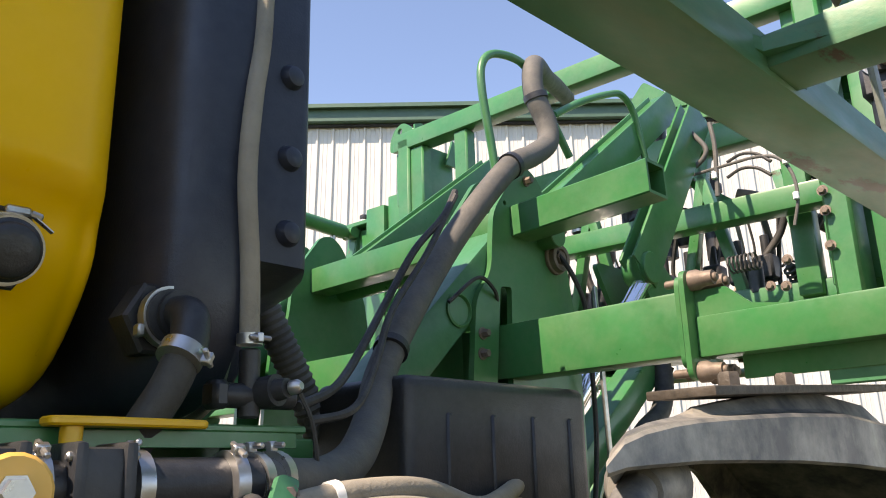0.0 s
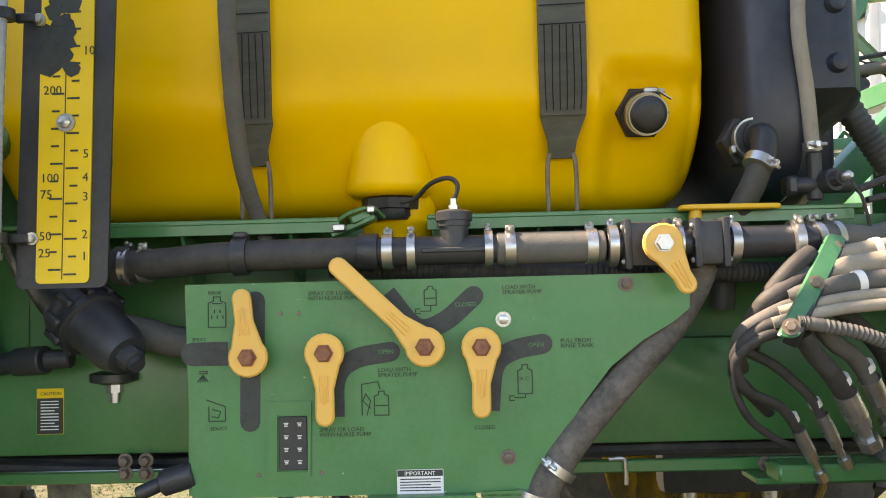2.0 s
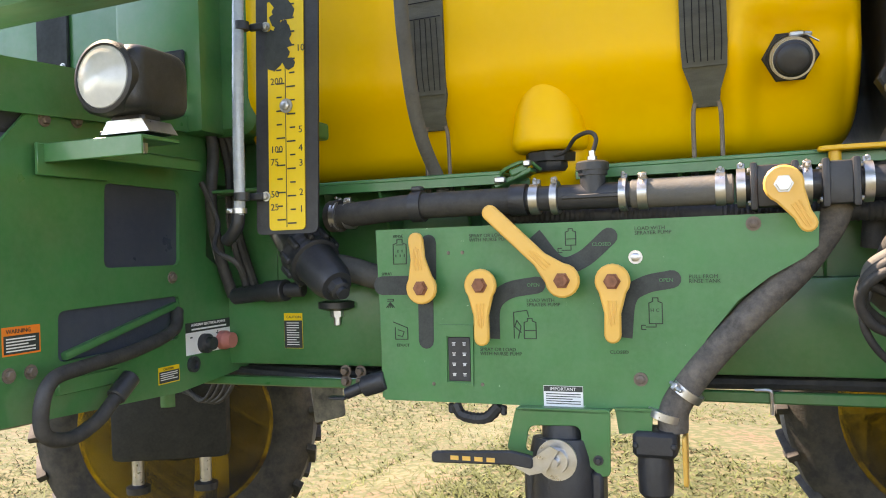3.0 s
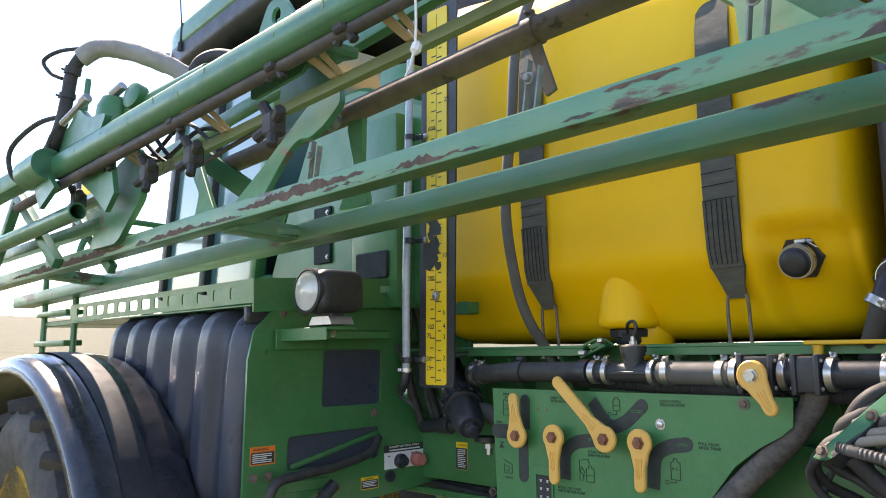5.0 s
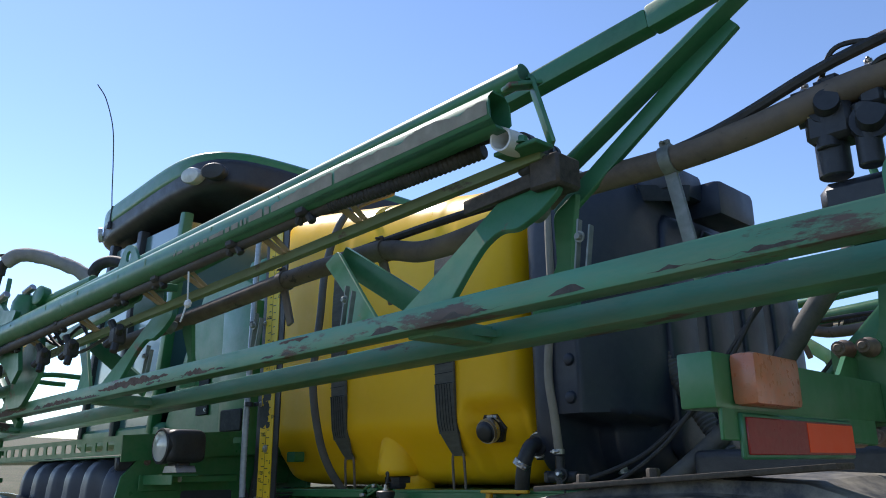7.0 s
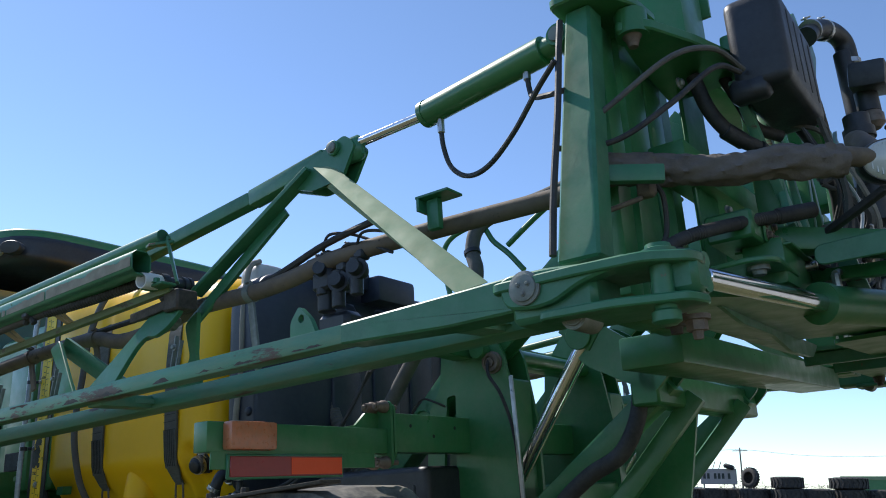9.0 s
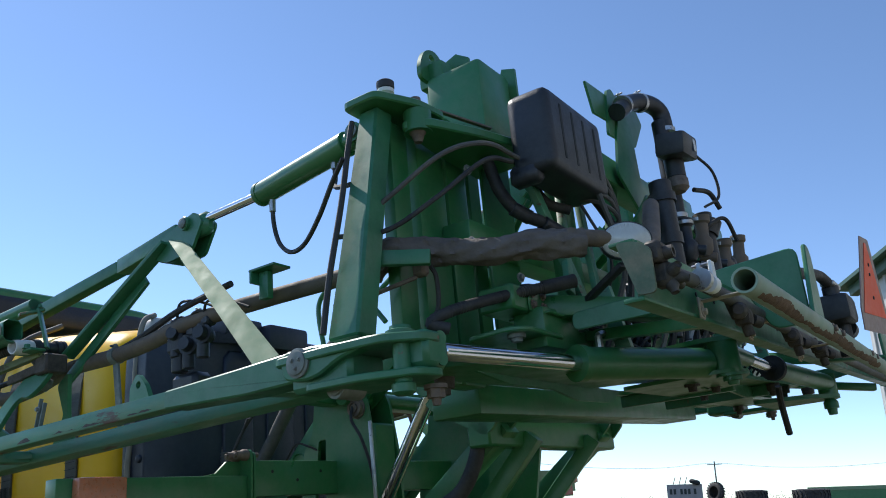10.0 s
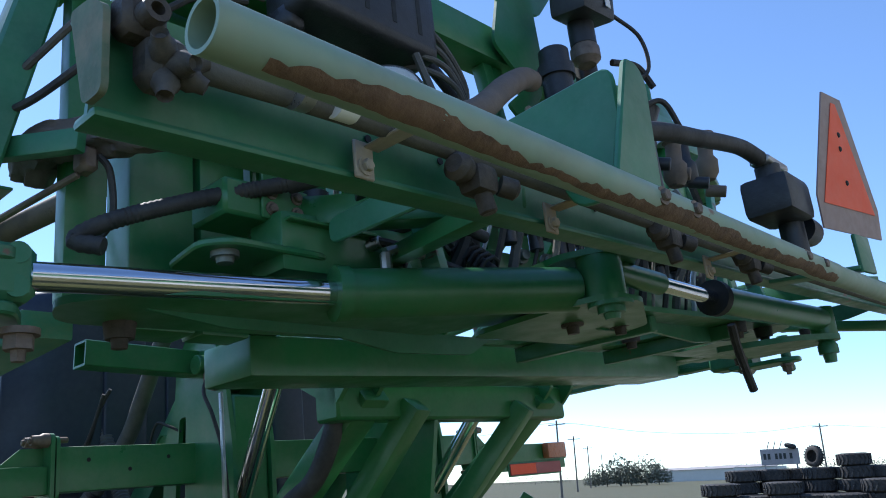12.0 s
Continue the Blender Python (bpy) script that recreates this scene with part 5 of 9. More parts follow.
def arch(cx, y0, y1, cz, r, a0, a1, thick=0.018, lip=0.035, steps=28, crown=0.03):
    """A curved mudguard over a wheel, crowned, with turned-down edges."""
    bm = bmesh.new()
    prof = [(y0, -lip), (y0, 0.0), (y0 + 0.03, crown * 0.6), (y0 + 0.09, crown), ((y0 + y1) / 2, crown * 1.1), (y1 - 0.09, crown), (y1 - 0.03, crown * 0.6), (y1, 0.0), (y1, -lip)]
    prof += [(y, h - thick) for y, h in prof[1:-1][::-1]]
    rings = []
    for i in range(steps + 1):
        a = radians(a0 + (a1 - a0) * i / steps)
        rings.append([bm.verts.new((cx + math.cos(a) * (r + h), y, cz + math.sin(a) * (r + h))) for y, h in prof])
    n = len(prof)
    for a, b in zip(rings, rings[1:]):
        for i in range(n):
            j = (i + 1) % n
            bm.faces.new((a[i], a[j], b[j], b[i]))
    bm.faces.new(rings[0][::-1])
    bm.faces.new(rings[-1])
    return bm


ff = thing("front_fender", (-1.98, -0.8, 0.7), "glossy black plastic fender over the front wheel", "fender")
part("shell", arch(-1.98, -1.04, -0.6, 0.64, 1.03, -8, 150, 0.02, 0.05), material("glossy_black", (0.012, 0.015, 0.022), 0.16, vary=0.2, scale=4, dust=0.12, coat=0.6), ff, sharp=60)
part("crease", arch(-1.98, -0.86, -0.8, 0.64, 1.056, -6, 148, 0.01, 0.01, 28, 0.012), BLACK, ff)
part("stay", joined(cyl((-1.9, -0.62, 1.3), (-1.9, 0.3, 1.3), 0.03), cyl((-1.9, -0.62, 1.3), (-1.9, -0.62, 1.66), 0.025)), BLACK, ff)
rf = thing("rear_fender", (1.9, -0.5, 1.5), "dusty dark plastic fender over the rear wheel", "fender")
def stepped_fender():
    """A moulded mudguard: flat upright lip, a step, then the raised crown, closed below."""
    rows = ((1.31, 1.612, 1.628, 1.632), (1.35, 1.618, 1.652, 1.656), (1.4, 1.62, 1.664, 1.668), (1.47, 1.622, 1.674, 1.68), (1.53, 1.624, 1.68, 1.705), (1.62, 1.624, 1.686, 1.716), (1.85, 1.622, 1.698, 1.74),
            (2.1, 1.614, 1.704, 1.75), (2.35, 1.6, 1.69, 1.738), (2.55, 1.545, 1.635, 1.68), (2.72, 1.44, 1.53, 1.57), (2.82, 1.32, 1.4, 1.43))
    bm = bmesh.new()
    rings = []
    for x, lo, lip, top in rows:
        prof = ((-0.425, lo), (-0.432, lo + 0.004), (-0.43, lip - 0.006), (-0.424, lip), (-0.395, lip + 0.006), (-0.385, lip + 0.012), (-0.37, top - 0.004), (-0.355, top), (-0.15, top + 0.012), (0.05, top), (0.075, top - 0.01), (0.08, lo), (0.06, lo), (0.05, top - 0.03), (-0.36, top - 0.03), (-0.405, lip - 0.015), (-0.41, lo))
        sweep = 1.75 * max(0.0, 1 - max(0.0, x - 1.5) / 1.0)
        rings.append([bm.verts.new((x + max(0.0, y + 0.43) * sweep, y, z)) for y, z in prof])
    n = len(rings[0])
    for a, b in zip(rings, rings[1:]):
        for k in range(n):
            bm.faces.new((a[k], a[(k + 1) % n], b[(k + 1) % n], b[k]))
    bm.faces.new(rings[0][::-1])
    bm.faces.new(rings[-1])
    bmesh.ops.recalc_face_normals(bm, faces=bm.faces)
    return bm


part("shell", stepped_fender(), OLIVE, rf, sharp=14)
part("mount_strip", joined(beam((1.62, -0.36, 1.722), (2.45, -0.36, 1.772), 0.11, 0.014, (0, 0, 1), 0.003), *[bolt((x, -0.37, 1.728 + 0.06 * (x - 1.62)), (0, 0, 1), 0.018, 0.022) for x in (1.76, 1.98)]), GRIME, rf, "dark mounting strip with rusty bolts")
part("support_tube", hose([(1.62, -0.3, 1.6), (1.48, -0.36, 1.588), (1.41, -0.385, 1.56), (1.37, -0.385, 1.48), (1.35, -0.36, 1.3), (1.35, -0.25, 1.17), (1.38, 0.1, 1.12), (1.4, 0.33, 1.16)], 0.026, 18), OLIVE, rf, "grey dusty support tube")
part("support_flange", lathe((1.6, -0.31, 1.6), (-0.9, -0.35, -0.08), [(0, 0.06), (0.05, 0.055), (0.1, 0.04), (0.12, 0.036)], 20), OLIVE, rf)
rf2 = thing("far_fender", (1.9, 2.8, 1.5), "dark plastic fender over the far rear wheel", "fender")
part("shell", arch(1.8, 2.5, 3.04, 0.66, 0.945, 38, 120, 0.02, 0.05), OLIVE, rf2)
part("disc_sign", lathe((2.62, 2.6, 1.55), (1, -0.2, 0), [(0, 0.1), (0.004, 0.1)], 28), WHITE, rf2, "round white speed disc")
part("sign_bars", joined(box((2.63, 2.56, 1.55), (0.004, 0.035, 0.06), 0), box((2.626, 2.63, 1.55), (0.004, 0.035, 0.06), 0)), DECAL, rf2)
part("stay", joined(cyl((2.0, 2.6, 1.5), (2.0, 2.0, 1.3), 0.03), beam((2.5, 2.5, 1.4), (2.66, 2.6, 1.64), 0.02, 0.2)), GREEN, rf2)


# ---- front cover, fuel tank and work lamp ----
cover = thing("side_cover", (-0.8, -0.1, 1.05), "green steel cover plate with dark openings and stickers", "cover")
XC = -0.8
co = [(-0.575, 1.125), (-0.56, 1.66), (-0.535, 1.77), (-0.45, 1.86), (-0.33, 1.89), (0.2, 1.95), (0.21, 1.75), (0.19, 1.5), (0.3, 1.43), (0.52, 1.4), (0.5, 1.144), (0.3, 1.12), (0.05, 1.1)]
part("sheet", plate(on_x(XC, co), (-0.012, 0, 0), holes=[rounded(on_x(XC, [(-0.222, 1.7), (0.074, 1.697), (0.066, 1.476), (-0.232, 1.476)]), 0.02), rounded(on_x(XC, [(-0.385, 1.375), (0.06, 1.385), (0.055, 1.258), (-0.39, 1.25)]), 0.02)]), GREEN, cover)
# added near-black sheets paint the shade inside the cover's two openings
part("shade_sheet", joined(span(-0.87, -0.85, -0.3, 0.12, 1.42, 1.72, 0), span(-0.87, -0.85, -0.45, 0.1, 1.22, 1.4, 0)), DARK, cover)
part("brace", beam((-0.81, -0.37, 1.262), (-0.81, 0.05, 1.36), 0.02, 0.035, (1, 0, 0)), GREEN, cover)
parts("cover_bolt", [*[bolt((XC, y, z), (1, 0, 0), 0.012, 0.01) for y, z in ((0.03, 1.44), (-0.53, 1.24), (-0.47, 1.24), (0.42, 1.19), (-0.41, 1.84), (-0.31, 1.85))]], RUSTY, cover)
wl = part("warning_label", span(XC, XC + 0.001, -0.545, -0.44, 1.284, 1.35, 0), ORANGE, cover, "orange warning label")
part("label_field", span(XC + 0.001, XC + 0.0016, -0.541, -0.444, 1.288, 1.33, 0), DECAL, wl)
words("WARNING", (XC + 0.002, -0.535, 1.335), 0.014, FACE_X, DECAL, wl)
parts("text_line", [span(XC + 0.0016, XC + 0.002, -0.535, -0.455 - 0.02 * (i % 3 == 2), 1.321 - i * 0.007, 1.324 - i * 0.007, 0) for i in range(5)], WHITE, wl)
cl = part("caution_label", span(XC, XC + 0.001, -0.04, 0.05, 1.136, 1.185, 0), GAUGE_Y, cover, "yellow caution label")
part("label_field", span(XC + 0.001, XC + 0.0016, -0.037, 0.047, 1.139, 1.172, 0), DECAL, cl)
words("CAUTION", (XC + 0.002, -0.02, 1.1745), 0.0095, FACE_X, DECAL, cl)
parts("text_line", [span(XC + 0.0016, XC + 0.002, -0.032, 0.04 - 0.015 * (i % 3 == 2), 1.165 - i * 0.006, 1.1675 - i * 0.006, 0) for i in range(4)], WHITE, cl)
tl = part("terminal_label", span(XC, XC + 0.001, 0.083, 0.302, 1.203, 1.27, 0), WHITE, cover, "white and black power terminal label")
part("label_head", span(XC, XC + 0.001, 0.083, 0.302, 1.27, 1.3, 0), DECAL, tl)
words("AUXILIARY ELECTRICAL POWER", (XC + 0.0014, 0.192, 1.288), 0.0115, FACE_X, WHITE, tl, align="CENTER")
part("text_line", span(XC + 0.001, XC + 0.0016, 0.11, 0.28, 1.276, 1.281, 0), WHITE, tl)
words("+", (XC + 0.0016, 0.225, 1.245), 0.035, FACE_X, DECAL, tl)
words("-", (XC + 0.0016, 0.1, 1.245), 0.045, FACE_X, DECAL, tl)
part("black_terminal", lathe((XC, 0.165, 1.232), (1, 0, 0), [(0, 0.03), (0.02, 0.03), (0.025, 0.022), (0.04, 0.02)], 18), BLACK, cover)
part("red_terminal", lathe((XC, 0.255, 1.232), (1, 0, 0), [(0, 0.03), (0.02, 0.03), (0.025, 0.026), (0.045, 0.024)], 18), material("faded_red", (0.5, 0.16, 0.13), 0.5, vary=0.15), cover, "faded red terminal cap")
part("round_plug", lathe((XC, 0.11, 1.175), (1, 0, 0), [(0, 0.024), (0.012, 0.024), (0.012, 0.014), (0.004, 0.012)], 18), BLACK, cover)
part("trailer_cable", hose([(-0.8, 0.05, 1.34), (-0.76, -0.02, 1.29), (-0.74, -0.2, 1.255), (-0.73, -0.38, 1.24), (-0.73, -0.47, 1.225), (-0.73, -0.505, 1.17), (-0.74, -0.49, 1.1), (-0.74, -0.42, 1.075), (-0.74, -0.33, 1.1), (-0.74, -0.25, 1.16)], 0.018, 12), RUBBER, cover, "black looped cable")
part("cable_plug", cyl((-0.74, -0.27, 1.145), (-0.74, -0.21, 1.19), 0.025), BLACK, cover)
part("lower_flange", span(-0.815, -0.79, -0.4, -0.2, 1.17, 1.21, 0.003), GREEN, cover)

ft = thing("fuel_tank", (-1.4, -0.5, 1.08), "black ribbed plastic fuel tank beside the front wheel", "tank")


def fuel_shape(p):
    rib = 0.026 * (2 * smooth01(0.5 + 0.9 * math.sin((p.x - 0.12 * (p.z - 1.4) + 2.1) * 2 * math.pi / 0.23)) - 1)
    if p.y < -0.35:
        p.y -= rib
    if p.z > 1.7:
        p.z += rib * 0.6
    if p.z < 1.3 and p.x < -1.5:
        p.x += 0.25 * smooth01((1.4 - p.z) / 0.3) * smooth01((-1.5 - p.x) / 0.4)
    return p


part("tank_body", swollen_box((-1.46, -0.2, 1.47), (0.65, 0.37, 0.385), 0.2, 0.3, 0.28, 100, 150, fuel_shape), FUEL, ft, sharp=70)
part("filler_cap", joined(lathe((-2.02, -0.42, 1.8), (-0.35, -0.2, 1), [(0, 0.06), (0.03, 0.06), (0.03, 0.075), (0.07, 0.07), (0.075, 0.05)], 20)), BLACK, ft, "black filler cap")
part("handle_grip", joined(cyl((-1.66, -0.58, 1.13), (-1.5, -0.6, 1.13), 0.028), bolt((-1.67, -0.6, 1.13), (0, -1, 0), 0.014, 0.014)), BLACK, ft)
part("tank_strap", span(-0.86, -0.82, -0.55, 0.3, 1.8, 1.87, 0.01), BLACK, ft)
part("tank_cradle", span(-2.0, -0.83, -0.42, 0.3, 1.11, 1.135, 0.004), GREEN, ft, "green steel cradle")

deck = thing("walkway", (-1.7, -0.3, 1.86), "green walkway deck with a slotted side rail", "walkway")
slots = [rounded(on_y(-0.55, [(x, 1.895), (x + 0.09, 1.895), (x + 0.09, 1.94), (x, 1.94)]), 0.012, 2) for x in (-2.58 + 0.135 * i for i in range(13))]
part("slotted_rail", plate(on_y(-0.55, [(-2.68, 1.87), (-0.78, 1.875), (-0.78, 1.965), (-2.68, 1.96)]), (0, 0.006, 0), holes=slots), GREEN, deck)
part("deck_plate", span(-2.68, -0.8, -0.55, 0.5, 1.862, 1.87, 0.002), GREEN, deck)
part("end_plate", joined(plate(on_x(-0.79, [(-0.55, 1.84), (0.22, 1.88), (0.22, 2.0), (-0.3, 1.98), (-0.55, 1.965)]), (0.008, 0, 0), holes=[rounded(on_x(-0.79, [(0.05, 1.92), (0.13, 1.92), (0.13, 1.965), (0.05, 1.965)]), 0.012)]), span(-0.79, -0.68, -0.42, 0.02, 1.765, 1.775, 0.002), span(-0.685, -0.68, -0.42, 0.02, 1.74, 1.775, 0.002)), GREEN, deck, "green bracket plate")
lamp = thing("work_lamp", (-0.62, -0.43, 1.79), "black work lamp with a clear lens on a bracket", "lamp")
lc = Vector((-0.577, -0.33, 1.925))
part("shell", swollen_box(lc, (0.088, 0.1, 0.078), 0.34, 0.4, 0.34, 48, 28), BLACK, lamp, sharp=60)
part("bezel", joined(lathe(lc + Vector((0, -0.075, 0)), (0, -1, 0.03), [(0, 0.084), (0.026, 0.083), (0.03, 0.075), (0.026, 0.072)], 32)), BLACK, lamp)
part("lens", lathe(lc + Vector((0, -0.098, 0.0)), (0, -1, 0.03), [(0, 0.073), (0.006, 0.07), (0.014, 0.045), (0.017, 0)], 28), LAMP, lamp, "clear glass lens")
part("neck", joined(box(lc + Vector((0, 0.0, -0.085)), (0.1, 0.07, 0.05), 0.01), box(lc + Vector((0.0, 0, -0.115)), (0.14, 0.09, 0.012), 0.003)), BLACK, lamp)
part("arm", joined(span(-0.8, -0.5, -0.4, -0.27, 1.786, 1.796, 0.002), span(-0.8, -0.5, -0.4, -0.394, 1.75, 1.79, 0.002), span(-0.8, -0.79, -0.42, -0.2, 1.72, 1.796, 0.002)), GREEN, lamp, "green bent bracket")
part("mount", joined(plate([lc + Vector(v) for v in ((-0.06, -0.05, -0.12), (0.08, -0.05, -0.12), (0.06, -0.05, -0.09), (-0.04, -0.05, -0.09))], (0, 0.1, 0)), bolt(lc + Vector((0.02, 0.0, -0.13)), (0, 0, -1), 0.01, 0.03)), STEEL, lamp)

# ---- hood and cab ----
hood = thing("engine_hood", (-1.1, MID, 1.86), "green painted engine hood panels with a dark louvre", "hood")
part("hood_side", joined(plate(rounded(on_y(0.2, [(-2.0, 1.87), (-0.62, 1.87), (-0.62, 2.75), (-1.1, 2.95), (-1.45, 2.95), (-1.75, 2.4)]), 0.06), (0, 1.94, 0), bev=0.02)), GREEN, hood)
part("corner_panel", joined(span(-1.0, -0.8, 0.22, 2.1, 1.72, 3.0, 0.03, 2), span(-1.05, -0.73, 0.1, 0.22, 1.87, 2.72, 0.02, 2)), GREEN, hood)
# solid dark blocks stand in for shade in the louvre and slot
part("louvre", span(-1.47, -1.33, 0.186, 0.2, 2.12, 2.4, 0.004), DARK, hood, "dark block painted as the louvre's shaded opening")
part("slot_shade_block", span(-1.0, -0.78, 0.085, 0.1, 2.0, 2.12, 0.01), DARK, hood)
parts("slot_bolt", [*[bolt((-1.35, 0.185, z), (0, -1, 0), 0.008, 0.006) for z in (2.15, 2.37)]], STEEL, hood)
part("bulkhead", joined(span(-0.62, -0.52, 0.3, 2.0, 1.4, 1.68, 0.01), span(-1.05, -0.62, 0.42, 0.45, 1.25, 1.9, 0.01)), GREEN, hood)

cab = thing("cab", (-2.0, MID, 1.87), "green cab with tinted glass and a rounded dark roof", "cab")
for y in (0.12, 2.2):
    part("door_glass", plate(rounded(on_y(y, [(-2.85, 2.0), (-1.75, 2.0), (-1.5, 3.35), (-2.6, 3.35)]), 0.06), (0, 0.03, 0)), GLASSY, cab, "tinted side glass")
part("rear_glass", plate([Vector((-1.74, 0.15, 2.4)), Vector((-1.74, 2.2, 2.4)), Vector((-1.5, 2.2, 3.35)), Vector((-1.5, 0.15, 3.35))], (-0.02, 0, 0)), GLASSY, cab)
part("front_glass", plate([Vector((-2.9, 0.15, 2.0)), Vector((-2.9, 2.2, 2.0)), Vector((-2.62, 2.2, 3.35)), Vector((-2.62, 0.15, 3.35))], (0.02, 0, 0)), GLASSY, cab)
for a, b in (((-2.88, 0.12, 1.95), (-2.6, 0.12, 3.4)), ((-2.88, 2.22, 1.95), (-2.6, 2.22, 3.4)), ((-1.75, 0.12, 1.95), (-1.48, 0.12, 3.4)), ((-1.75, 2.22, 1.95), (-1.48, 2.22, 3.4)), ((-2.3, 0.11, 1.95), (-2.1, 0.11, 3.4))):
    part("pillar", beam(a, b, 0.07, 0.07, (0, 1, 0), 0.015), GREEN if a[0] > -2.2 else BLACK, cab)
part("cab_floor", span(-2.95, -1.6, 0.1, 2.24, 1.87, 2.02, 0.03), GREEN, cab)
part("seat_back", box((-1.95, 1.1, 2.6), (0.12, 0.5, 0.8), 0.05, None, 2), DARK, cab)


def roof_shape(lift):
    def f(p):
        p.z += 0.07 * smooth01((p.x + 2.7) / 1.2) + lift
        return p
    return f


part("roof_fascia", swollen_box((-2.02, MID, 3.52), (1.02, 1.13, 0.15), 0.35, 0.25, 0.5, 80, 40, roof_shape(0.0)), BLACK, cab, "dark grey roof fascia", sharp=60)
part("roof_top", swollen_box((-2.04, MID, 3.585), (1.02, 1.14, 0.135), 0.4, 0.3, 0.6, 80, 40, roof_shape(0.02)), GREEN, cab, "green roof shell", sharp=60)
for at, d, mt in (((-1.281, 0.02, 3.586), (0.3, -1, -0.1), LAMP), ((-1.08, 0.07, 3.575), (0.6, -0.9, -0.1), BLACK)):
    lens = lathe((0, 0, 0), d, [(-0.05, 0.085), (0.0, 0.085), (0.01, 0.075), (0.014, 0)], 28)
    for v in lens.verts:
        v.co = Vector((v.co.x, v.co.y, v.co.z * 0.62)) + Vector(at)
    part("roof_lamp", lens, mt, cab, "oval roof lamp")
part("front_lamp", lathe((-2.84, 0.07, 3.53), (-0.5, -1, -0.1), [(-0.03, 0.06), (0.0, 0.06), (0.006, 0.05), (0.008, 0)], 24), LAMP, cab)
ant = thing("antenna", (-2.68, 0.02, 3.58), "thin black whip antenna on the cab roof", "antenna")
part("whip", hose([(-2.67, 0.02, 3.76), (-2.65, 0.0, 3.9), (-2.64, -0.02, 4.16), (-2.66, -0.04, 4.42), (-2.75, -0.08, 4.68), (-2.85, -0.12, 4.83)], 0.0045, 6), BLACK, ant)
part("spring_base", joined(lathe((-2.68, 0.02, 3.6), (0.1, 0, 1), [(0, 0.022), (0.05, 0.018), (0.06, 0.01), (0.18, 0.008)], 12)), BLACK, ant)

# ---- boom folded along the side (both sides) ----
BARE = material("bare_rust", (0.1, 0.06, 0.043), 0.8, vary=0.45, scale=22, dust=0.4, dust_col=(0.2, 0.15, 0.11), bump=0.15, bump_scale=80)


def ragged(x0, x1, y, z0, slope, low, high, seed):
    """A thin ragged patch on an upright face: worn-through paint."""
    g = random.Random(seed)
    bm = bmesh.new()
    n = max(8, int((x1 - x0) / 0.012))
    prev, u, d = None, 0.0, 0.0
    for k in range(n + 1):
        s = k / n
        x = x0 + (x1 - x0) * s
        swell = math.sin(math.pi * s) ** 0.5
        u, d = 0.75 * u + g.uniform(-0.008, 0.008), 0.75 * d + g.uniform(-0.006, 0.006)
        z = z0 + slope * x
        mid = (low + high) / 2
        lo = max(-0.022, mid + (low - mid) * swell + d * swell)
        hi = min(0.022, mid + (high - mid) * swell + u * swell)
        row = [bm.verts.new((x, y, z + lo)), bm.verts.new((x, y, z + max(hi, lo + 0.0005)))]
        if prev:
            bm.faces.new((prev[0], row[0], row[1], prev[1]))
        prev = row
    return bm


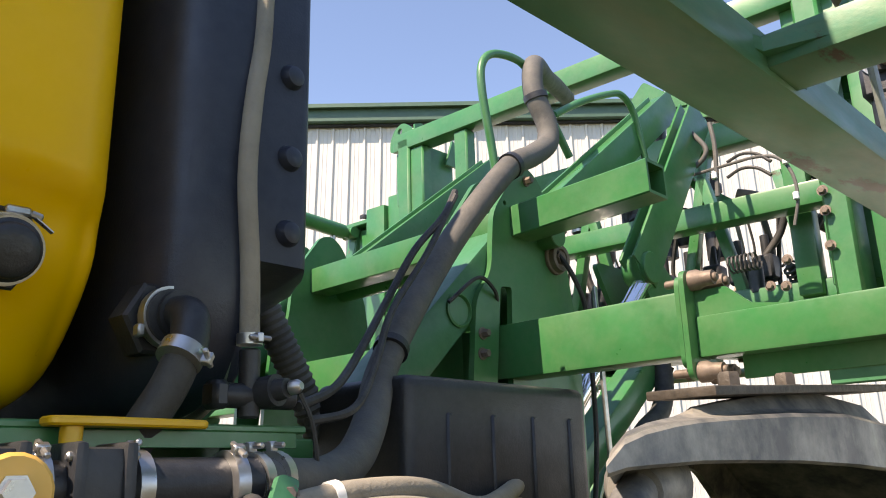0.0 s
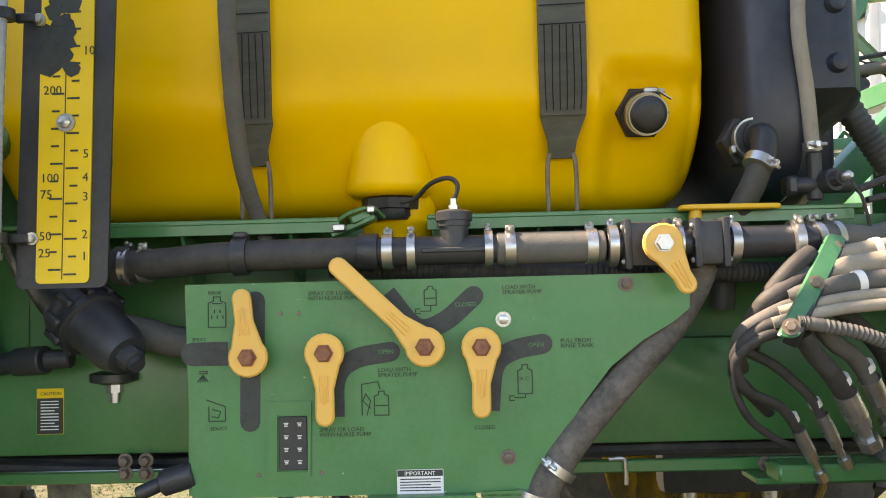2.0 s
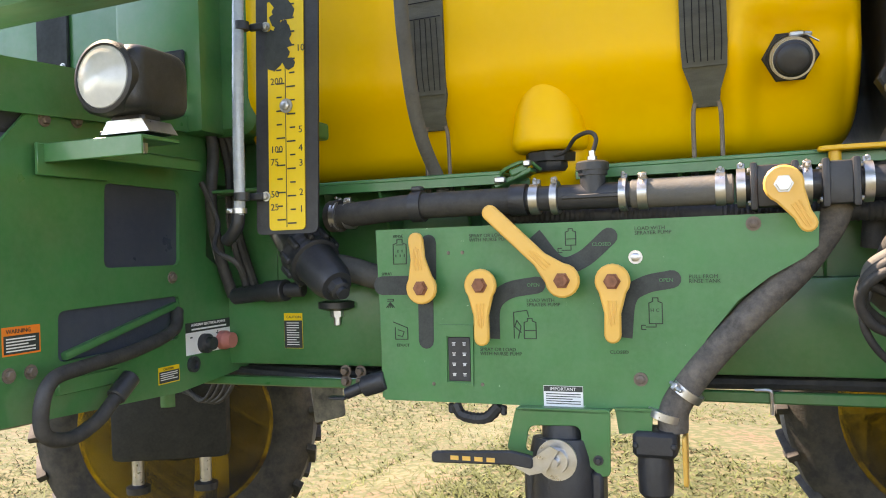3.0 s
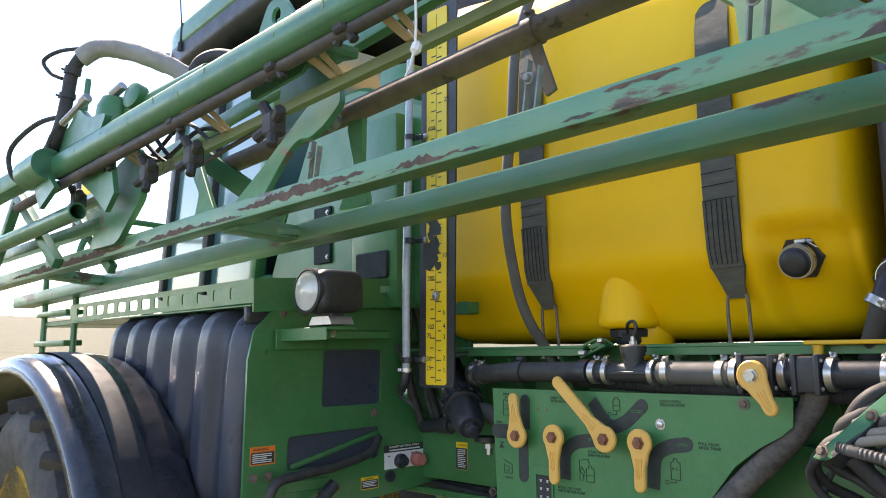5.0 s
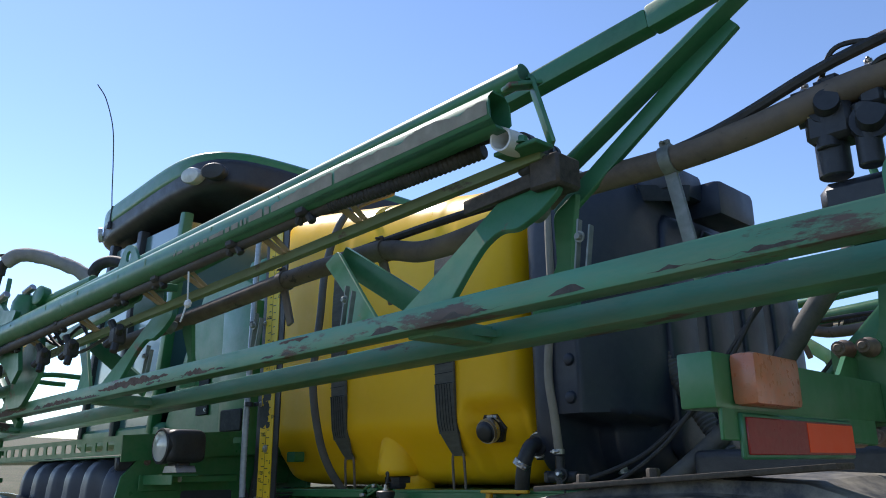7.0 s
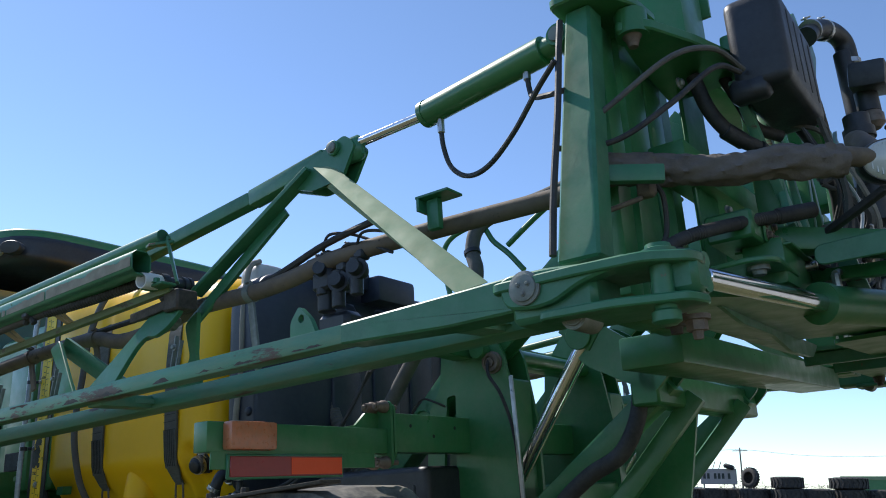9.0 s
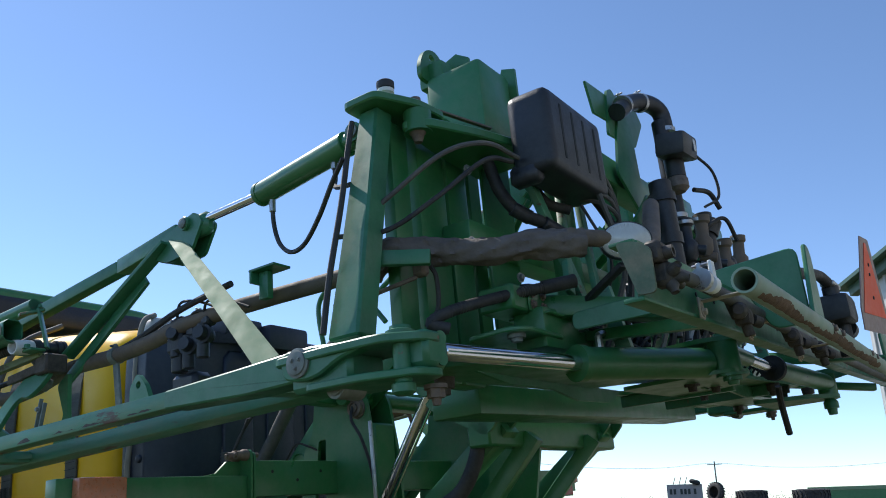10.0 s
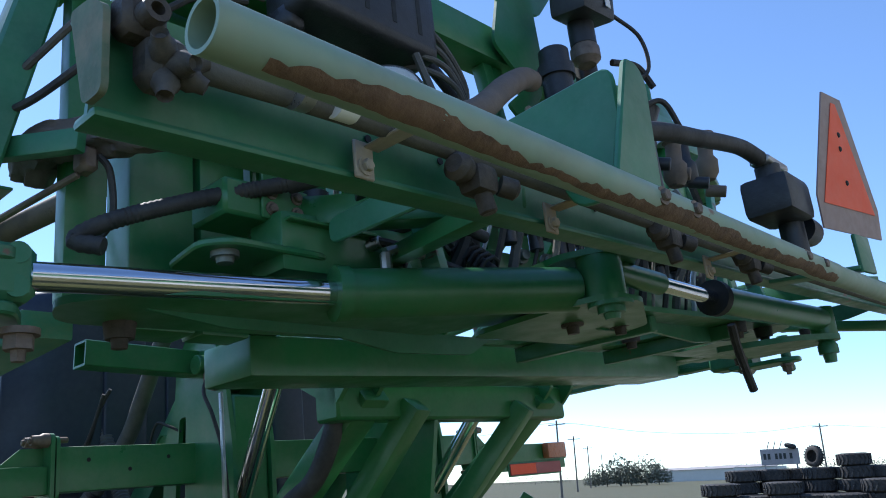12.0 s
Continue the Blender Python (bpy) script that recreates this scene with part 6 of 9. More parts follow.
def boom(near):
    MIRROR[0] = not near
    b = thing("boom", (1.0, -0.8, 2.12), "folded green sprayer boom with worn paint on its chords" if near else "far folded green sprayer boom", "boom")
    c = part("front_chord", joined(beam((-3.6, -0.828, 2.071), (3.62, -0.828, 2.19), 0.075, 0.06, bev=0.008)), CHORD_GREEN, b, "worn pale green front chord")
    flakes = ((-3.2, 0.5, 0.012), (-2.1, 0.3, 0.008), (-1.1, 0.22, 0.007), (-0.62, 0.3, 0.01), (0.1, 0.34, 0.009), (0.55, 0.16, 0.006), (0.9, 0.3, 0.009), (1.42, 0.14, 0.006), (1.68, 0.24, 0.01), (2.05, 0.1, 0.006), (2.3, 0.32, 0.011), (2.78, 0.14, 0.007))
    parts("rust_edge", [ragged(x, x + ln, -0.8663, 2.13, 0.0165, -0.0235, -0.0235 + hh, 50 + q) for q, (x, ln, hh) in enumerate(flakes)], GRIME, c, "dark flaking rust along the edge")
    for q, (xa, xb, lo, hi) in enumerate(((-2.6, -1.2, -0.022, 0.008), (-0.35, 0.28, -0.012, 0.016), (0.36, 0.62, -0.02, -0.006), (1.0, 1.16, 0.012, 0.02), (-0.95, -0.6, -0.02, -0.006))):
        part("worn_patch", ragged(xa, xb, -0.8663, 2.13, 0.0165, lo, hi, 30 + q), BARE, c, "brown worn-through paint")
    part("chord_cable", hose([(-2.4, -0.8, 2.13), (-0.5, -0.79, 2.16), (1.2, -0.79, 2.187), (3.0, -0.79, 2.217)], 0.008, 6, 10), RUBBER, c)
    part("chord_shoe", plate(rounded(on_y(-0.878, [(3.0, 2.145), (3.0, 2.207), (3.35, 2.22), (3.62, 2.232), (3.66, 2.137), (3.4, 2.132)]), 0.01), (0, 0.1, 0), bev=0.006), BOOM_GREEN, b)
    part("rear_chord", beam((-3.6, -0.521, 2.02), (3.62, -0.521, 2.19), 0.12, 0.065, bev=0.008), CHORD_GREEN, b, "green rear chord")
    for x in (-2.2, -0.5, 1.58, 3.35):
        part("chord_tie", beam((x, -0.81, 2.115 + 0.0165 * x), (x, -0.55, 2.105 + 0.024 * x), 0.1, 0.05), CHORD_GREEN, b)
        part("tie_fillet", plate(on_z(2.095 + 0.024 * x, [(x - 0.16, -0.565), (x - 0.07, -0.585), (x - 0.05, -0.66), (x + 0.05, -0.66), (x + 0.07, -0.585), (x + 0.16, -0.565)]), (0, 0, 0.02)), CHORD_GREEN, b)
    # inner section: top member from the apex down and forward, A-frame legs
    apex = (2.62, -0.55, 2.96)
    part("top_member", joined(beam((2.62, -0.53, 2.97), (2.17, -0.51, 2.925), 0.06, 0.07, bev=0.01), beam((2.17, -0.51, 2.925), (1.3, -0.56, 2.8), 0.06, 0.06, bev=0.01), beam((1.3, -0.56, 2.8), (-2.4, -0.66, 2.42), 0.045, 0.045, bev=0.008)), BOOM_GREEN, b)
    part("apex_fork", joined(plate(rounded(on_y(-0.56, [(2.4, 2.9), (2.58, 2.975), (2.74, 3.022), (2.79, 2.97), (2.72, 2.85), (2.57, 2.84)]), 0.02), (0, 0.015, 0)), plate(rounded(on_y(-0.49, [(2.4, 2.9), (2.58, 2.975), (2.74, 3.022), (2.79, 2.97), (2.72, 2.85), (2.57, 2.84)]), 0.02), (0, 0.015, 0)), cyl((2.687, -0.575, 2.98), (2.695, -0.46, 2.985), 0.03, 20), box((2.7, -0.52, 2.97), (0.2, 0.06, 0.1), 0.02)), BOOM_GREEN, b)
    part("apex_pin", lathe((2.687, -0.575, 2.98), (0, -1, 0), [(0, 0.022), (0.008, 0.022), (0.01, 0.018)], 20), PIN, b)
    # the rear leg is a paler green than the members beside it
    part("rear_leg", joined(plate([Vector((2.575, -0.565, 2.935)), Vector((2.65, -0.56, 2.92)), Vector((3.505, -0.85, 2.235)), Vector((3.415, -0.86, 2.225))], (0.008, 0.018, 0.008), bev=0.003), beam((2.6, -0.53, 2.9), (3.44, -0.8, 2.23), 0.05, 0.016, (0.1, 1, 0.2), 0.004)), PALE_GREEN, b, "pale green rear leg")
    part("front_leg", joined(beam((2.56, -0.56, 2.93), (1.95, -0.62, 2.54), 0.062, 0.02, (-0.5, 0, 0.85), 0.005), beam((2.4, -0.54, 2.81), (1.9, -0.6, 2.42), 0.02, 0.05, (-0.5, 0, 0.85), 0.005)), BOOM_GREEN, b)
    for x0, s, sink in ((1.88, 1, 0.0), (-0.13, 1, -0.034)):
        # slanted hub plate on the front chord, its rear foot, and the fork before it
        hub = [(-0.42, 2.19), (-0.25, 2.325), (-0.065, 2.48), (0.02, 2.53), (0.09, 2.52), (0.12, 2.45), (0.06, 2.395), (-0.01, 2.363), (-0.07, 2.375), (-0.12, 2.345), (-0.16, 2.29), (-0.22, 2.19)]
        part("web_hub", plate(rounded([Vector((x0 + a * s, -0.785 + 0.24 * (z - 2.2), z + sink * (1 if z > 2.2 else 0.9))) for a, z in hub], 0.025), (0, 0.02, -0.005), bev=0.002), BOOM_GREEN, b, sharp=22)
        part("hub_boss", joined(lathe((x0 + 0.01 * s, -0.69, 2.43 + sink), (0, 1, -0.4), [(0, 0.018), (0, 0.03), (0.03, 0.03)], 18), lathe((x0 + 0.01 * s, -0.692, 2.43 + sink), (0, -1, 0.4), [(0, 0.014), (0.008, 0.014), (0.008, 0.008), (0.016, 0.008)], 6)), PIN, b, "worn steel bolt")
        part("hub_strut", plate(rounded([Vector(p) + Vector((x0, 0, sink)) for p in ((0.1 * s, -0.63, 2.47), (0.02 * s, -0.63, 2.42), (-0.02 * s, -0.57, 2.3), (-0.14 * s, -0.545, 2.18), (0.02 * s, -0.545, 2.18), (0.03 * s, -0.58, 2.3))], 0.02), (0.004, 0.018, 0), bev=0.002), BOOM_GREEN, b, sharp=22)
        fx = x0 - 0.645 * s
        part("fork_plate", plate(rounded([Vector((fx + a * s, y, z + sink)) for a, y, z in ((-0.185, -0.735, 2.432), (-0.02, -0.77, 2.29), (-0.002, -0.795, 2.19), (0.155, -0.795, 2.19), (0.075, -0.776, 2.265), (-0.13, -0.726, 2.468))], 0.012), (0, 0.018, -0.0045), bev=0.002), BOOM_GREEN, b, sharp=22)
        part("fork_strut", beam((fx - 0.15 * s, -0.69, 2.455 + sink), (fx + 0.2 * s, -0.55, 2.2 + sink), 0.02, 0.08, (0.5, 0, 0.8), 0.005), BOOM_GREEN, b)
    # outer section: large round tube with its spray line
    t = part("outer_tube", swung(beam((-1.45, -0.895, 2.545), (1.96, -0.865, 2.6), 0.09, 0.1, bev=0.024, hollow=0.006)), BOOM_GREEN, b, "large scratched green tube", sharp=60)
    part("second_tube", swung(pipe((-1.5, -0.8, 2.635), (1.99, -0.79, 2.718), 0.03, 0.024, 20)), BOOM_GREEN, b, sharp=60)
    g = random.Random(12)
    dust = bmesh.new()
    prev, hi = None, 0.0
    for k in range(121):
        x = 0.5 + k * (1.955 - 0.5) / 120
        hi = 0.8 * hi + g.uniform(-0.007, 0.007)
        grow = min(1, max(0.06, (x - 0.55) / 1.1))
        z = 2.545 + (x + 1.45) * 0.01606 - 0.019
        row = [dust.verts.new((x, -0.9575, z - 0.004 * grow)), dust.verts.new((x, -0.9575, z + max(0.004, min(0.042, 0.008 + 0.03 * grow + hi * grow))))]
        if prev and g.random() > 0.25 * (1 - grow):
            dust.faces.new((prev[0], row[0], row[1], prev[1]))
        prev = row
    for v in dust.verts:
        v.co.y += 0.00876 * (v.co.x + 1.45) + 0.0158
    part("dust_film", swung(dust), material("dried_dust", (0.33, 0.29, 0.22), 0.9, vary=0.25, scale=18, dust=0.4, dust_col=(0.22, 0.25, 0.17)), t, "dried pale dust")
    part("tube_sleeve", swung(joined(pipe((-1.62, -0.95, 2.54), (-1.42, -0.95, 2.546), 0.064, 0.056, 24), plate(on_y(-0.95, [(-1.6, 2.53), (-1.45, 2.53), (-1.35, 2.44), (-1.5, 2.38)]), (0, 0.02, 0)), beam((-1.6, -0.95, 2.54), (-3.4, -1.0, 2.5), 0.08, 0.08, bev=0.02))), BOOM_GREEN, b)
    parts("scratch", [swung(box((x, -0.9405 + 0.00876 * (x + 1.45), 2.548 + 0.01606 * (x + 1.45) + 0.018 * math.sin(q * 2.7)), (0.003 + 0.002 * (q % 3), 0.001, 0.018 + 0.012 * math.sin(q * 5)), 0, Euler((0, 0.5 * math.sin(q * 4), 0)).to_matrix())) for q, x in ((q, -1.2 + 0.19 * q + 0.05 * math.sin(q * 7)) for q in range(16))], PALE_GREEN, t)
    rail = part("nozzle_rail", swung(joined(beam((-1.6, -0.76, 2.413), (2.0, -0.75, 2.498), 0.026, 0.02, bev=0.003), beam((-1.6, -0.774, 2.418), (2.0, -0.764, 2.503), 0.004, 0.03, bev=0.001))), OLIVE_RAIL, b, "thin dirty yellow-green rail")
    part("spray_line", swung(joined(hose([(-1.9, -0.9, 2.46), (-0.4, -0.88, 2.5), (0.6, -0.87, 2.525), (1.35, -0.86, 2.545)], 0.021, 10, 10))), DARK_LINE, b, "dark dirty spray line")
    part("drop_loom", swung(hose([(1.3, -0.86, 2.54), (1.55, -0.84, 2.535), (1.85, -0.8, 2.55)], 0.02, 10, 8, 0.004, 0.014)), RUBBER, b, "black corrugated hose")
    for i, x in enumerate((-0.98, -0.46, 0.1, 0.4, 0.9, 1.28)):
        z = 2.46 + (x + 1.6) * 0.0235
        foot = 2.43 + (x + 1.6) * 0.0236
        part("nozzle_hanger", swung(joined(plate([Vector((x, -0.89, z + 0.045)), Vector((x + 0.036, -0.89, z + 0.045)), Vector((x + 0.062, -0.782, foot)), Vector((x + 0.034, -0.782, foot))], (0.003, 0.012, 0), bev=0.001), plate([Vector((x + 0.062, -0.885, z + 0.045)), Vector((x + 0.084, -0.885, z + 0.045)), Vector((x + 0.086, -0.782, foot)), Vector((x + 0.068, -0.782, foot))], (0.003, 0.01, 0), bev=0.001), lathe((x - 0.01, -0.885, z + 0.045), (1, 0, 0.02), [(0, 0.019), (0, 0.026), (0.1, 0.026), (0.1, 0.019)], 12))), TAN_PLASTIC, b, "tan nozzle hanger", sharp=25)
        part("nozzle_body", swung(joined(box((x - 0.08, -0.88, z + 0.03), (0.05, 0.05, 0.06), 0.008), *[cyl((x - 0.08, -0.88, z + 0.03), Vector((x - 0.08, -0.88, z + 0.03)) + Vector((math.cos(k) * 0.06, 0.01, math.sin(k) * 0.06)), 0.014, 8) for k in (0.3, 2.2, 3.9, 5.2)])), RUBBER, b, "black nozzle turret")
    # feed pipe along the inner section
    part("feed_pipe", hose([(-0.9, -0.62, 2.39), (-0.3, -0.62, 2.415), (0.3, -0.61, 2.45), (0.62, -0.6, 2.472), (0.9, -0.58, 2.488), (1.15, -0.57, 2.487), (1.35, -0.57, 2.445), (1.6, -0.57, 2.455), (1.9, -0.57, 2.5), (2.2, -0.54, 2.51), (2.4, -0.53, 2.525), (2.65, -0.5, 2.57), (3.0, -0.43, 2.6), (3.45, -0.33, 2.63), (3.7, -0.36, 2.62)], 0.034, 14, 8), BROWN_PIPE, b, "brown dirty feed pipe")
    part("feed_hose", hose([(0.7, -0.58, 2.5), (1.5, -0.56, 2.53), (2.2, -0.55, 2.525), (2.6, -0.52, 2.63), (2.9, -0.5, 2.68)], 0.014, 8), RUBBER, b)
    for p in ((1.149, -0.57, 2.485), (2.2, -0.54, 2.51), (0.62, -0.6, 2.472)):
        part("pipe_ring", joined(band(p, (1, 0.05, 0.1), 0.036, 0.03, (0.2, -0.2, 1)), beam((p[0], p[1], p[2] - 0.03), (p[0] + 0.05, p[1], 2.2 if p[0] > 2 else 2.3), 0.035, 0.014, (0, 1, 0))), PIN if p[0] > 2 else BROWN_PIPE, b, "pipe ring on a bare steel post")
    part("line_valve", joined(lathe((2.5, -0.5, 2.55), (1, 0.25, 0.1), [(0, 0.042), (0.05, 0.045), (0.05, 0.052), (0.07, 0.052), (0.07, 0.04), (0.14, 0.04), (0.14, 0.05), (0.16, 0.05)], 20), box((2.57, -0.48, 2.5), (0.1, 0.09, 0.09), 0.012), cyl((2.56, -0.48, 2.38), (2.56, -0.48, 2.5), 0.035), box((2.6, -0.45, 2.33), (0.16, 0.1, 0.08), 0.02)), BLACK, b, "black line valve")
    parts("valve_ring", [band((2.53, -0.49, 2.55), (1, 0.25, 0.1), 0.046, 0.02), band((2.66, -0.46, 2.575), (1, 0.25, 0.1), 0.046, 0.02)], STEEL, b)
    part("top_bracket", joined(beam((3.1, -0.5, 2.57), (3.1, -0.5, 2.68), 0.03, 0.05, (1, 0, 0)), box((3.12, -0.5, 2.685), (0.14, 0.09, 0.01), 0.002), box((3.06, -0.5, 2.66), (0.012, 0.09, 0.05), 0.002)), BOOM_GREEN, b)
    part("cup_end", joined(lathe((1.915, -0.849, 2.567), (-0.12, 1, 0.1), [(0.09, 0.02), (0.02, 0.023), (0.0, 0.026), (0.0, 0.031), (0.05, 0.033), (0.09, 0.031)], 28)), WHITE, b, "off-white cup end") if near else None
    part("cup_elbow", joined(lathe((1.904, -0.759, 2.576), (-0.12, 1, 0.1), [(0, 0.03), (0, 0.038), (0.03, 0.038), (0.03, 0.027), (0.11, 0.027), (0.11, 0.035), (0.125, 0.035), (0.125, 0.031), (0.14, 0.031), (0.14, 0.035), (0.155, 0.035), (0.165, 0.024)], 24), box((1.9, -0.72, 2.535), (0.05, 0.05, 0.06), 0.01)), BLACK, b)
    part("end_bracket", joined(beam((1.93, -0.84, 2.705), (1.962, -0.745, 2.735), 0.045, 0.012, (0, 0, 1), 0.004), beam((1.955, -0.765, 2.738), (1.99, -0.735, 2.56), 0.012, 0.05, (0.7, -0.7, 0.1), 0.004), box((1.93, -0.78, 2.55), (0.14, 0.07, 0.012), 0.003), bolt((1.945, -0.8, 2.558), (0, 0, 1), 0.014, 0.018), bolt((1.95, -0.76, 2.745), (0, 0, 1), 0.01, 0.012)), BOOM_GREEN, b)
    part("tension_rod", cyl((1.35, -0.9, 2.585), (1.9, -0.79, 2.6), 0.007, 8), BLACK, b)
    part("end_block", box((1.965, -0.7, 2.495), (0.095, 0.1, 0.085), 0.008), GRIME, b, "rusty brown end block")
    part("rail_stiffener", beam((1.68, -0.73, 2.468), (1.94, -0.725, 2.49), 0.02, 0.04), GRIME, b, "grimy stiffener bar")
    for p in ((0.78, -0.82, 2.17), (2.11, -0.82, 2.19), (-0.02, -0.82, 2.155), (1.27, -0.82, 2.18)):
        part("rest_post", joined(*[beam(Vector(p) + Vector((dx, 0.0, -0.01)), Vector(p) + Vector((dx + 0.012, 0.01, hh)), 0.016, 0.005, (1, 0, 0), 0.001) for dx, hh in ((-0.014, 0.13), (0.016, 0.11))], box(Vector(p) + Vector((0.005, 0.0, 0.0)), (0.07, 0.03, 0.008), 0.002), bolt(Vector(p) + Vector((0.006, -0.004, 0.085)), (0, -1, 0), 0.009, 0.01)), PIN, b, "slim slotted steel rest post")
    part("lug", joined(plate(rounded(on_y(-0.832, [(2.74, 2.2), (2.74, 2.262), (2.78, 2.31), (2.83, 2.262), (2.86, 2.2)]), 0.015), (0, 0.02, 0), holes=[circle((2.79, -0.832, 2.266), (0, 1, 0), 0.014, 10)])), BOOM_GREEN, b)
    # section valves along the feed pipe
    for k, (vx, vz) in enumerate(((2.56, 2.53), (2.64, 2.47), (2.73, 2.5))):
        part("section_valve", joined(lathe((vx, -0.47, vz), (0.3, -1, 0.1), [(0, 0.03), (0.03, 0.034), (0.03, 0.042), (0.05, 0.042), (0.05, 0.03), (0.08, 0.026)], 16), cyl((vx, -0.5, vz - 0.09), (vx, -0.5, vz + 0.05), 0.026, 14), box((vx + 0.02, -0.49, vz + 0.06), (0.05, 0.05, 0.04), 0.008)), BLACK, b, "black section valve")
        part("valve_wire", hose([(vx, -0.5, vz + 0.07), (vx + 0.05, -0.52, vz + 0.13), (vx + 0.14, -0.5, vz + 0.12), (vx + 0.25, -0.48, vz + 0.07)], 0.006, 6), RUBBER, b)
    # fold cylinder
    fc = thing("fold_cylinder", (3.3, -0.55, 2.9), "green hydraulic cylinder with a bright rod above the boom", "cylinder")
    part("rod", cyl((2.72, -0.525, 2.985), (3.12, -0.505, 3.008), 0.019), CHROME, fc)
    part("barrel", joined(cyl((3.09, -0.506, 3.007), (3.63, -0.592, 3.012), 0.047), cyl((3.61, -0.59, 3.012), (3.7, -0.604, 3.013), 0.034), lathe((3.70, -0.65, 3.013), (0, 1, 0), [(0, 0.036), (0.1, 0.036)], 20), lathe((3.085, -0.505, 3.007), (0.99, -0.15, 0.01), [(0, 0.036), (0.0, 0.05), (0.02, 0.05)], 24)), GREEN, fc)
    part("pin_cap", lathe((3.70, -0.65, 3.013), (0, -1, 0), [(0, 0.026), (0.008, 0.024)], 18), PIN, fc)
    part("oil_line", hose([(3.155, -0.51, 2.95), (3.16, -0.51, 2.86), (3.19, -0.51, 2.77), (3.27, -0.53, 2.71), (3.38, -0.57, 2.705), (3.52, -0.64, 2.75), (3.64, -0.7, 2.82), (3.73, -0.74, 2.87)], 0.009, 8), RUBBER, fc)
    part("oil_line", hose([(3.55, -0.58, 2.97), (3.56, -0.59, 2.9), (3.6, -0.64, 2.84), (3.68, -0.69, 2.8), (3.74, -0.72, 2.78)], 0.009, 8), RUBBER, fc)
    part("fitting", cyl((3.155, -0.51, 2.91), (3.155, -0.51, 2.985), 0.013, 8), STEEL, fc)
    part("fitting", cyl((3.55, -0.58, 2.94), (3.55, -0.58, 2.99), 0.013, 8), STEEL, fc)
    part("hinge_fork", moved(joined(plate(rounded(on_z(2.215, [(3.56, -0.91), (3.8, -0.92), (3.98, -0.91), (4.07, -0.84), (4.08, -0.76), (3.98, -0.71), (3.7, -0.7), (3.56, -0.74)]), 0.03), (0, 0, 0.026), bev=0.004),
                              plate(rounded(on_z(2.12, [(3.7, -0.93), (3.9, -0.92), (4.06, -0.86), (4.08, -0.76), (3.98, -0.71), (3.7, -0.72)]), 0.03), (0, 0, 0.022), bev=0.004),
                              plate(rounded(on_y(-0.905, [(3.58, 2.24), (3.61, 2.255), (3.72, 2.255), (3.82, 2.245), (3.94, 2.245), (3.92, 2.22), (3.81, 2.198), (3.74, 2.165), (3.68, 2.158), (3.6, 2.17)]), 0.025), (0, 0.05, 0), bev=0.006), span(3.6, 3.84, -0.88, -0.72, 2.13, 2.24, 0.015)), (0, 0, -0.03)), BOOM_GREEN, b, "green forked hinge block")
    part("chord_pin", moved(joined(lathe((3.664, -0.905, 2.213), (0, -1, 0), [(0, 0.044), (0.008, 0.044), (0.01, 0.036), (0.014, 0.035), (0.015, 0.032)], 32), *[bolt((3.664 + 0.016 * math.cos(k), -0.919, 2.213 + 0.016 * math.sin(k)), (0, -1, 0), 0.005, 0.003) for k in (0.5, 2.6, 4.7)]), (0, 0, -0.03)), PIN, b, "flat grey pin head", sharp=20)
    part("tie_pin", moved(joined(lathe((3.77, -0.87, 2.13), (0, 1, 0), [(0, 0.034), (0.1, 0.034)], 24), lathe((3.77, -0.87, 2.13), (0, -1, 0), [(0, 0.026), (0.004, 0.024)], 24)), (0, 0, -0.03)), PIN, b, sharp=20)
    part("hinge_pin", moved(lathe((3.989, -0.835, 2.075), (0, 0, 1), [(0, 0.022), (0.008, 0.034), (0.03, 0.034), (0.036, 0.026), (0.16, 0.026), (0.165, 0.042), (0.178, 0.042), (0.182, 0.032), (0.192, 0.03)], 24), (0, 0, -0.03)), BOOM_GREEN, b, "hinge pin with worn washers")
    part("hinge_nut", moved(joined(lathe((4.02, -0.73, 2.05), (0, 0, 1), [(0, 0.012), (0.02, 0.014), (0.02, 0.026), (0.05, 0.026)], 6), lathe((4.02, -0.73, 2.095), (0, 0, 1), [(0, 0.034), (0.012, 0.034)], 16)), (0, 0, -0.03)), RUSTY, b)
    MIRROR[0] = False
    return b, fc


boom(True)
far_boom = boom(False)


# ---- fold joint of the outer boom with its hoses ----
fj = thing("fold_joint", (-1.5, -0.85, 2.45), "green boom fold joint with wrapped hoses and hydraulic lines", "joint")
CLOTH = material("grey_sleeve", (0.3, 0.29, 0.27), 0.85, vary=0.2, scale=14, dust=0.4, dust_col=(0.36, 0.33, 0.28), bump=0.4, bump_scale=50)
part("wrapped_hose", hose([(-1.585, -0.9, 2.95), (-1.54, -0.86, 2.985), (-1.48, -0.8, 2.985), (-1.41, -0.71, 2.955), (-1.35, -0.63, 2.915), (-1.3, -0.57, 2.86)], 0.036, 16, 10, wob=0.008), CLOTH, fj, "hose in a pale grey cloth sleeve", sharp=80)
part("riser_hose", hose([(-1.58, -0.9, 2.955), (-1.615, -0.92, 2.9), (-1.63, -0.93, 2.8), (-1.65, -0.94, 2.7), (-1.7, -0.95, 2.62), (-1.8, -0.96, 2.56)], 0.026, 12), RUBBER, fj)
part("riser_hose", hose([(-1.3, -0.57, 2.87), (-1.26, -0.55, 2.93), (-1.2, -0.5, 2.95), (-1.1, -0.45, 2.9), (-1.0, -0.42, 2.75)], 0.03, 12), RUBBER, fj)
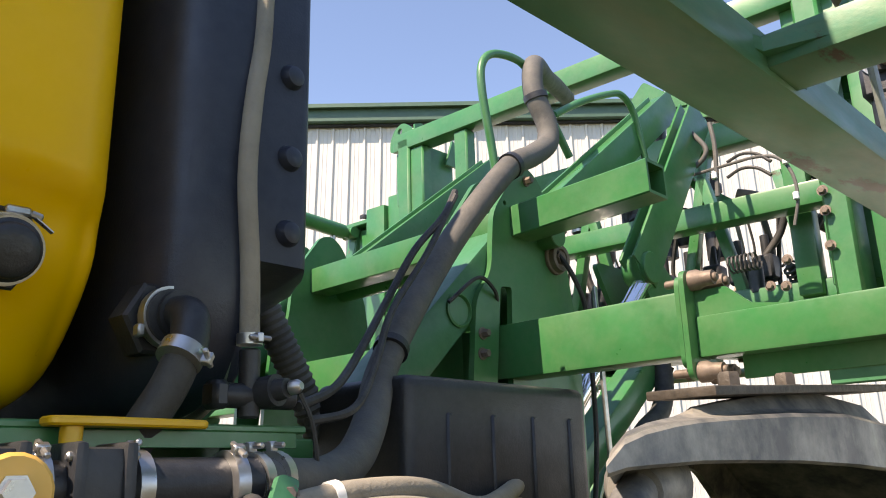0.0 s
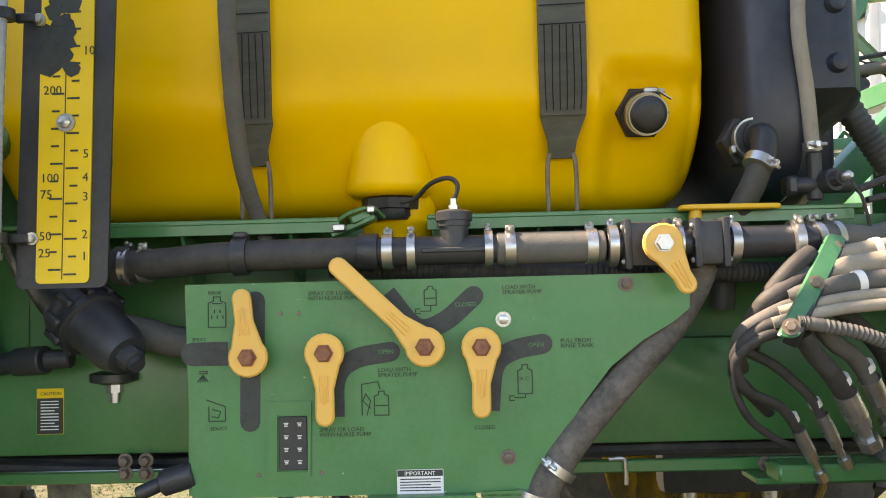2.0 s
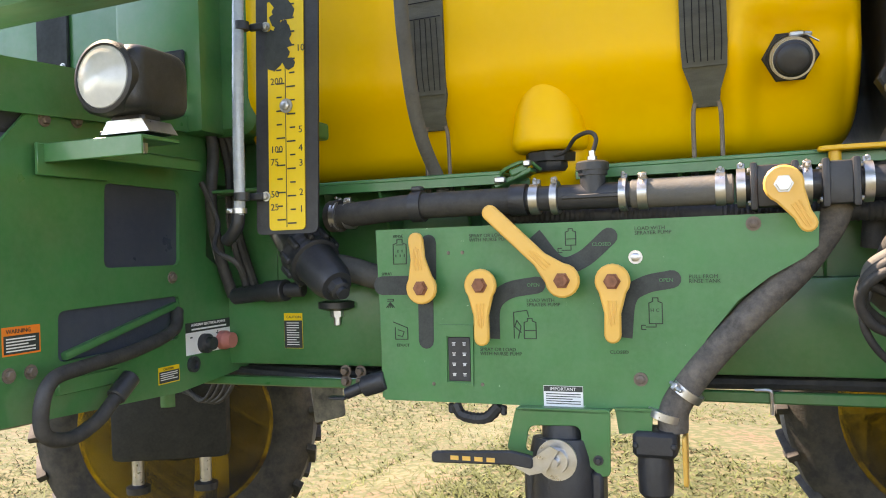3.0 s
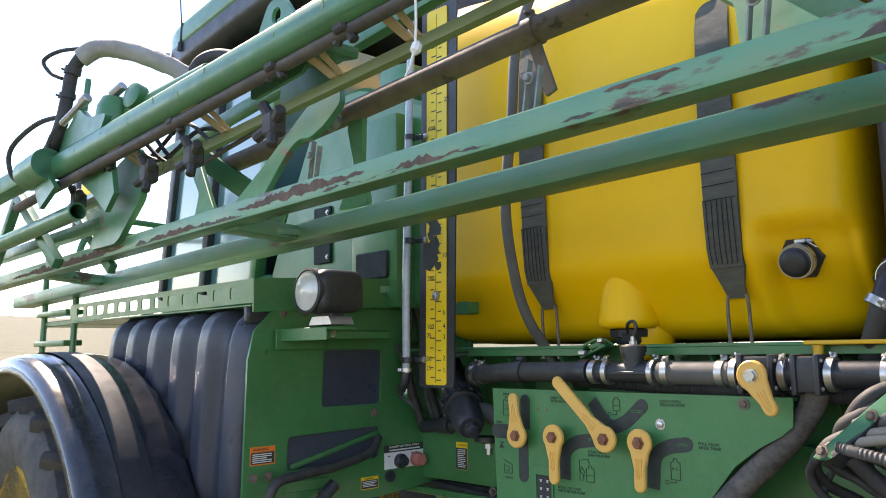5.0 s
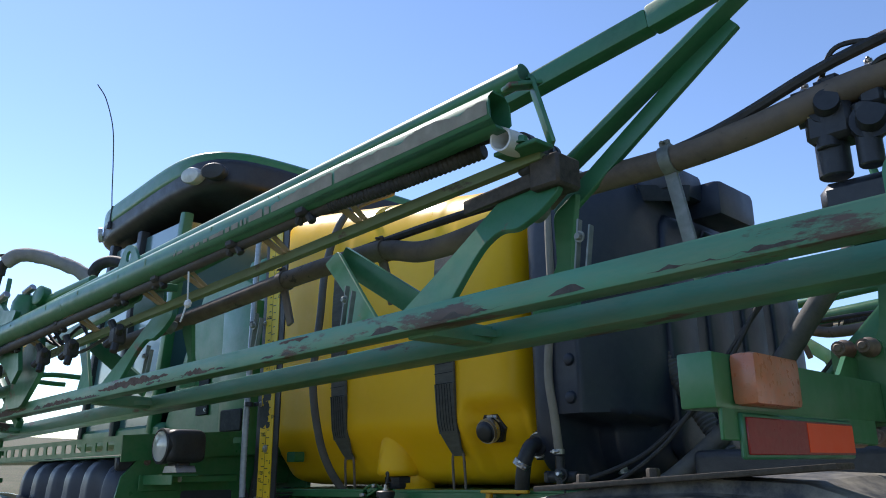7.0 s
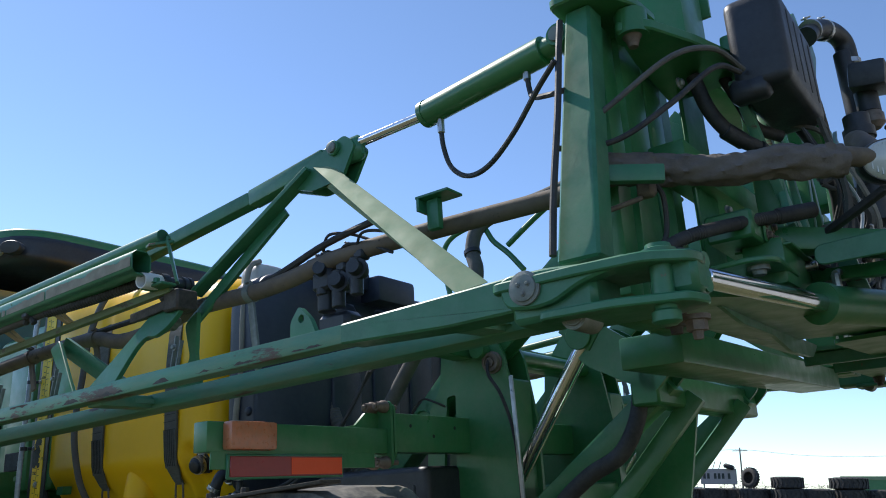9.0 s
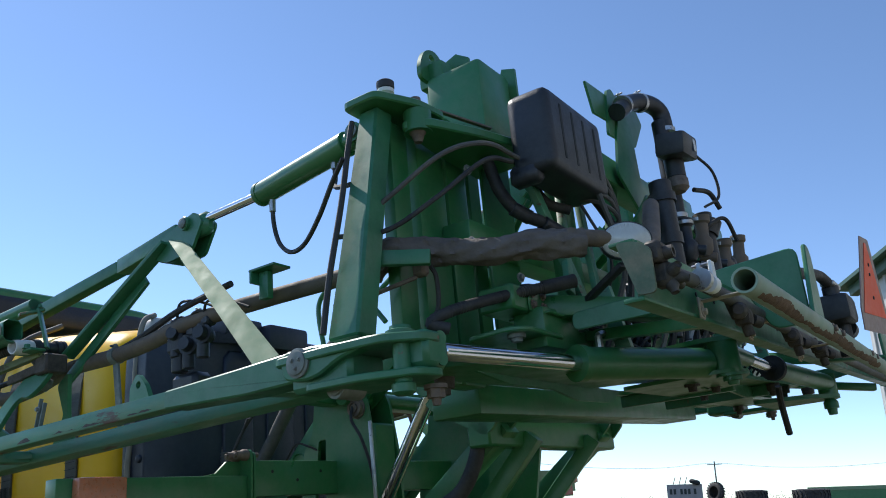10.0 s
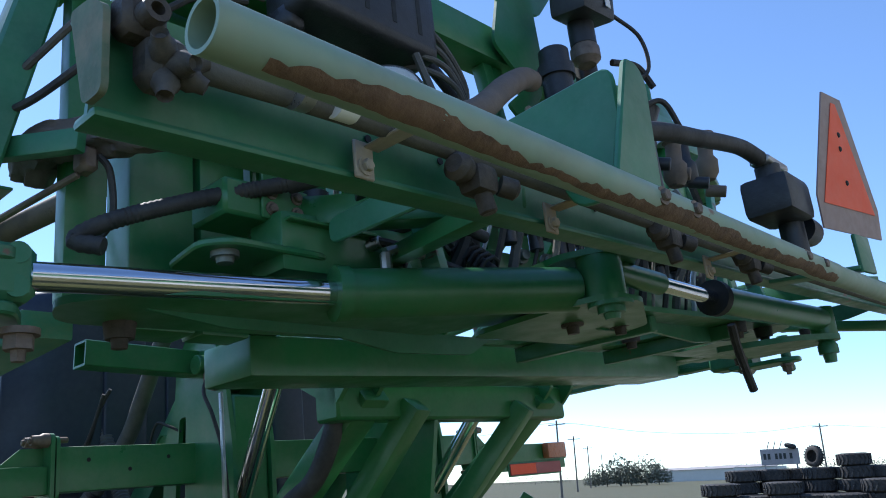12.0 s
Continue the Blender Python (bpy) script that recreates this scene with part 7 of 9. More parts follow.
parts("collar", [band((-1.61, -0.92, 2.9), (0.2, 0.1, 1), 0.028, 0.03), band((-1.63, -0.93, 2.8), (0.1, 0.05, 1), 0.028, 0.02)], RUBBER, fj)
part("loop_line", hose([(-1.58, -0.9, 2.99), (-1.66, -0.96, 2.985), (-1.71, -1.0, 2.95), (-1.69, -0.98, 2.9), (-1.64, -0.95, 2.87)], 0.008, 8), RUBBER, fj)
part("loop_line", hose([(-1.62, -0.93, 2.72), (-1.75, -1.0, 2.7), (-1.9, -1.05, 2.62), (-1.92, -1.04, 2.52), (-1.86, -1.0, 2.46)], 0.01, 8), RUBBER, fj)
part("loop_line", hose([(-1.55, -0.9, 2.74), (-1.64, -0.95, 2.68), (-1.7, -0.97, 2.6), (-1.68, -0.95, 2.54)], 0.012, 8), RUBBER, fj)
part("brace_post", beam((-1.56, -0.9, 2.56), (-1.55, -0.88, 2.86), 0.03, 0.02), BOOM_GREEN, fj)
part("joint_plate", joined(plate(rounded(on_y(-0.93, [(-1.8, 2.56), (-1.3, 2.56), (-1.22, 2.64), (-1.4, 2.66), (-1.5, 2.72), (-1.62, 2.66), (-1.78, 2.65)]), 0.03), (0, 0.025, 0)), plate(rounded(on_y(-0.8, [(-1.7, 2.2), (-1.45, 2.5), (-1.25, 2.55), (-1.2, 2.35), (-1.42, 2.2)]), 0.04), (0, 0.025, 0)), plate(on_y(-0.88, [(-1.65, 2.48), (-1.3, 2.5), (-1.25, 2.36), (-1.33, 2.3), (-1.45, 2.38)]), (0, 0.02, 0))), BOOM_GREEN, fj)
part("cylinder_end", joined(lathe((-1.37, -0.85, 2.6), (0.1, 0.1, 1), [(0, 0.07), (0.1, 0.07), (0.14, 0.055), (0.155, 0.0)], 20), cyl((-1.42, -0.84, 2.66), (-0.9, -0.7, 2.76), 0.032), lathe((-1.24, -0.8, 2.72), (0.2, -1, 0.2), [(0, 0.05), (0.04, 0.05), (0.045, 0.04)], 18)), GREEN, fj)
parts("line_fitting", [cyl((-1.62, -0.95, 2.68), (-1.5, -0.92, 2.74), 0.014, 8), cyl((-1.5, -0.92, 2.74), (-1.46, -0.91, 2.76), 0.02, 8), cyl((-1.36, -0.86, 2.75), (-1.3, -0.84, 2.78), 0.018, 8)], STEEL, fj)
part("rest_lug", joined(*[plate(rounded(on_y(y, [(-0.45, 2.52), (-0.16, 2.54), (-0.2, 2.7), (-0.27, 2.79), (-0.35, 2.8), (-0.42, 2.7)]), 0.03), (0, 0.012, 0), holes=[circle((-0.31, y, 2.745), (0, 1, 0), 0.024, 14), circle((-0.22, y, 2.63), (0, 1, 0), 0.008, 8)]) for y in (-0.8, -0.7)], beam((-0.29, -0.75, 2.62), (-0.05, -0.75, 2.58), 0.1, 0.03)), BOOM_GREEN, fj, "pair of green lugs with bored holes")
part("tip_frame", joined(beam((-1.6, -0.78, 2.3), (-3.2, -0.8, 2.28), 0.05, 0.05), beam((-1.9, -0.85, 2.16), (-2.3, -0.9, 2.5), 0.04, 0.05), beam((-2.3, -0.9, 2.5), (-2.8, -0.87, 2.17), 0.04, 0.05), beam((-1.7, -0.7, 2.13), (-2.1, -0.72, 2.42), 0.035, 0.045)), BOOM_GREEN, fj)

# ---- ladder and mirror at the cab ----
lad = thing("access_ladder", (-3.0, -0.4, 1.2), "green access ladder and handrails beside the cab", "ladder")
for x in (-2.75, -3.25):
    part("rail", hose([(x, -0.52, 1.2), (x, -0.5, 1.9), (x, -0.48, 2.3), (x - 0.02, -0.3, 2.45), (x, 0.05, 2.45)], 0.018, 10), GREEN, lad)
for i in range(5):
    part("tread_step", beam((-3.25, -0.52 + 0.005 * i, 1.25 + 0.17 * i), (-2.75, -0.52 + 0.005 * i, 1.25 + 0.17 * i), 0.1, 0.03), GREEN, lad)
part("landing", span(-3.3, -2.68, -0.5, 0.1, 1.86, 1.89, 0.004), GREEN, lad)
mir = thing("wing_mirror", (-2.95, -0.1, 2.5), "black wing mirror on a bent arm at the cab", "mirror")
part("arm", hose([(-2.85, 0.1, 2.9), (-3.0, -0.2, 2.9), (-3.05, -0.3, 2.8)], 0.014, 8), BLACK, mir)
part("housing", swollen_box((-3.05, -0.32, 2.6), (0.05, 0.11, 0.2), 0.4, 0.3, 0.3, 28, 14), BLACK, mir)
part("glass", box((-2.998, -0.32, 2.6), (0.006, 0.18, 0.34), 0.002), REFLECTOR, mir)

# more of the fold joint: lower tubes, gussets, nozzle bodies and lines
part("lower_tube", pipe((-1.55, -0.9, 2.33), (-3.3, -0.95, 2.26), 0.034, 0.028, 20), BOOM_GREEN, fj)
for i, x in enumerate((-1.72, -1.05, -0.72, -0.25)):
    part("nozzle_body", joined(box((x, -0.84, 2.4), (0.06, 0.05, 0.07), 0.01), *[cyl((x, -0.84, 2.4), (x + math.cos(k) * 0.07, -0.86, 2.4 + math.sin(k) * 0.07), 0.016, 8) for k in (0.4, 2.0, 3.6, 5.0)]), RUBBER, fj, "black nozzle turret")
for i in range(4):
    part("thin_line", hose([(-1.5 + 0.1 * i, -0.8, 2.62), (-1.3 + 0.1 * i, -0.74, 2.52 - 0.03 * i), (-1.05 + 0.12 * i, -0.72, 2.6 - 0.05 * i), (-0.8 + 0.15 * i, -0.74, 2.48)], 0.008, 8), RUBBER, fj)
part("cable_tie", joined(lathe((0.366, -0.87, 2.425), (0.3, 0.2, 1), [(-0.01, 0.004), (0.0, 0.013), (0.014, 0.012), (0.022, 0.003)], 8), hose([(0.366, -0.87, 2.44), (0.375, -0.875, 2.48), (0.38, -0.88, 2.54)], 0.003, 6), hose([(0.366, -0.875, 2.42), (0.36, -0.88, 2.39), (0.345, -0.88, 2.37)], 0.003, 6)), WHITE, fj, "knotted white tie")


# ---- rear rack ----
rack = thing("boom_rack", (4.0, MID, 2.05), "green centre rack that carries the folded booms", "rack")


def both(fn):
    """Builds once on each side of the machine's middle."""
    for m in (False, True):
        MIRROR[0] = m
        fn()
        MIRROR[0] = False


def rack_side():
    part("slant_post", plate([Vector((3.73, -0.855, 2.24)), Vector((3.85, -0.855, 2.24)), Vector((3.815, -0.65, 3.07)), Vector((3.735, -0.65, 3.07))], (0.0, 0.09, 0.0), bev=0.008), BOOM_GREEN, rack)
    part("slim_post", beam((3.775, -0.52, 2.2), (3.775, -0.52, 3.05), 0.095, 0.05), GREEN, rack)
    part("main_post", joined(span(3.68, 3.8, -0.42, -0.25, 2.15, 3.15, 0.012, 2)), GREEN, rack)
    part("inner_post", joined(span(3.7, 3.8, -0.235, -0.1, 2.15, 3.2, 0.01, 2), span(3.98, 4.06, 0.2, 0.3, 2.3, 3.1, 0.01, 2)), GREEN, rack)
    part("top_arm", moved(joined(plate(rounded(on_z(3.068, [(3.705, -0.66), (3.85, -0.66), (3.92, -0.5), (3.93, -0.36), (3.86, -0.3), (3.7, -0.3), (3.7, -0.45)]), 0.03), (0, 0, 0.03), bev=0.005), lathe((3.885, -0.47, 2.985), (0, 0, 1), [(0, 0.05), (0.08, 0.05)], 22), plate(rounded(on_z(2.99, [(3.85, -0.53), (3.94, -0.49), (4.02, -0.3), (4.08, -0.1), (4.06, 0.05), (3.8, 0.05), (3.82, -0.3)]), 0.03), (0, 0, 0.035), bev=0.005)), (0, -0.045, 0)), GREEN, rack)
    part("arm_pin", moved(joined(lathe((3.885, -0.47, 2.95), (0, 0, 1), [(0, 0.014), (0.03, 0.024), (0.035, 0.03), (0.04, 0.014), (0.15, 0.014), (0.15, 0.022), (0.17, 0.02)], 18)), (0, -0.05, 0)), RUSTY, rack)
    part("top_lug", moved(joined(plate(rounded(on_x(3.62, [(-0.09, 3.45), (0.12, 3.45), (0.12, 3.56), (0.03, 3.63), (-0.05, 3.6), (-0.09, 3.52)]), 0.04), (0.02, 0, 0), holes=[circle((3.62, 0.0, 3.575), (1, 0, 0), 0.02, 12)]), plate(on_y(0.1, [(3.64, 3.4), (3.76, 3.4), (3.76, 3.58), (3.7, 3.62), (3.64, 3.6)]), (0, 0.015, 0), holes=[circle((3.71, 0.1, 3.55), (0, 1, 0), 0.008, 8)]), span(3.64, 3.9, -0.06, 0.18, 3.1, 3.45, 0.02, 2), plate(on_y(0.2, [(3.8, 3.35), (3.92, 3.35), (3.92, 3.5), (3.86, 3.52)]), (0, 0.015, 0))), (0.035, -0.07, 0)), GREEN, rack)
    part("end_upright", joined(span(3.62, 3.78, -0.06, 0.04, 2.18, 3.5, 0.012)), GREEN, rack)
    part("stop_plug", joined(lathe((3.82, -0.6, 3.1), (0, 0, 1), [(0.045, 0.02), (0.05, 0.03), (0.056, 0.032), (0.075, 0.032), (0.08, 0.026), (0.085, 0.0)], 16)), BLACK, rack)
    part("plug_seat", lathe((3.82, -0.6, 3.1), (0, 0, 1), [(0, 0.026), (0.012, 0.026), (0.014, 0.014), (0.03, 0.014), (0.032, 0.03), (0.046, 0.03)], 16), WHITE, rack, "pale seat under the plug")
    parts("latch_rod", [beam((3.83, -0.57, 3.115), (3.84, -0.36, 3.165), 0.018, 0.008, (0, 0, 1), 0.002), beam((3.84, -0.34, 3.165), (3.95, -0.12, 3.125), 0.018, 0.008, (0, 0, 1), 0.002)], RUSTY, rack)
    part("lattice_strut", joined(beam((4.05, -0.1, 2.95), (4.12, 0.16, 2.4), 0.05, 0.03, (1, 0, 0)), beam((4.05, 0.2, 2.95), (4.12, 0.02, 2.45), 0.045, 0.025, (1, 0, 0)), beam((4.06, 0.35, 2.9), (4.12, 0.28, 2.4), 0.045, 0.025, (1, 0, 0))), CHORD_GREEN, rack)
    part("roller_bracket", joined(span(3.96, 4.095, -0.36, -0.1, 2.345, 2.43, 0.008), span(4.095, 4.103, -0.27, -0.14, 2.347, 2.428, 0.003), beam((4.05, -0.14, 2.39), (4.7, 0.12, 2.27), 0.08, 0.07), span(4.0, 4.16, -0.24, 0.02, 2.332, 2.34, 0.002), span(4.03, 4.08, -0.2, -0.1, 2.22, 2.335, 0.004),
                                  plate(rounded(on_z(2.255, [(3.92, -0.4), (4.1, -0.43), (4.15, -0.38), (4.15, -0.12), (3.92, -0.12)]), 0.04), (0, 0, 0.016), bev=0.004)), GREEN, rack, "green roller bracket")
    parts("bracket_bolt", [bolt((4.103, y, z), (1, 0, 0), 0.011, 0.01) for y in (-0.245, -0.175) for z in (2.37, 2.408)], RUSTY, rack)
    parts("roller_bolt", [lathe((4.09, y, 2.23), (0, 0, 1), [(0, 0.018), (0.012, 0.02), (0.012, 0.03), (0.025, 0.03)], 14) for y in (-0.36, -0.22)], PIN, rack)
    part("hose_fitting", joined(cyl((4.1, 0.0, 2.24), (4.1, 0.0, 2.32), 0.017, 10), bolt((4.1, 0.0, 2.275), (0, 0, 1), 0.023, 0.02), cyl((4.1, 0.0, 2.31), (4.17, 0.02, 2.318), 0.016, 10)), STEEL, rack)
    part("fitting_hose", hose([(4.16, 0.01, 2.32), (4.2, 0.06, 2.3), (4.26, 0.14, 2.25), (4.32, 0.24, 2.2)], 0.012, 8), RUBBER, rack)
    part("v_strut", joined(beam((4.06, 0.1, 2.46), (4.15, 0.12, 2.24), 0.03, 0.04, (1, 0, 0), 0.004), beam((4.215, 0.1, 2.46), (4.265, 0.1, 2.22), 0.03, 0.055, (1, 0, 0), 0.004)), CHORD_GREEN, rack)
    s0, s1 = Vector((4.03, 0.34, 2.45)), Vector((4.27, 0.31, 2.25))
    turn = basis((s1 - s0).normalized())
    part("coil_spring", joined(hose([s0.lerp(s1, i / 104) + turn @ Vector((0.034 * math.cos(i * math.pi / 4), 0.034 * math.sin(i * math.pi / 4), 0)) for i in range(105)], 0.0065, 6, 1), cyl(s0, s1, 0.018, 10)), RUBBER, rack, "dusty black coil spring")
    parts("panel_bolt", [joined(lathe((4.145, y, 2.36), (1, -0.3, 0), [(0, 0.024), (0.01, 0.024), (0.01, 0.015), (0.03, 0.015)], 12)) for y in (0.2, 0.3, 0.62, 0.75)], PIN, rack)
    part("side_arm", beam((3.74, -0.72, 2.52), (3.95, -0.6, 2.5), 0.03, 0.05), BOOM_GREEN, rack)


both(rack_side)
part("top_beam", joined(span(3.62, 3.74, -0.1, 2.44, 3.43, 3.54, 0.015, 2), span(3.64, 3.72, 2.2, 2.32, 2.9, 3.43, 0.01), span(3.64, 3.72, 1.85, 1.95, 2.95, 3.43, 0.01), span(4.0, 4.12, 0.0, 2.34, 3.05, 3.18, 0.015, 2)), GREEN, rack)
part("mid_beam", joined(span(4.02, 4.14, -0.25, 2.6, 2.22, 2.36, 0.015, 2), span(3.8, 3.92, -0.3, 2.6, 2.62, 2.72, 0.012, 2)), GREEN, rack)
part("base_beam", span(3.52, 3.74, -0.06, 2.38, 2.068, 2.178, 0.01, 2), GREEN, rack)
part("base_plate", plate(rounded(on_z(2.14, [(3.84, -0.6), (3.98, -0.66), (4.13, -0.5), (4.26, 0.1), (4.42, 0.5), (4.46, 1.9), (4.1, 2.3), (4.1, 2.9), (3.98, 3.04), (3.84, 2.98)]), 0.06), (0, 0, 0.016), holes=[rounded(on_z(2.14, [(3.94, 0.3), (4.15, 0.4), (4.22, 0.8), (3.94, 0.8)]), 0.05), rounded(on_z(2.14, [(3.94, 1.5), (4.2, 1.5), (4.15, 1.9), (3.94, 2.0)]), 0.05), rounded(on_z(2.14, [(4.0, 0.95), (4.3, 0.95), (4.3, 1.35), (4.0, 1.35)]), 0.05)] ), GREEN, rack)
part("plate_ribs", joined(plate(rounded(on_x(4.0, [(-0.5, 2.14), (-0.3, 2.115), (0.0, 2.12), (0.2, 2.09), (0.5, 2.09), (0.6, 2.14)]), 0.02), (0.012, 0, 0)), plate(rounded(on_x(4.32, [(0.6, 2.14), (0.7, 2.1), (1.0, 2.11), (1.3, 2.085), (1.6, 2.1), (1.8, 2.14)]), 0.02), (0.012, 0, 0)), span(3.9, 4.4, 0.86, 0.9, 2.09, 2.14, 0.004), span(3.9, 4.4, 1.42, 1.46, 2.09, 2.14, 0.004)), BOOM_GREEN, rack)
parts("base_bolt", [*[joined(lathe((x, y, 2.085), (0, 0, 1), [(0, 0.016), (0.02, 0.018), (0.02, 0.03), (0.055, 0.034)], 14)) for x, y in ((3.88, -0.48), (4.33, 0.55), (4.36, 0.75), (4.2, 1.1), (4.42, 1.45), (4.4, 1.75), (4.45, 2.1), (3.88, 2.82))]], GRIME, rack)
part("rack_bracing", joined(*[beam((4.06, y, 2.3), (4.06, y + 0.18 * (-1) ** i, 3.06), 0.05, 0.05) for i, y in enumerate((0.55, 0.85, 1.2, 1.5, 1.8))]), GREEN, rack)

part("rack_panel", span(3.86, 3.875, -0.1, 0.12, 2.3, 3.08, 0.004), GREEN, rack)
wbox = thing("cover_box", (4.2, 0.0, 2.84), "black plastic cover box with four long slots", "box")

part("shell", joined(box((4.185, 0.042, 2.98), (0.17, 0.465, 0.32), 0.035, None, 3), box((4.14, -0.16, 2.83), (0.12, 0.06, 0.08), 0.015)), BLACK, wbox, sharp=50)
# flat dark bars; the slots' inner shade is put in as colour
for i in range(4):
    part("slot_shade", box((4.2685, -0.09 + i * 0.095, 2.985), (0.006, 0.018, 0.22), 0.002), DARK, wbox)
wlamp = thing("rear_work_lamp", (4.42, -0.18, 2.44), "oval work lamp with ribbed glass at the rack", "lamp")
LC, LD = Vector((4.43, -0.18, 2.53)), Vector((0.55, -0.82, -0.12)).normalized()


def oval(bm, squash=0.72):
    for v in bm.verts:
        v.co = LC + Vector((v.co.x, v.co.y, v.co.z * squash))
    return bm


part("shell", oval(lathe((0, 0, 0), -LD, [(0, 0.084), (0.02, 0.087), (0.06, 0.075), (0.1, 0.03)], 32)), BLACK, wlamp)
part("lens", oval(lathe((0, 0, 0), LD, [(0, 0.08), (0.008, 0.074), (0.016, 0.045), (0.019, 0)], 32)), LAMP, wlamp, "ribbed clear lens")
parts("lens_rib", [box(LC + LD * 0.014 + basis(LD) @ Vector((o, 0, -abs(o) * 0.1)), (0.0035, 1.44 * math.sqrt(max(0.0001, 0.07 ** 2 - o * o)), 0.006), 0, basis(LD)) for o in (-0.06 + 0.012 * i for i in range(11))], LAMP, wlamp)
part("stalk", beam((4.4, -0.16, 2.46), (4.15, -0.02, 2.38), 0.03, 0.02), BLACK, wlamp)

# big swing cylinders at the rear of the rack
def rear_cylinder():
    c = thing("swing_cylinder", (4.2, 0.1, 2.1), "thick green hydraulic cylinder with a bright rod", "cylinder", "swing cylinders")
    part("rod", cyl((4.05, -0.73, 2.165), (4.2, -0.12, 2.165), 0.027, 24), CHROME, c)
    part("barrel", joined(cyl((4.19, -0.14, 2.165), (4.44, 0.4, 2.175), 0.056, 28), lathe((4.186, -0.155, 2.165), (0.25, 0.6, 0), [(0, 0.062), (0.03, 0.062)], 28)), GREEN, c)
    part("clevis", joined(span(3.97, 4.07, -0.83, -0.72, 2.115, 2.22, 0.015), *[lathe((4.065, -0.755, z), (1, -0.2, 0), [(0, 0.02), (0.006, 0.02), (0.006, 0.012)], 16) for z in (2.14, 2.2)]), BOOM_GREEN, c)
    part("end_bracket", joined(plate(rounded(on_z(2.245, [(4.2, 0.42), (4.44, 0.36), (4.56, 0.4), (4.57, 0.52), (4.4, 0.75), (4.2, 0.8)]), 0.03), (0, 0, 0.016)), plate(rounded(on_z(2.125, [(4.1, 0.4), (4.44, 0.36), (4.56, 0.38), (4.57, 0.5), (4.42, 0.8), (4.15, 0.9)]), 0.03), (0, 0, 0.014))), GREEN, c)
    part("end_eye", lathe((4.5, 0.44, 2.135), (0, 0, 1), [(0, 0.056), (0.11, 0.056)], 24), GREEN, c)
    part("end_pin", lathe((4.52, 0.43, 2.085), (0, 0, 1), [(0, 0.018), (0.014, 0.022), (0.014, 0.034), (0.03, 0.034), (0.03, 0.056), (0.04, 0.056), (0.045, 0.03), (0.17, 0.03), (0.175, 0.044), (0.19, 0.04)], 20), BOOM_GREEN, c, "worn pin with a washer")
    part("oil_fitting", joined(cyl((4.22, -0.02, 2.21), (4.22, -0.02, 2.27), 0.014, 8), hose([(4.22, -0.02, 2.27), (4.23, 0.02, 2.28), (4.24, 0.1, 2.27), (4.26, 0.2, 2.23)], 0.012, 8)), STEEL, c)


rear_cylinder()
c2 = thing("tilt_cylinder", (4.5, 1.3, 2.1), "green hydraulic cylinder with a short bright rod", "cylinder")
part("rod", cyl((4.507, 0.72, 2.215), (4.532, 1.06, 2.198), 0.022), CHROME, c2)
part("rod_eye", cyl((4.495, 0.46, 2.225), (4.507, 0.74, 2.214), 0.031, 20), GREEN, c2)
part("barrel", joined(cyl((4.53, 1.04, 2.199), (4.6, 1.76, 2.184), 0.042, 24), lathe((4.6, 1.78, 2.125), (0, 0, 1), [(0, 0.045), (0.1, 0.045)], 20)), GREEN, c2)
part("end_mount", joined(plate(rounded(on_z(2.105, [(4.3, 1.5), (4.55, 1.6), (4.66, 1.78), (4.6, 1.86), (4.3, 1.9)]), 0.04), (0, 0, 0.02)), lathe((4.6, 1.78, 2.03), (0, 0, 1), [(0, 0.02), (0.03, 0.024), (0.03, 0.034), (0.06, 0.034), (0.075, 0.024)], 14)), BOOM_GREEN, c2)
part("band_strap", lathe((4.53, 1.02, 2.2), (0.09, 1, -0.02), [(0, 0.024), (0, 0.054), (0.03, 0.054), (0.03, 0.042)], 24), DARK, c2, "dark gland ring")
drop = solid("drop_tube", hose([(4.46, 1.2, 2.1), (4.45, 1.24, 2.02), (4.44, 1.32, 1.9)], 0.014, 8), RUBBER, (4.44, 1.3, 1.9), "short black drop tube under the rack", "tube")

# rear nozzle rail with its pale guard pipe
rn = thing("nozzle_boom", (4.8, 0.0, 2.1), "green nozzle rail with a pale rusted guard pipe", "boom")
part("end_plate", plate(rounded(on_y(-0.945, [(4.69, 2.268), (4.735, 2.262), (4.768, 2.24), (4.766, 2.14), (4.725, 2.14)]), 0.012), (0, 0.008, 0)), material("rusty_plate", (0.12, 0.17, 0.11), 0.8, vary=0.4, scale=14, dust=0.7, dust_col=(0.3, 0.25, 0.17), wear=0.12, wear_col=(0.1, 0.05, 0.03), wear_scale=12), rn, "dusty worn end plate")
part("rail_sheet", joined(plate([Vector((4.72, -0.937, 2.135)), Vector((4.74, -0.937, 2.265)), Vector((4.74, 3.25, 2.37)), Vector((4.72, 3.25, 2.27))], (-0.008, 0, 0)), beam((4.70, -0.937, 2.268), (4.7, 3.25, 2.375), 0.06, 0.01), beam((4.71, -0.937, 2.135), (4.71, 3.25, 2.27), 0.05, 0.012)), BOOM_GREEN, rn)
# dark discs on the sheet paint the shade of small holes
parts("rail_hole_shade", [*[lathe((4.731, y, 2.2 + 0.025 * (y + 0.9)), (1, 0, 0), [(0, 0.006), (0.002, 0.006)], 10) for y in (-0.55, -0.4, -0.2, 0.05, 0.3, 0.55, 0.8)]], DARK, rn)
gp = part("guard_pipe", joined(pipe((4.947, -0.945, 2.122), (4.955, 0.7, 2.118), 0.027, 0.022, 28), pipe((4.955, 0.68, 2.118), (4.95, 3.26, 2.15), 0.025, 0.02, 28)), PALE_PIPE, rn, "pale green pipe with rust along its underside", sharp=60)


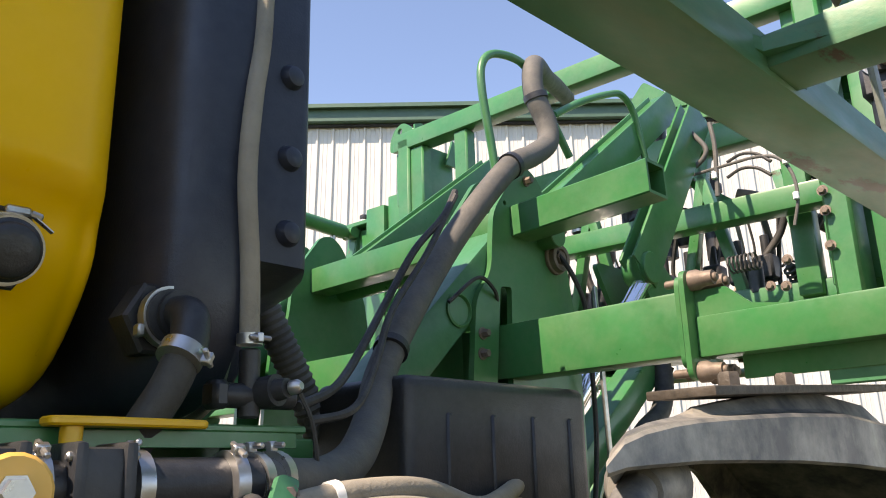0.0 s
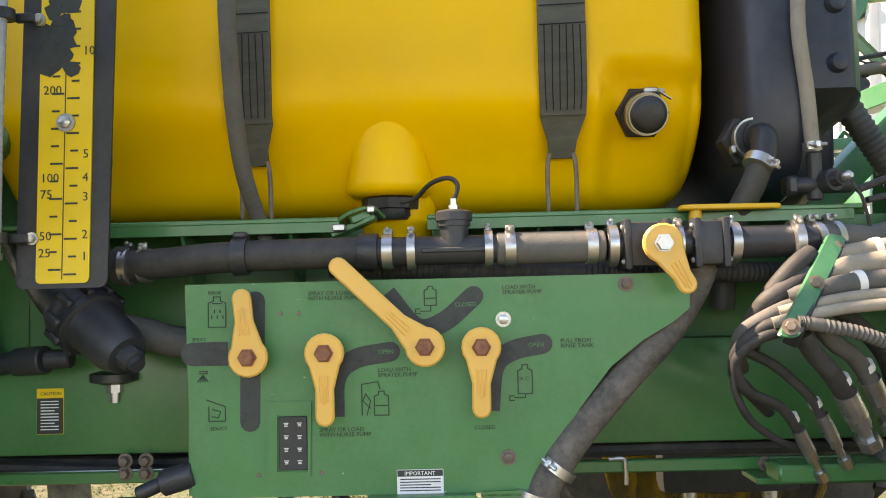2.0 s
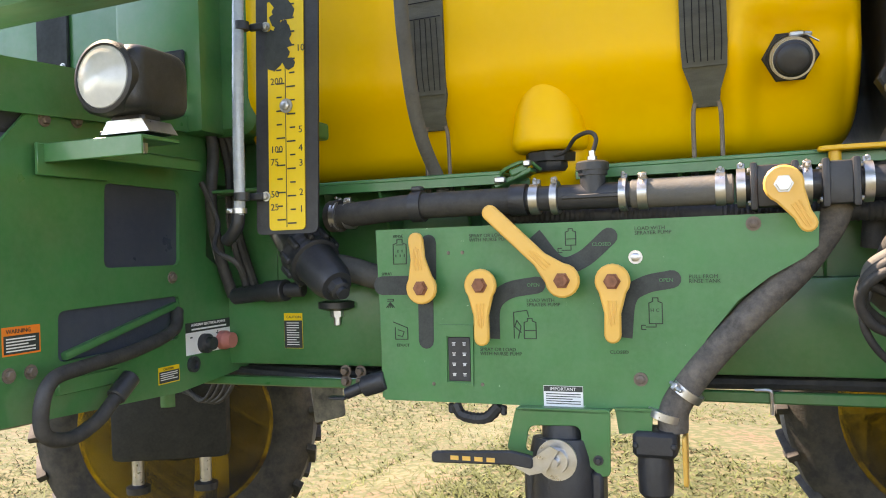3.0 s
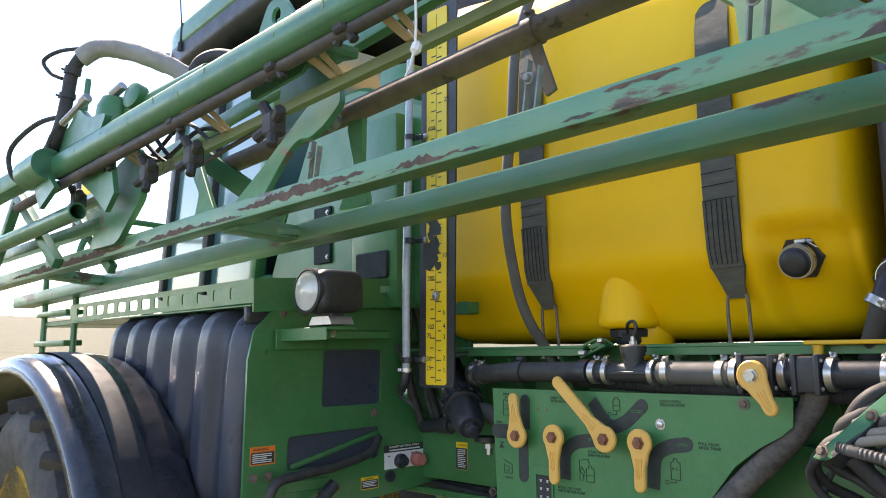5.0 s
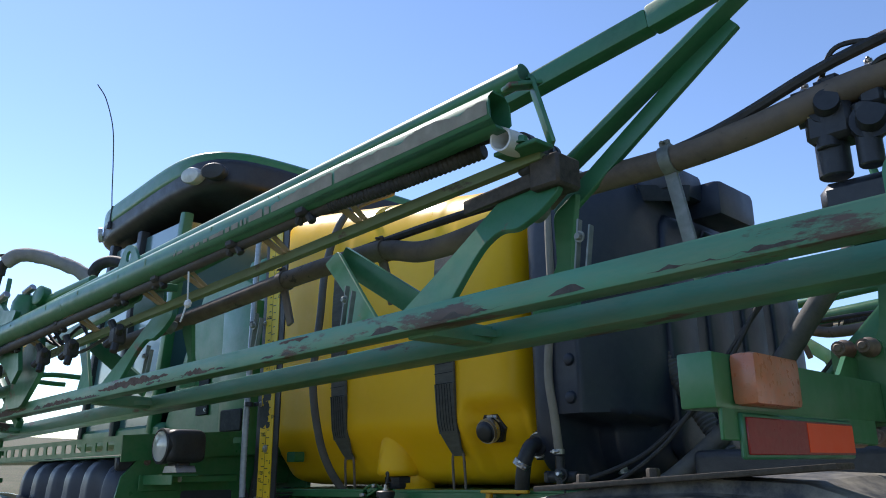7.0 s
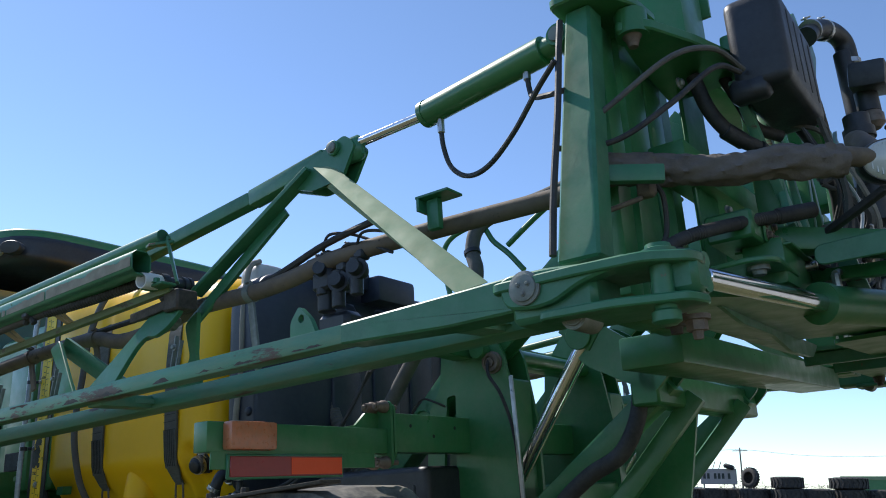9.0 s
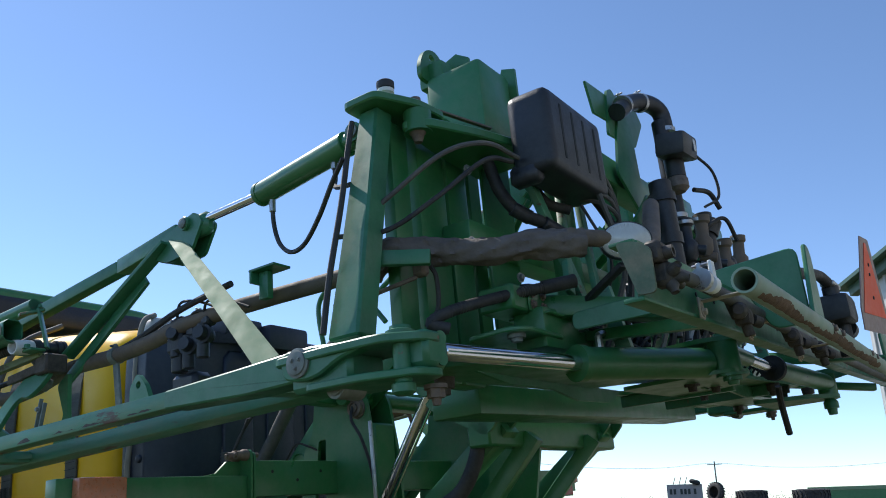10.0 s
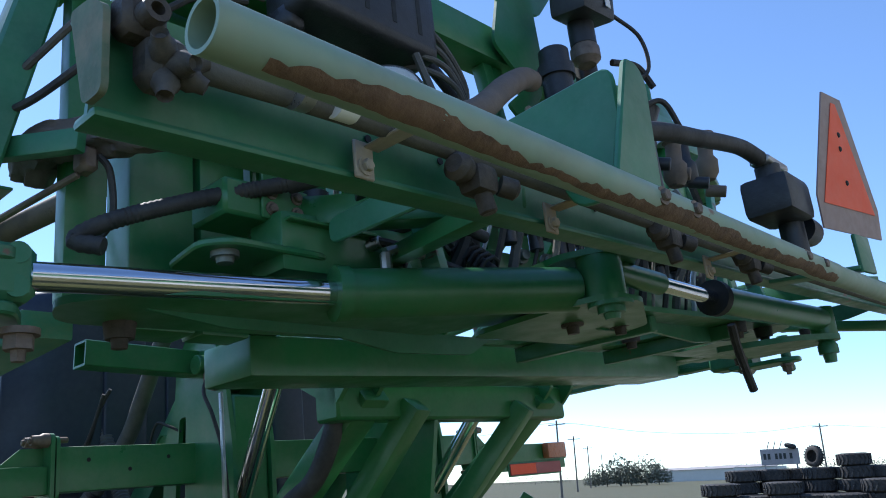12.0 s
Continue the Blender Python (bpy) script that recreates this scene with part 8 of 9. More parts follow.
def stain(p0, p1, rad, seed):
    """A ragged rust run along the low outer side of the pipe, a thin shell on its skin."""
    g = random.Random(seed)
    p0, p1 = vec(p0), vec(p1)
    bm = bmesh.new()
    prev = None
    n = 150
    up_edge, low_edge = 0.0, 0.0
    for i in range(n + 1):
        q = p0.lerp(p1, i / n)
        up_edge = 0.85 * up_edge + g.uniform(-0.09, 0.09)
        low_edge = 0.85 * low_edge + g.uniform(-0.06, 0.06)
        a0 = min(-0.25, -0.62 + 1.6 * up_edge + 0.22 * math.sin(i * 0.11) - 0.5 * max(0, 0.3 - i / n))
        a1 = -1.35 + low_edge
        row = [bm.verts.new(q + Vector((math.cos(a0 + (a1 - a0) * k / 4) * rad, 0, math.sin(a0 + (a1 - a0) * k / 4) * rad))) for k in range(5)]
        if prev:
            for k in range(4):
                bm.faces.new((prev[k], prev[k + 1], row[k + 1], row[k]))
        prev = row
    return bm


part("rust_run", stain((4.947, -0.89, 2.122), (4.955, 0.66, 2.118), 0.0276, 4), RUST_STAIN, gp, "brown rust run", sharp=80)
for y in (-0.56, -0.12, 0.52):
    z = 2.12
    part("pipe_clip", joined(box((4.745, y - 0.015, 2.165), (0.006, 0.035, 0.055), 0.002), box((4.82, y, 2.185), (0.15, 0.03, 0.005), 0.002), box((4.895, y + 0.02, 2.175), (0.006, 0.035, 0.04), 0.002), bolt((4.748, y - 0.015, 2.155), (1, 0, 0), 0.009, 0.008), bolt((4.898, y + 0.02, 2.172), (1, 0, 0), 0.009, 0.008)), material("bare_clip", (0.42, 0.37, 0.3), 0.55, metal=0.3, vary=0.25, scale=30) if y < -0.5 else TAN_PLASTIC, rn, "bent steel clip")
    part("clip_bolt", (bolt((4.975, y - 0.06, z), (1, -0.1, 0), 0.01, 0.008)), RUSTY, rn) if y > -0.4 else None
    part("clip_bolt", bolt((4.975, y + 0.05, z), (1, -0.1, 0), 0.01, 0.008), RUSTY, rn) if y > -0.4 else None
part("spray_pipe", joined(hose([(4.77, -0.88, 2.2), (4.79, -0.5, 2.2), (4.79, 0.8, 2.205), (4.79, 3.1, 2.24)], 0.017, 12)), GREY_HOSE, rn)
part("nozzle_turret", moved(joined(box((4.79, -0.84, 2.215), (0.05, 0.05, 0.06), 0.012), *[lathe((4.8, -0.84, 2.21), d, [(0, 0.013), (0.03, 0.015), (0.036, 0.011), (0.046, 0.009), (0.04, 0.006)], 10) for d in ((1, 0.2, -0.3), (0.4, 0.9, -0.5), (0.3, -0.2, -1), (0.8, -0.6, 0.3), (0.3, 0.9, 0.3))]), (-0.025, -0.04, -0.025)), material("dusty_turret", (0.05, 0.047, 0.044), 0.65, vary=0.5, scale=40, dust=0.5, dust_col=(0.14, 0.115, 0.09)), rn, "dusty nozzle turret")
part("end_valve", joined(box((4.765, -0.905, 2.235), (0.04, 0.05, 0.05), 0.008), lathe((4.785, -0.905, 2.23), (1, 0, 0), [(0, 0.016), (0.02, 0.015), (0.02, 0.008), (0.005, 0.007)], 12)), GRIME, rn, "grimy square nozzle valve")
part("turret_band", band((4.8, -0.72, 2.2), (0.05, 1, 0), 0.024, 0.018), STEEL, rn)
part("white_coupler", lathe((4.8, -0.67, 2.2), (0.05, 1, 0), [(0, 0.022), (0.03, 0.022)], 18), WHITE, rn)
part("white_tag", box((4.77, -0.5, 2.25), (0.01, 0.03, 0.1), 0.002), WHITE, rn)
for y in (-0.4, 0.2, 0.62):
    z = 2.155 + 0.02 * (y + 0.4)
    part("nozzle_body", joined(box((4.8, y, z), (0.045, 0.05, 0.045), 0.014, None, 2), lathe((4.8, y - 0.03, z + 0.01), (0.2, -1, 0.1), [(0, 0.02), (0.02, 0.023), (0.03, 0.014)], 12), cyl((4.805, y + 0.01, z - 0.05), (4.8, y, z), 0.014, 10), lathe((4.815, y + 0.03, z - 0.005), (0.5, 0.8, -0.3), [(0, 0.016), (0.025, 0.016), (0.03, 0.01)], 10), cyl((4.79, y - 0.01, z), (4.78, y - 0.02, z + 0.05), 0.018, 10)), GRIME, rn, "grimy black nozzle body")
for flipped in (False, True):
    MIRROR[0] = flipped
    part("guard_plate", plate(rounded(on_x(4.95, [(-0.27, 2.12), (-0.12, 2.13), (-0.1, 2.35), (-0.12, 2.378), (-0.16, 2.38)]), 0.015), (-0.012, 0, 0), bev=0.003), BOOM_GREEN, rn, "tall green guard plate")
    part("guard_side", plate(rounded(on_y(-0.17, [(4.925, 2.15), (4.925, 2.375), (4.7, 2.36), (4.5, 2.34), (4.2, 2.33), (4.2, 2.27), (4.5, 2.27), (4.66, 2.3), (4.76, 2.28), (4.82, 2.15)]), 0.03), (0, 0.012, 0), bev=0.003), BOOM_GREEN, rn)
    part("hanger_arm", beam((4.72, -0.2, 2.2), (4.1, 0.1, 2.3), 0.05, 0.04), GREEN, rn)
    MIRROR[0] = False
part("end_plate", plate(rounded(on_y(3.24, [(4.66, 2.41), (4.96, 2.45), (4.98, 2.27), (4.9, 2.2), (4.66, 2.27)]), 0.02), (0, 0.01, 0)), BOOM_GREEN, rn)
fm = thing("flow_motor", (4.82, 0.82, 2.15), "black electric valve motor on the nozzle rail", "motor")
part("motor", joined(box((4.81, 0.86, 2.33), (0.12, 0.17, 0.1), 0.02, None, 2), lathe((4.81, 0.98, 2.28), (0, 1, 0), [(0, 0.04), (0.08, 0.036), (0.09, 0.02)], 20), cyl((4.81, 0.92, 2.16), (4.81, 0.92, 2.3), 0.03), cyl((4.81, 0.84, 2.38), (4.81, 0.84, 2.42), 0.03)), BLACK, fm)
part("clamp", box((4.81, 0.86, 2.425), (0.05, 0.13, 0.02), 0.004), STEEL, fm)
part("feed_tube", hose([(4.81, 0.8, 2.43), (4.8, 0.7, 2.44), (4.79, 0.5, 2.41), (4.77, 0.3, 2.38), (4.7, 0.1, 2.34)], 0.02, 10), RUBBER, fm)
smv = thing("slow_vehicle_sign", (4.985, 0.93, 2.15), "orange slow-vehicle triangle with a dull grey-red border", "sign")
SR, SU, SC = Vector((0.113, 0.993, 0.042)), Vector((0.092, -0.053, 0.994)), Vector((4.982, 0.951, 2.449))
SN = SR.cross(SU).normalized()


def on_sign(pts, out):
    return [SC + SR * u * 1.08 + SU * v * 0.89 + SN * out for u, v in pts]


part("border", plate(on_sign([(-0.055, 0.215), (0.055, 0.215), (0.18, -0.12), (0.172, -0.215), (-0.172, -0.215), (-0.18, -0.12)], 0.0), SN * -0.004), material("faded_border", (0.3, 0.2, 0.17), 0.45, vary=0.12, scale=20), smv, "faded red-grey border")
part("triangle", plate(on_sign([(-0.15, -0.14), (0.15, -0.14), (0.012, 0.19), (-0.012, 0.19)], 0.002), SN * -0.0015), SMV_ORANGE, smv, "fluorescent orange field")
parts("rivet", [lathe(on_sign([(u, v)], 0.002)[0], SN, [(0, 0.008), (0.003, 0.006)], 10) for u, v in ((0.0, 0.09), (0.0, -0.06), (-0.005, 0.045))], DARK, smv)
part("post", joined(beam(SC + Vector((0, 0, -0.2)) - SN * 0.008, SC + Vector((0, 0, -0.3)) - SN * 0.008, 0.09, 0.012, SN), beam((4.97, 0.93, 2.16), (4.74, 0.93, 2.18), 0.06, 0.012)), BOOM_GREEN, smv)

# dark plumbing stack on the rack
pl = thing("plumbing_stack", (4.25, 1.0, 2.6), "stack of black valves, elbows and clamps on the rack", "plumbing")
part("riser", joined(cyl((4.26, 0.86, 2.6), (4.26, 0.86, 3.05), 0.05), cyl((4.24, 1.1, 2.65), (4.24, 1.1, 3.45), 0.04), lathe((4.26, 0.86, 2.95), (0, 0, 1), [(0, 0.06), (0.04, 0.06)], 20), lathe((4.26, 0.86, 2.75), (0, 0, 1), [(0, 0.058), (0.05, 0.058)], 20), cyl((4.3, 1.3, 2.6), (4.3, 1.3, 3.0), 0.045), lathe((4.3, 1.3, 2.9), (0.4, 0.2, 1), [(0, 0.06), (0.07, 0.06)], 18)), BLACK, pl)
part("elbow", hose([(4.16, 0.75, 3.4), (4.18, 0.9, 3.5), (4.22, 1.02, 3.53), (4.25, 1.1, 3.5), (4.255, 1.12, 3.4)], 0.042, 16), BLACK, pl)
parts("ring", [*[band(p, d, 0.045, 0.022) for p, d in (((4.17, 0.82, 3.46), (0.1, 0.8, 0.5)), ((4.2, 0.98, 3.525), (0.2, 1, 0.2)), ((4.255, 1.12, 3.4), (0, 0, 1)), ((4.24, 1.1, 2.95), (0, 0, 1)))]], STEEL, pl)
part("motor_box", joined(box((4.33, 0.98, 3.24), (0.14, 0.2, 0.11), 0.02, Euler((0.1, 0.15, 0)).to_matrix(), 2), cyl((4.3, 1.0, 3.1), (4.3, 1.0, 3.2), 0.045)), BLACK, pl, "black valve motor box")
part("motor_label", box((4.404, 1.02, 3.24), (0.002, 0.03, 0.06), 0), WHITE, pl)
part("rust_body", joined(lathe((4.3, 1.0, 3.03), (0, 0, 1), [(0, 0.03), (0.02, 0.05), (0.06, 0.05), (0.09, 0.03)], 16)), RUSTY, pl)
parts("lead", [hose([(4.38, 1.08, 3.22), (4.42, 1.18, 3.15), (4.42, 1.2, 3.03), (4.36, 1.15, 2.98)], 0.007, 8), hose([(4.34, 1.1, 3.06), (4.38, 1.2, 3.06), (4.4, 1.26, 2.99)], 0.012, 8), hose([(4.33, 1.2, 2.9), (4.4, 1.3, 2.95), (4.42, 1.38, 2.85)], 0.01, 8)], RUBBER, pl)
parts("mount_plate", [plate(rounded(on_x(4.12, [(0.72, 3.1), (0.95, 2.95), (1.0, 3.1), (0.98, 3.45), (0.85, 3.45), (0.78, 3.3)]), 0.03), (0.012, 0, 0)), plate(on_x(4.1, [(0.55, 3.5), (0.8, 3.52), (0.95, 3.58), (0.93, 3.4), (0.6, 3.36)]), (0.012, 0, 0)), plate(rounded(on_x(4.16, [(0.7, 2.85), (0.95, 3.05), (0.8, 2.78)]), 0.02), (0.012, 0, 0))], GREEN, pl)
part("filter_hose", hose([(4.4, 0.05, 2.5), (4.38, 0.25, 2.6), (4.33, 0.45, 2.75), (4.28, 0.62, 2.86), (4.25, 0.72, 2.9)], 0.034, 14), BROWN_PIPE, pl, "brown pipe to the stack")
parts("tubing", [*[hose([(4.12, 0.1 + 0.05 * i, 2.84), (4.2, 0.14 + 0.05 * i, 2.9 - 0.03 * i), (4.22, 0.3 + 0.03 * i, 2.92 - 0.05 * i), (4.2, 0.45, 2.8 - 0.05 * i), (4.16, 0.42, 2.66)], 0.009, 8) for i in range(4)]], GREY_HOSE, pl)
wires = thing("wire_tangle", (4.2, 0.6, 2.25), "tangle of black wires and lines in the rack", "wires")
for i in range(22):
    part("wire", hose([(4.2 + 0.05 * math.sin(i), 0.05 + 0.085 * i, 2.78 + 0.06 * math.sin(i * 2)), (4.26 + 0.04 * math.sin(i * 3), 0.1 + 0.085 * i + 0.05 * math.sin(i * 7), 2.58), (4.22, 0.14 + 0.08 * i, 2.42 + 0.04 * math.cos(i * 5)), (4.16, 0.1 + 0.085 * i, 2.26)], 0.006 + 0.005 * (i % 3), 6), (RUBBER, GREY_HOSE, RUBBER, TAN_HOSE)[i % 4] if i % 8 != 3 else CLEAR_TUBE, wires)
bank = thing("valve_bank", (4.2, 1.0, 2.4), "row of black section valves on the rack", "valves")
for i in range(9):
    y = 0.5 + 0.13 * i
    vb = part("section_valve", joined(box((4.2, y, 2.5), (0.1, 0.09, 0.12), 0.012), cyl((4.2, y, 2.56), (4.2, y, 2.66), 0.02, 10), cyl((4.25, y, 2.5), (4.31, y, 2.49), 0.024, 12), cyl((4.2, y, 2.38), (4.2, y, 2.44), 0.022, 12)), BLACK, bank)
    part("valve_ring", band((4.28, y, 2.495), (1, 0, -0.1), 0.025, 0.014), STEEL, vb)
wrap = thing("wrapped_hose", (4.0, -0.5, 2.5), "thick hose wrapped in worn brown cloth", "hose")
part("wrapping", hose([(3.7, -0.6, 2.5), (3.74, -0.605, 2.54), (3.8, -0.59, 2.56), (3.95, -0.5, 2.54), (4.1, -0.45, 2.515), (4.22, -0.4, 2.515), (4.34, -0.3, 2.51)], 0.045, 28, 22, wob=0.016), WRAP, wrap, sharp=80)
part("pipe_end", cyl((4.33, -0.31, 2.53), (4.42, -0.22, 2.52), 0.028), BROWN_PIPE, wrap)
for i, pts in enumerate((([(3.72, -0.72, 2.62), (3.85, -0.66, 2.72), (4.0, -0.55, 2.86), (4.08, -0.4, 2.92), (4.12, -0.25, 2.9)]), ([(3.7, -0.75, 2.6), (3.85, -0.68, 2.6), (3.98, -0.58, 2.7), (4.08, -0.42, 2.85), (4.12, -0.3, 2.87)]))):
    solid("oil_hose", hose(pts, 0.009, 8), GREY_HOSE if i == 0 else RUBBER, pts[0], "thin grey hydraulic line looping to the rack" if i == 0 else "thin black hydraulic line looping to the rack", "hose")
sens = thing("sensor_link", (3.9, -0.65, 2.3), "black sensor lead with a rusty link rod", "sensor")
part("lead", joined(hose([(4.0, -0.62, 2.27), (3.96, -0.66, 2.29), (4.0, -0.6, 2.33), (4.08, -0.45, 2.38), (4.15, -0.3, 2.42), (4.22, -0.22, 2.44)], 0.018, 10, 8, 0.002, 0.01), cyl((4.16, -0.28, 2.425), (4.25, -0.2, 2.445), 0.024), hose([(3.9, -0.6, 2.3), (3.93, -0.57, 2.36), (3.94, -0.58, 2.46), (3.93, -0.6, 2.5)], 0.008, 8)), RUBBER, sens)
part("link_rod", joined(cyl((3.68, -0.72, 2.4), (3.9, -0.63, 2.46), 0.008, 8), box((3.91, -0.62, 2.49), (0.05, 0.04, 0.06), 0.01)), RUSTY, sens)
solid("post_cable", hose([(3.73, -0.868, 2.26), (3.732, -0.83, 2.45), (3.735, -0.765, 2.7), (3.735, -0.72, 2.9), (3.735, -0.69, 3.02)], 0.01, 8), RUBBER, (3.66, -0.83, 2.25), "black cable clipped along the slanted post", "cable")

# conduits and dark clutter inside the rack
con = thing("rack_conduit", (3.95, -0.1, 2.6), "black conduits and couplings inside the rack", "hoses")
for pts, r in (([(3.94, -0.16, 2.98), (3.97, -0.14, 2.85), (4.02, -0.1, 2.76), (4.08, 0.0, 2.72), (4.1, 0.12, 2.66)], 0.024), ([(4.0, -0.05, 3.02), (4.04, -0.02, 2.9), (4.06, 0.05, 2.83), (4.12, 0.12, 2.8)], 0.02),
               ([(4.12, 0.3, 2.95), (4.18, 0.36, 2.8), (4.2, 0.42, 2.66), (4.18, 0.5, 2.55)], 0.018), ([(4.0, 0.05, 2.45), (4.1, 0.1, 2.38), (4.2, 0.2, 2.4), (4.24, 0.34, 2.36)], 0.016), ([(4.1, 1.4, 2.9), (4.2, 1.5, 2.7), (4.22, 1.45, 2.5)], 0.02)):
    part("conduit", hose(pts, r, 10), RUBBER, con)
parts("coupling", [cyl((4.07, -0.03, 2.725), (4.1, 0.08, 2.69), 0.03, 14), cyl((4.0, -0.12, 2.78), (4.04, -0.06, 2.745), 0.028, 14), cyl((3.94, 0.02, 2.42), (3.94, 0.02, 2.52), 0.036, 14), cyl((4.05, 0.5, 2.36), (4.05, 0.5, 2.5), 0.035, 14)], BLACK, con)
parts("clip_bolt", [bolt((3.935, y, z), (1, -0.2, 0), 0.013, 0.012) for y, z in ((-0.32, 2.62), (-0.3, 2.9), (-0.26, 2.42), (0.0, 2.55))], STEEL, con)
for i in range(6):
    y = 0.95 + 0.16 * i
    part("brown_valve", joined(lathe((4.3 + 0.02 * (i % 2), y, 2.72 + 0.05 * (i % 3)), (0.1 * (i % 2), 0, 1), [(0, 0.028), (0.03, 0.045), (0.08, 0.045), (0.1, 0.03), (0.16, 0.03), (0.17, 0.04), (0.2, 0.04)], 14), cyl((4.3, y, 2.78), (4.37, y + 0.03, 2.76), 0.024, 10)), BROWN_PIPE if i % 2 else BLACK, con, "dusty line valve")
    part("ring", band((4.3 + 0.02 * (i % 2), y, 2.9 + 0.05 * (i % 3)), (0.1 * (i % 2), 0, 1), 0.041, 0.016), STEEL, con)
part("bracket", plate(rounded(on_x(4.13, [(0.62, 3.3), (0.68, 3.55), (0.74, 3.58), (0.86, 3.5), (1.0, 3.62), (1.1, 3.52), (0.95, 3.34)]), 0.02), (0.012, 0, 0)), GREEN, con)

# ---- lift linkage between chassis and rack ----
lift = thing("lift_linkage", (2.6, MID, 1.2), "green lift towers and arms behind the tanks", "linkage")


def lift_side():
    tw = [(2.2, 1.15), (2.72, 1.15), (2.72, 2.0), (2.67, 2.32), (2.55, 2.53), (2.5, 2.566), (2.445, 2.556), (2.315, 2.38), (2.295, 2.19), (2.225, 2.1), (2.2, 1.85)]
    part("tower_plate", plate(rounded(on_y(0.56, tw), 0.04), (0, 0.02, 0), holes=[rounded(on_y(0.56, [(2.335, 2.15), (2.386, 2.156), (2.37, 1.8), (2.295, 1.8)]), 0.012, 2), circle((2.372, 0.56, 2.42), (0, 1, 0), 0.008, 8)]), GREEN, lift)
    part("tower_plate", plate(rounded(on_y(0.74, tw), 0.04), (0, 0.02, 0)), GREEN, lift)
    part("tower_web", joined(span(2.6, 2.7, 0.58, 0.74, 1.2, 2.2, 0.01), span(2.3, 2.4, 0.58, 0.74, 1.2, 1.6, 0.01)), GREEN, lift)
    part("pivot_bush", joined(lathe((2.612, 0.56, 2.28), (0, -1, 0), [(0, 0.052), (0.01, 0.052), (0.012, 0.046), (0.03, 0.044), (0.03, 0.03), (0.024, 0.028)], 24), lathe((2.612, 0.54, 2.28), (0, -1, 0), [(0, 0.024), (0.012, 0.022)], 6)), RUSTY, lift, "rusty pivot bush")
    parts("tower_bolt", [bolt((x, 0.56, z), (0, -1, 0), 0.012, 0.022) for x, z in ((2.485, 2.518), (2.246, 2.0), (2.242, 1.942))], RUSTY, lift)
    part("tower_strap", hose([(2.1, 0.55, 2.07), (2.2, 0.53, 2.15), (2.28, 0.54, 2.13), (2.33, 0.57, 2.1)], 0.006, 6), RUBBER, lift)
    part("arm_boss", lathe((2.17, 0.585, 2.06), (0, -1, 0), [(0, 0.05), (0.012, 0.05), (0.014, 0.044), (0.006, 0.04)], 24), GREEN, lift)
    parts("upper_arm", [beam((2.5, y, 2.3), (3.66, y, 3.2), 0.012, 0.13, (-0.6, 0, 0.8), 0.003) for y in (0.61, 0.71)], GREEN, lift)
    part("arm_cover", beam((2.66, 0.66, 2.48), (3.66, 0.66, 3.25), 0.1, 0.012, (-0.6, 0, 0.8), 0.003), GREEN, lift)
    part("arm_pivot", cyl((2.5, 0.58, 2.3), (2.5, 0.74, 2.3), 0.06), GREEN, lift)
    parts("lever_arm", [beam((3.07, y, 2.3), (3.68, y, 3.12), 0.012, w, (-0.8, 0, 0.6), 0.003) for y, w in ((0.5, 0.17), (0.56, 0.15))], GREEN, lift)
    part("lever_pivot", cyl((3.1, 0.48, 2.32), (3.1, 0.58, 2.32), 0.06), GREEN, lift)
    part("lower_arm", joined(beam((2.62, 0.66, 1.5), (3.42, 0.66, 2.1), 0.1, 0.12, (0, 1, 0), 0.012)), GREEN, lift)
    part("slant_beam", beam((1.88, 0.645, 1.79), (2.4, 0.645, 2.29), 0.13, 0.13, (0, 1, 0), 0.012), BOOM_GREEN, lift)
    part("lift_rod", joined(cyl((3.12, 0.52, 2.3), (2.46, 0.66, 1.5), 0.035)), CHROME, lift, "bright lift rod")
    part("lift_barrel", joined(cyl((2.5, 0.65, 1.55), (2.2, 0.7, 1.2), 0.045)), GREEN, lift)
    part("rack_knee", joined(plate(rounded(on_y(0.5, [(3.0, 2.36), (3.2, 2.36), (3.5, 2.14), (3.4, 2.04), (3.1, 2.2)]), 0.04), (0, 0.02, 0)), plate(rounded(on_y(0.66, [(3.0, 2.36), (3.2, 2.36), (3.5, 2.14), (3.4, 2.04), (3.1, 2.2)]), 0.04), (0, 0.02, 0))), GREEN, lift)
    part("foot_plate", span(2.0, 2.74, 0.42, 0.78, 1.13, 1.16, 0.006), GREEN, lift)


both(lift_side)
part("through_tube", joined(beam((2.445, 0.08, 2.382), (2.445, 0.55, 2.365), 0.1, 0.1, bev=0.004, hollow=0.009), beam((2.445, 0.52, 2.365), (2.445, 1.82, 2.365), 0.098, 0.098), beam((2.445, 1.79, 2.365), (2.445, 2.26, 2.382), 0.1, 0.1, bev=0.004, hollow=0.009)), GREEN, lift, "square tube with open ends through both towers")
part("cross_tube", joined(cyl((2.56, 0.5, 2.34), (2.56, 1.84, 2.34), 0.04), span(2.6, 2.7, 0.6, 1.74, 1.6, 1.72, 0.01), span(3.3, 3.42, 0.5, 1.84, 2.0, 2.14, 0.01)), GREEN, lift)
part("centre_web", joined(plate(on_y(1.0, [(3.1, 2.05), (3.4, 2.05), (3.3, 1.6), (3.15, 1.2), (3.0, 1.2), (3.05, 1.6)]), (0, 0.02, 0)), beam((3.45, 1.5, 2.05), (2.75, 1.2, 1.2), 0.1, 0.08, bev=0.01), beam((3.45, 0.85, 2.05), (2.8, 0.7, 1.3), 0.1, 0.08, bev=0.01)), GREEN, lift)
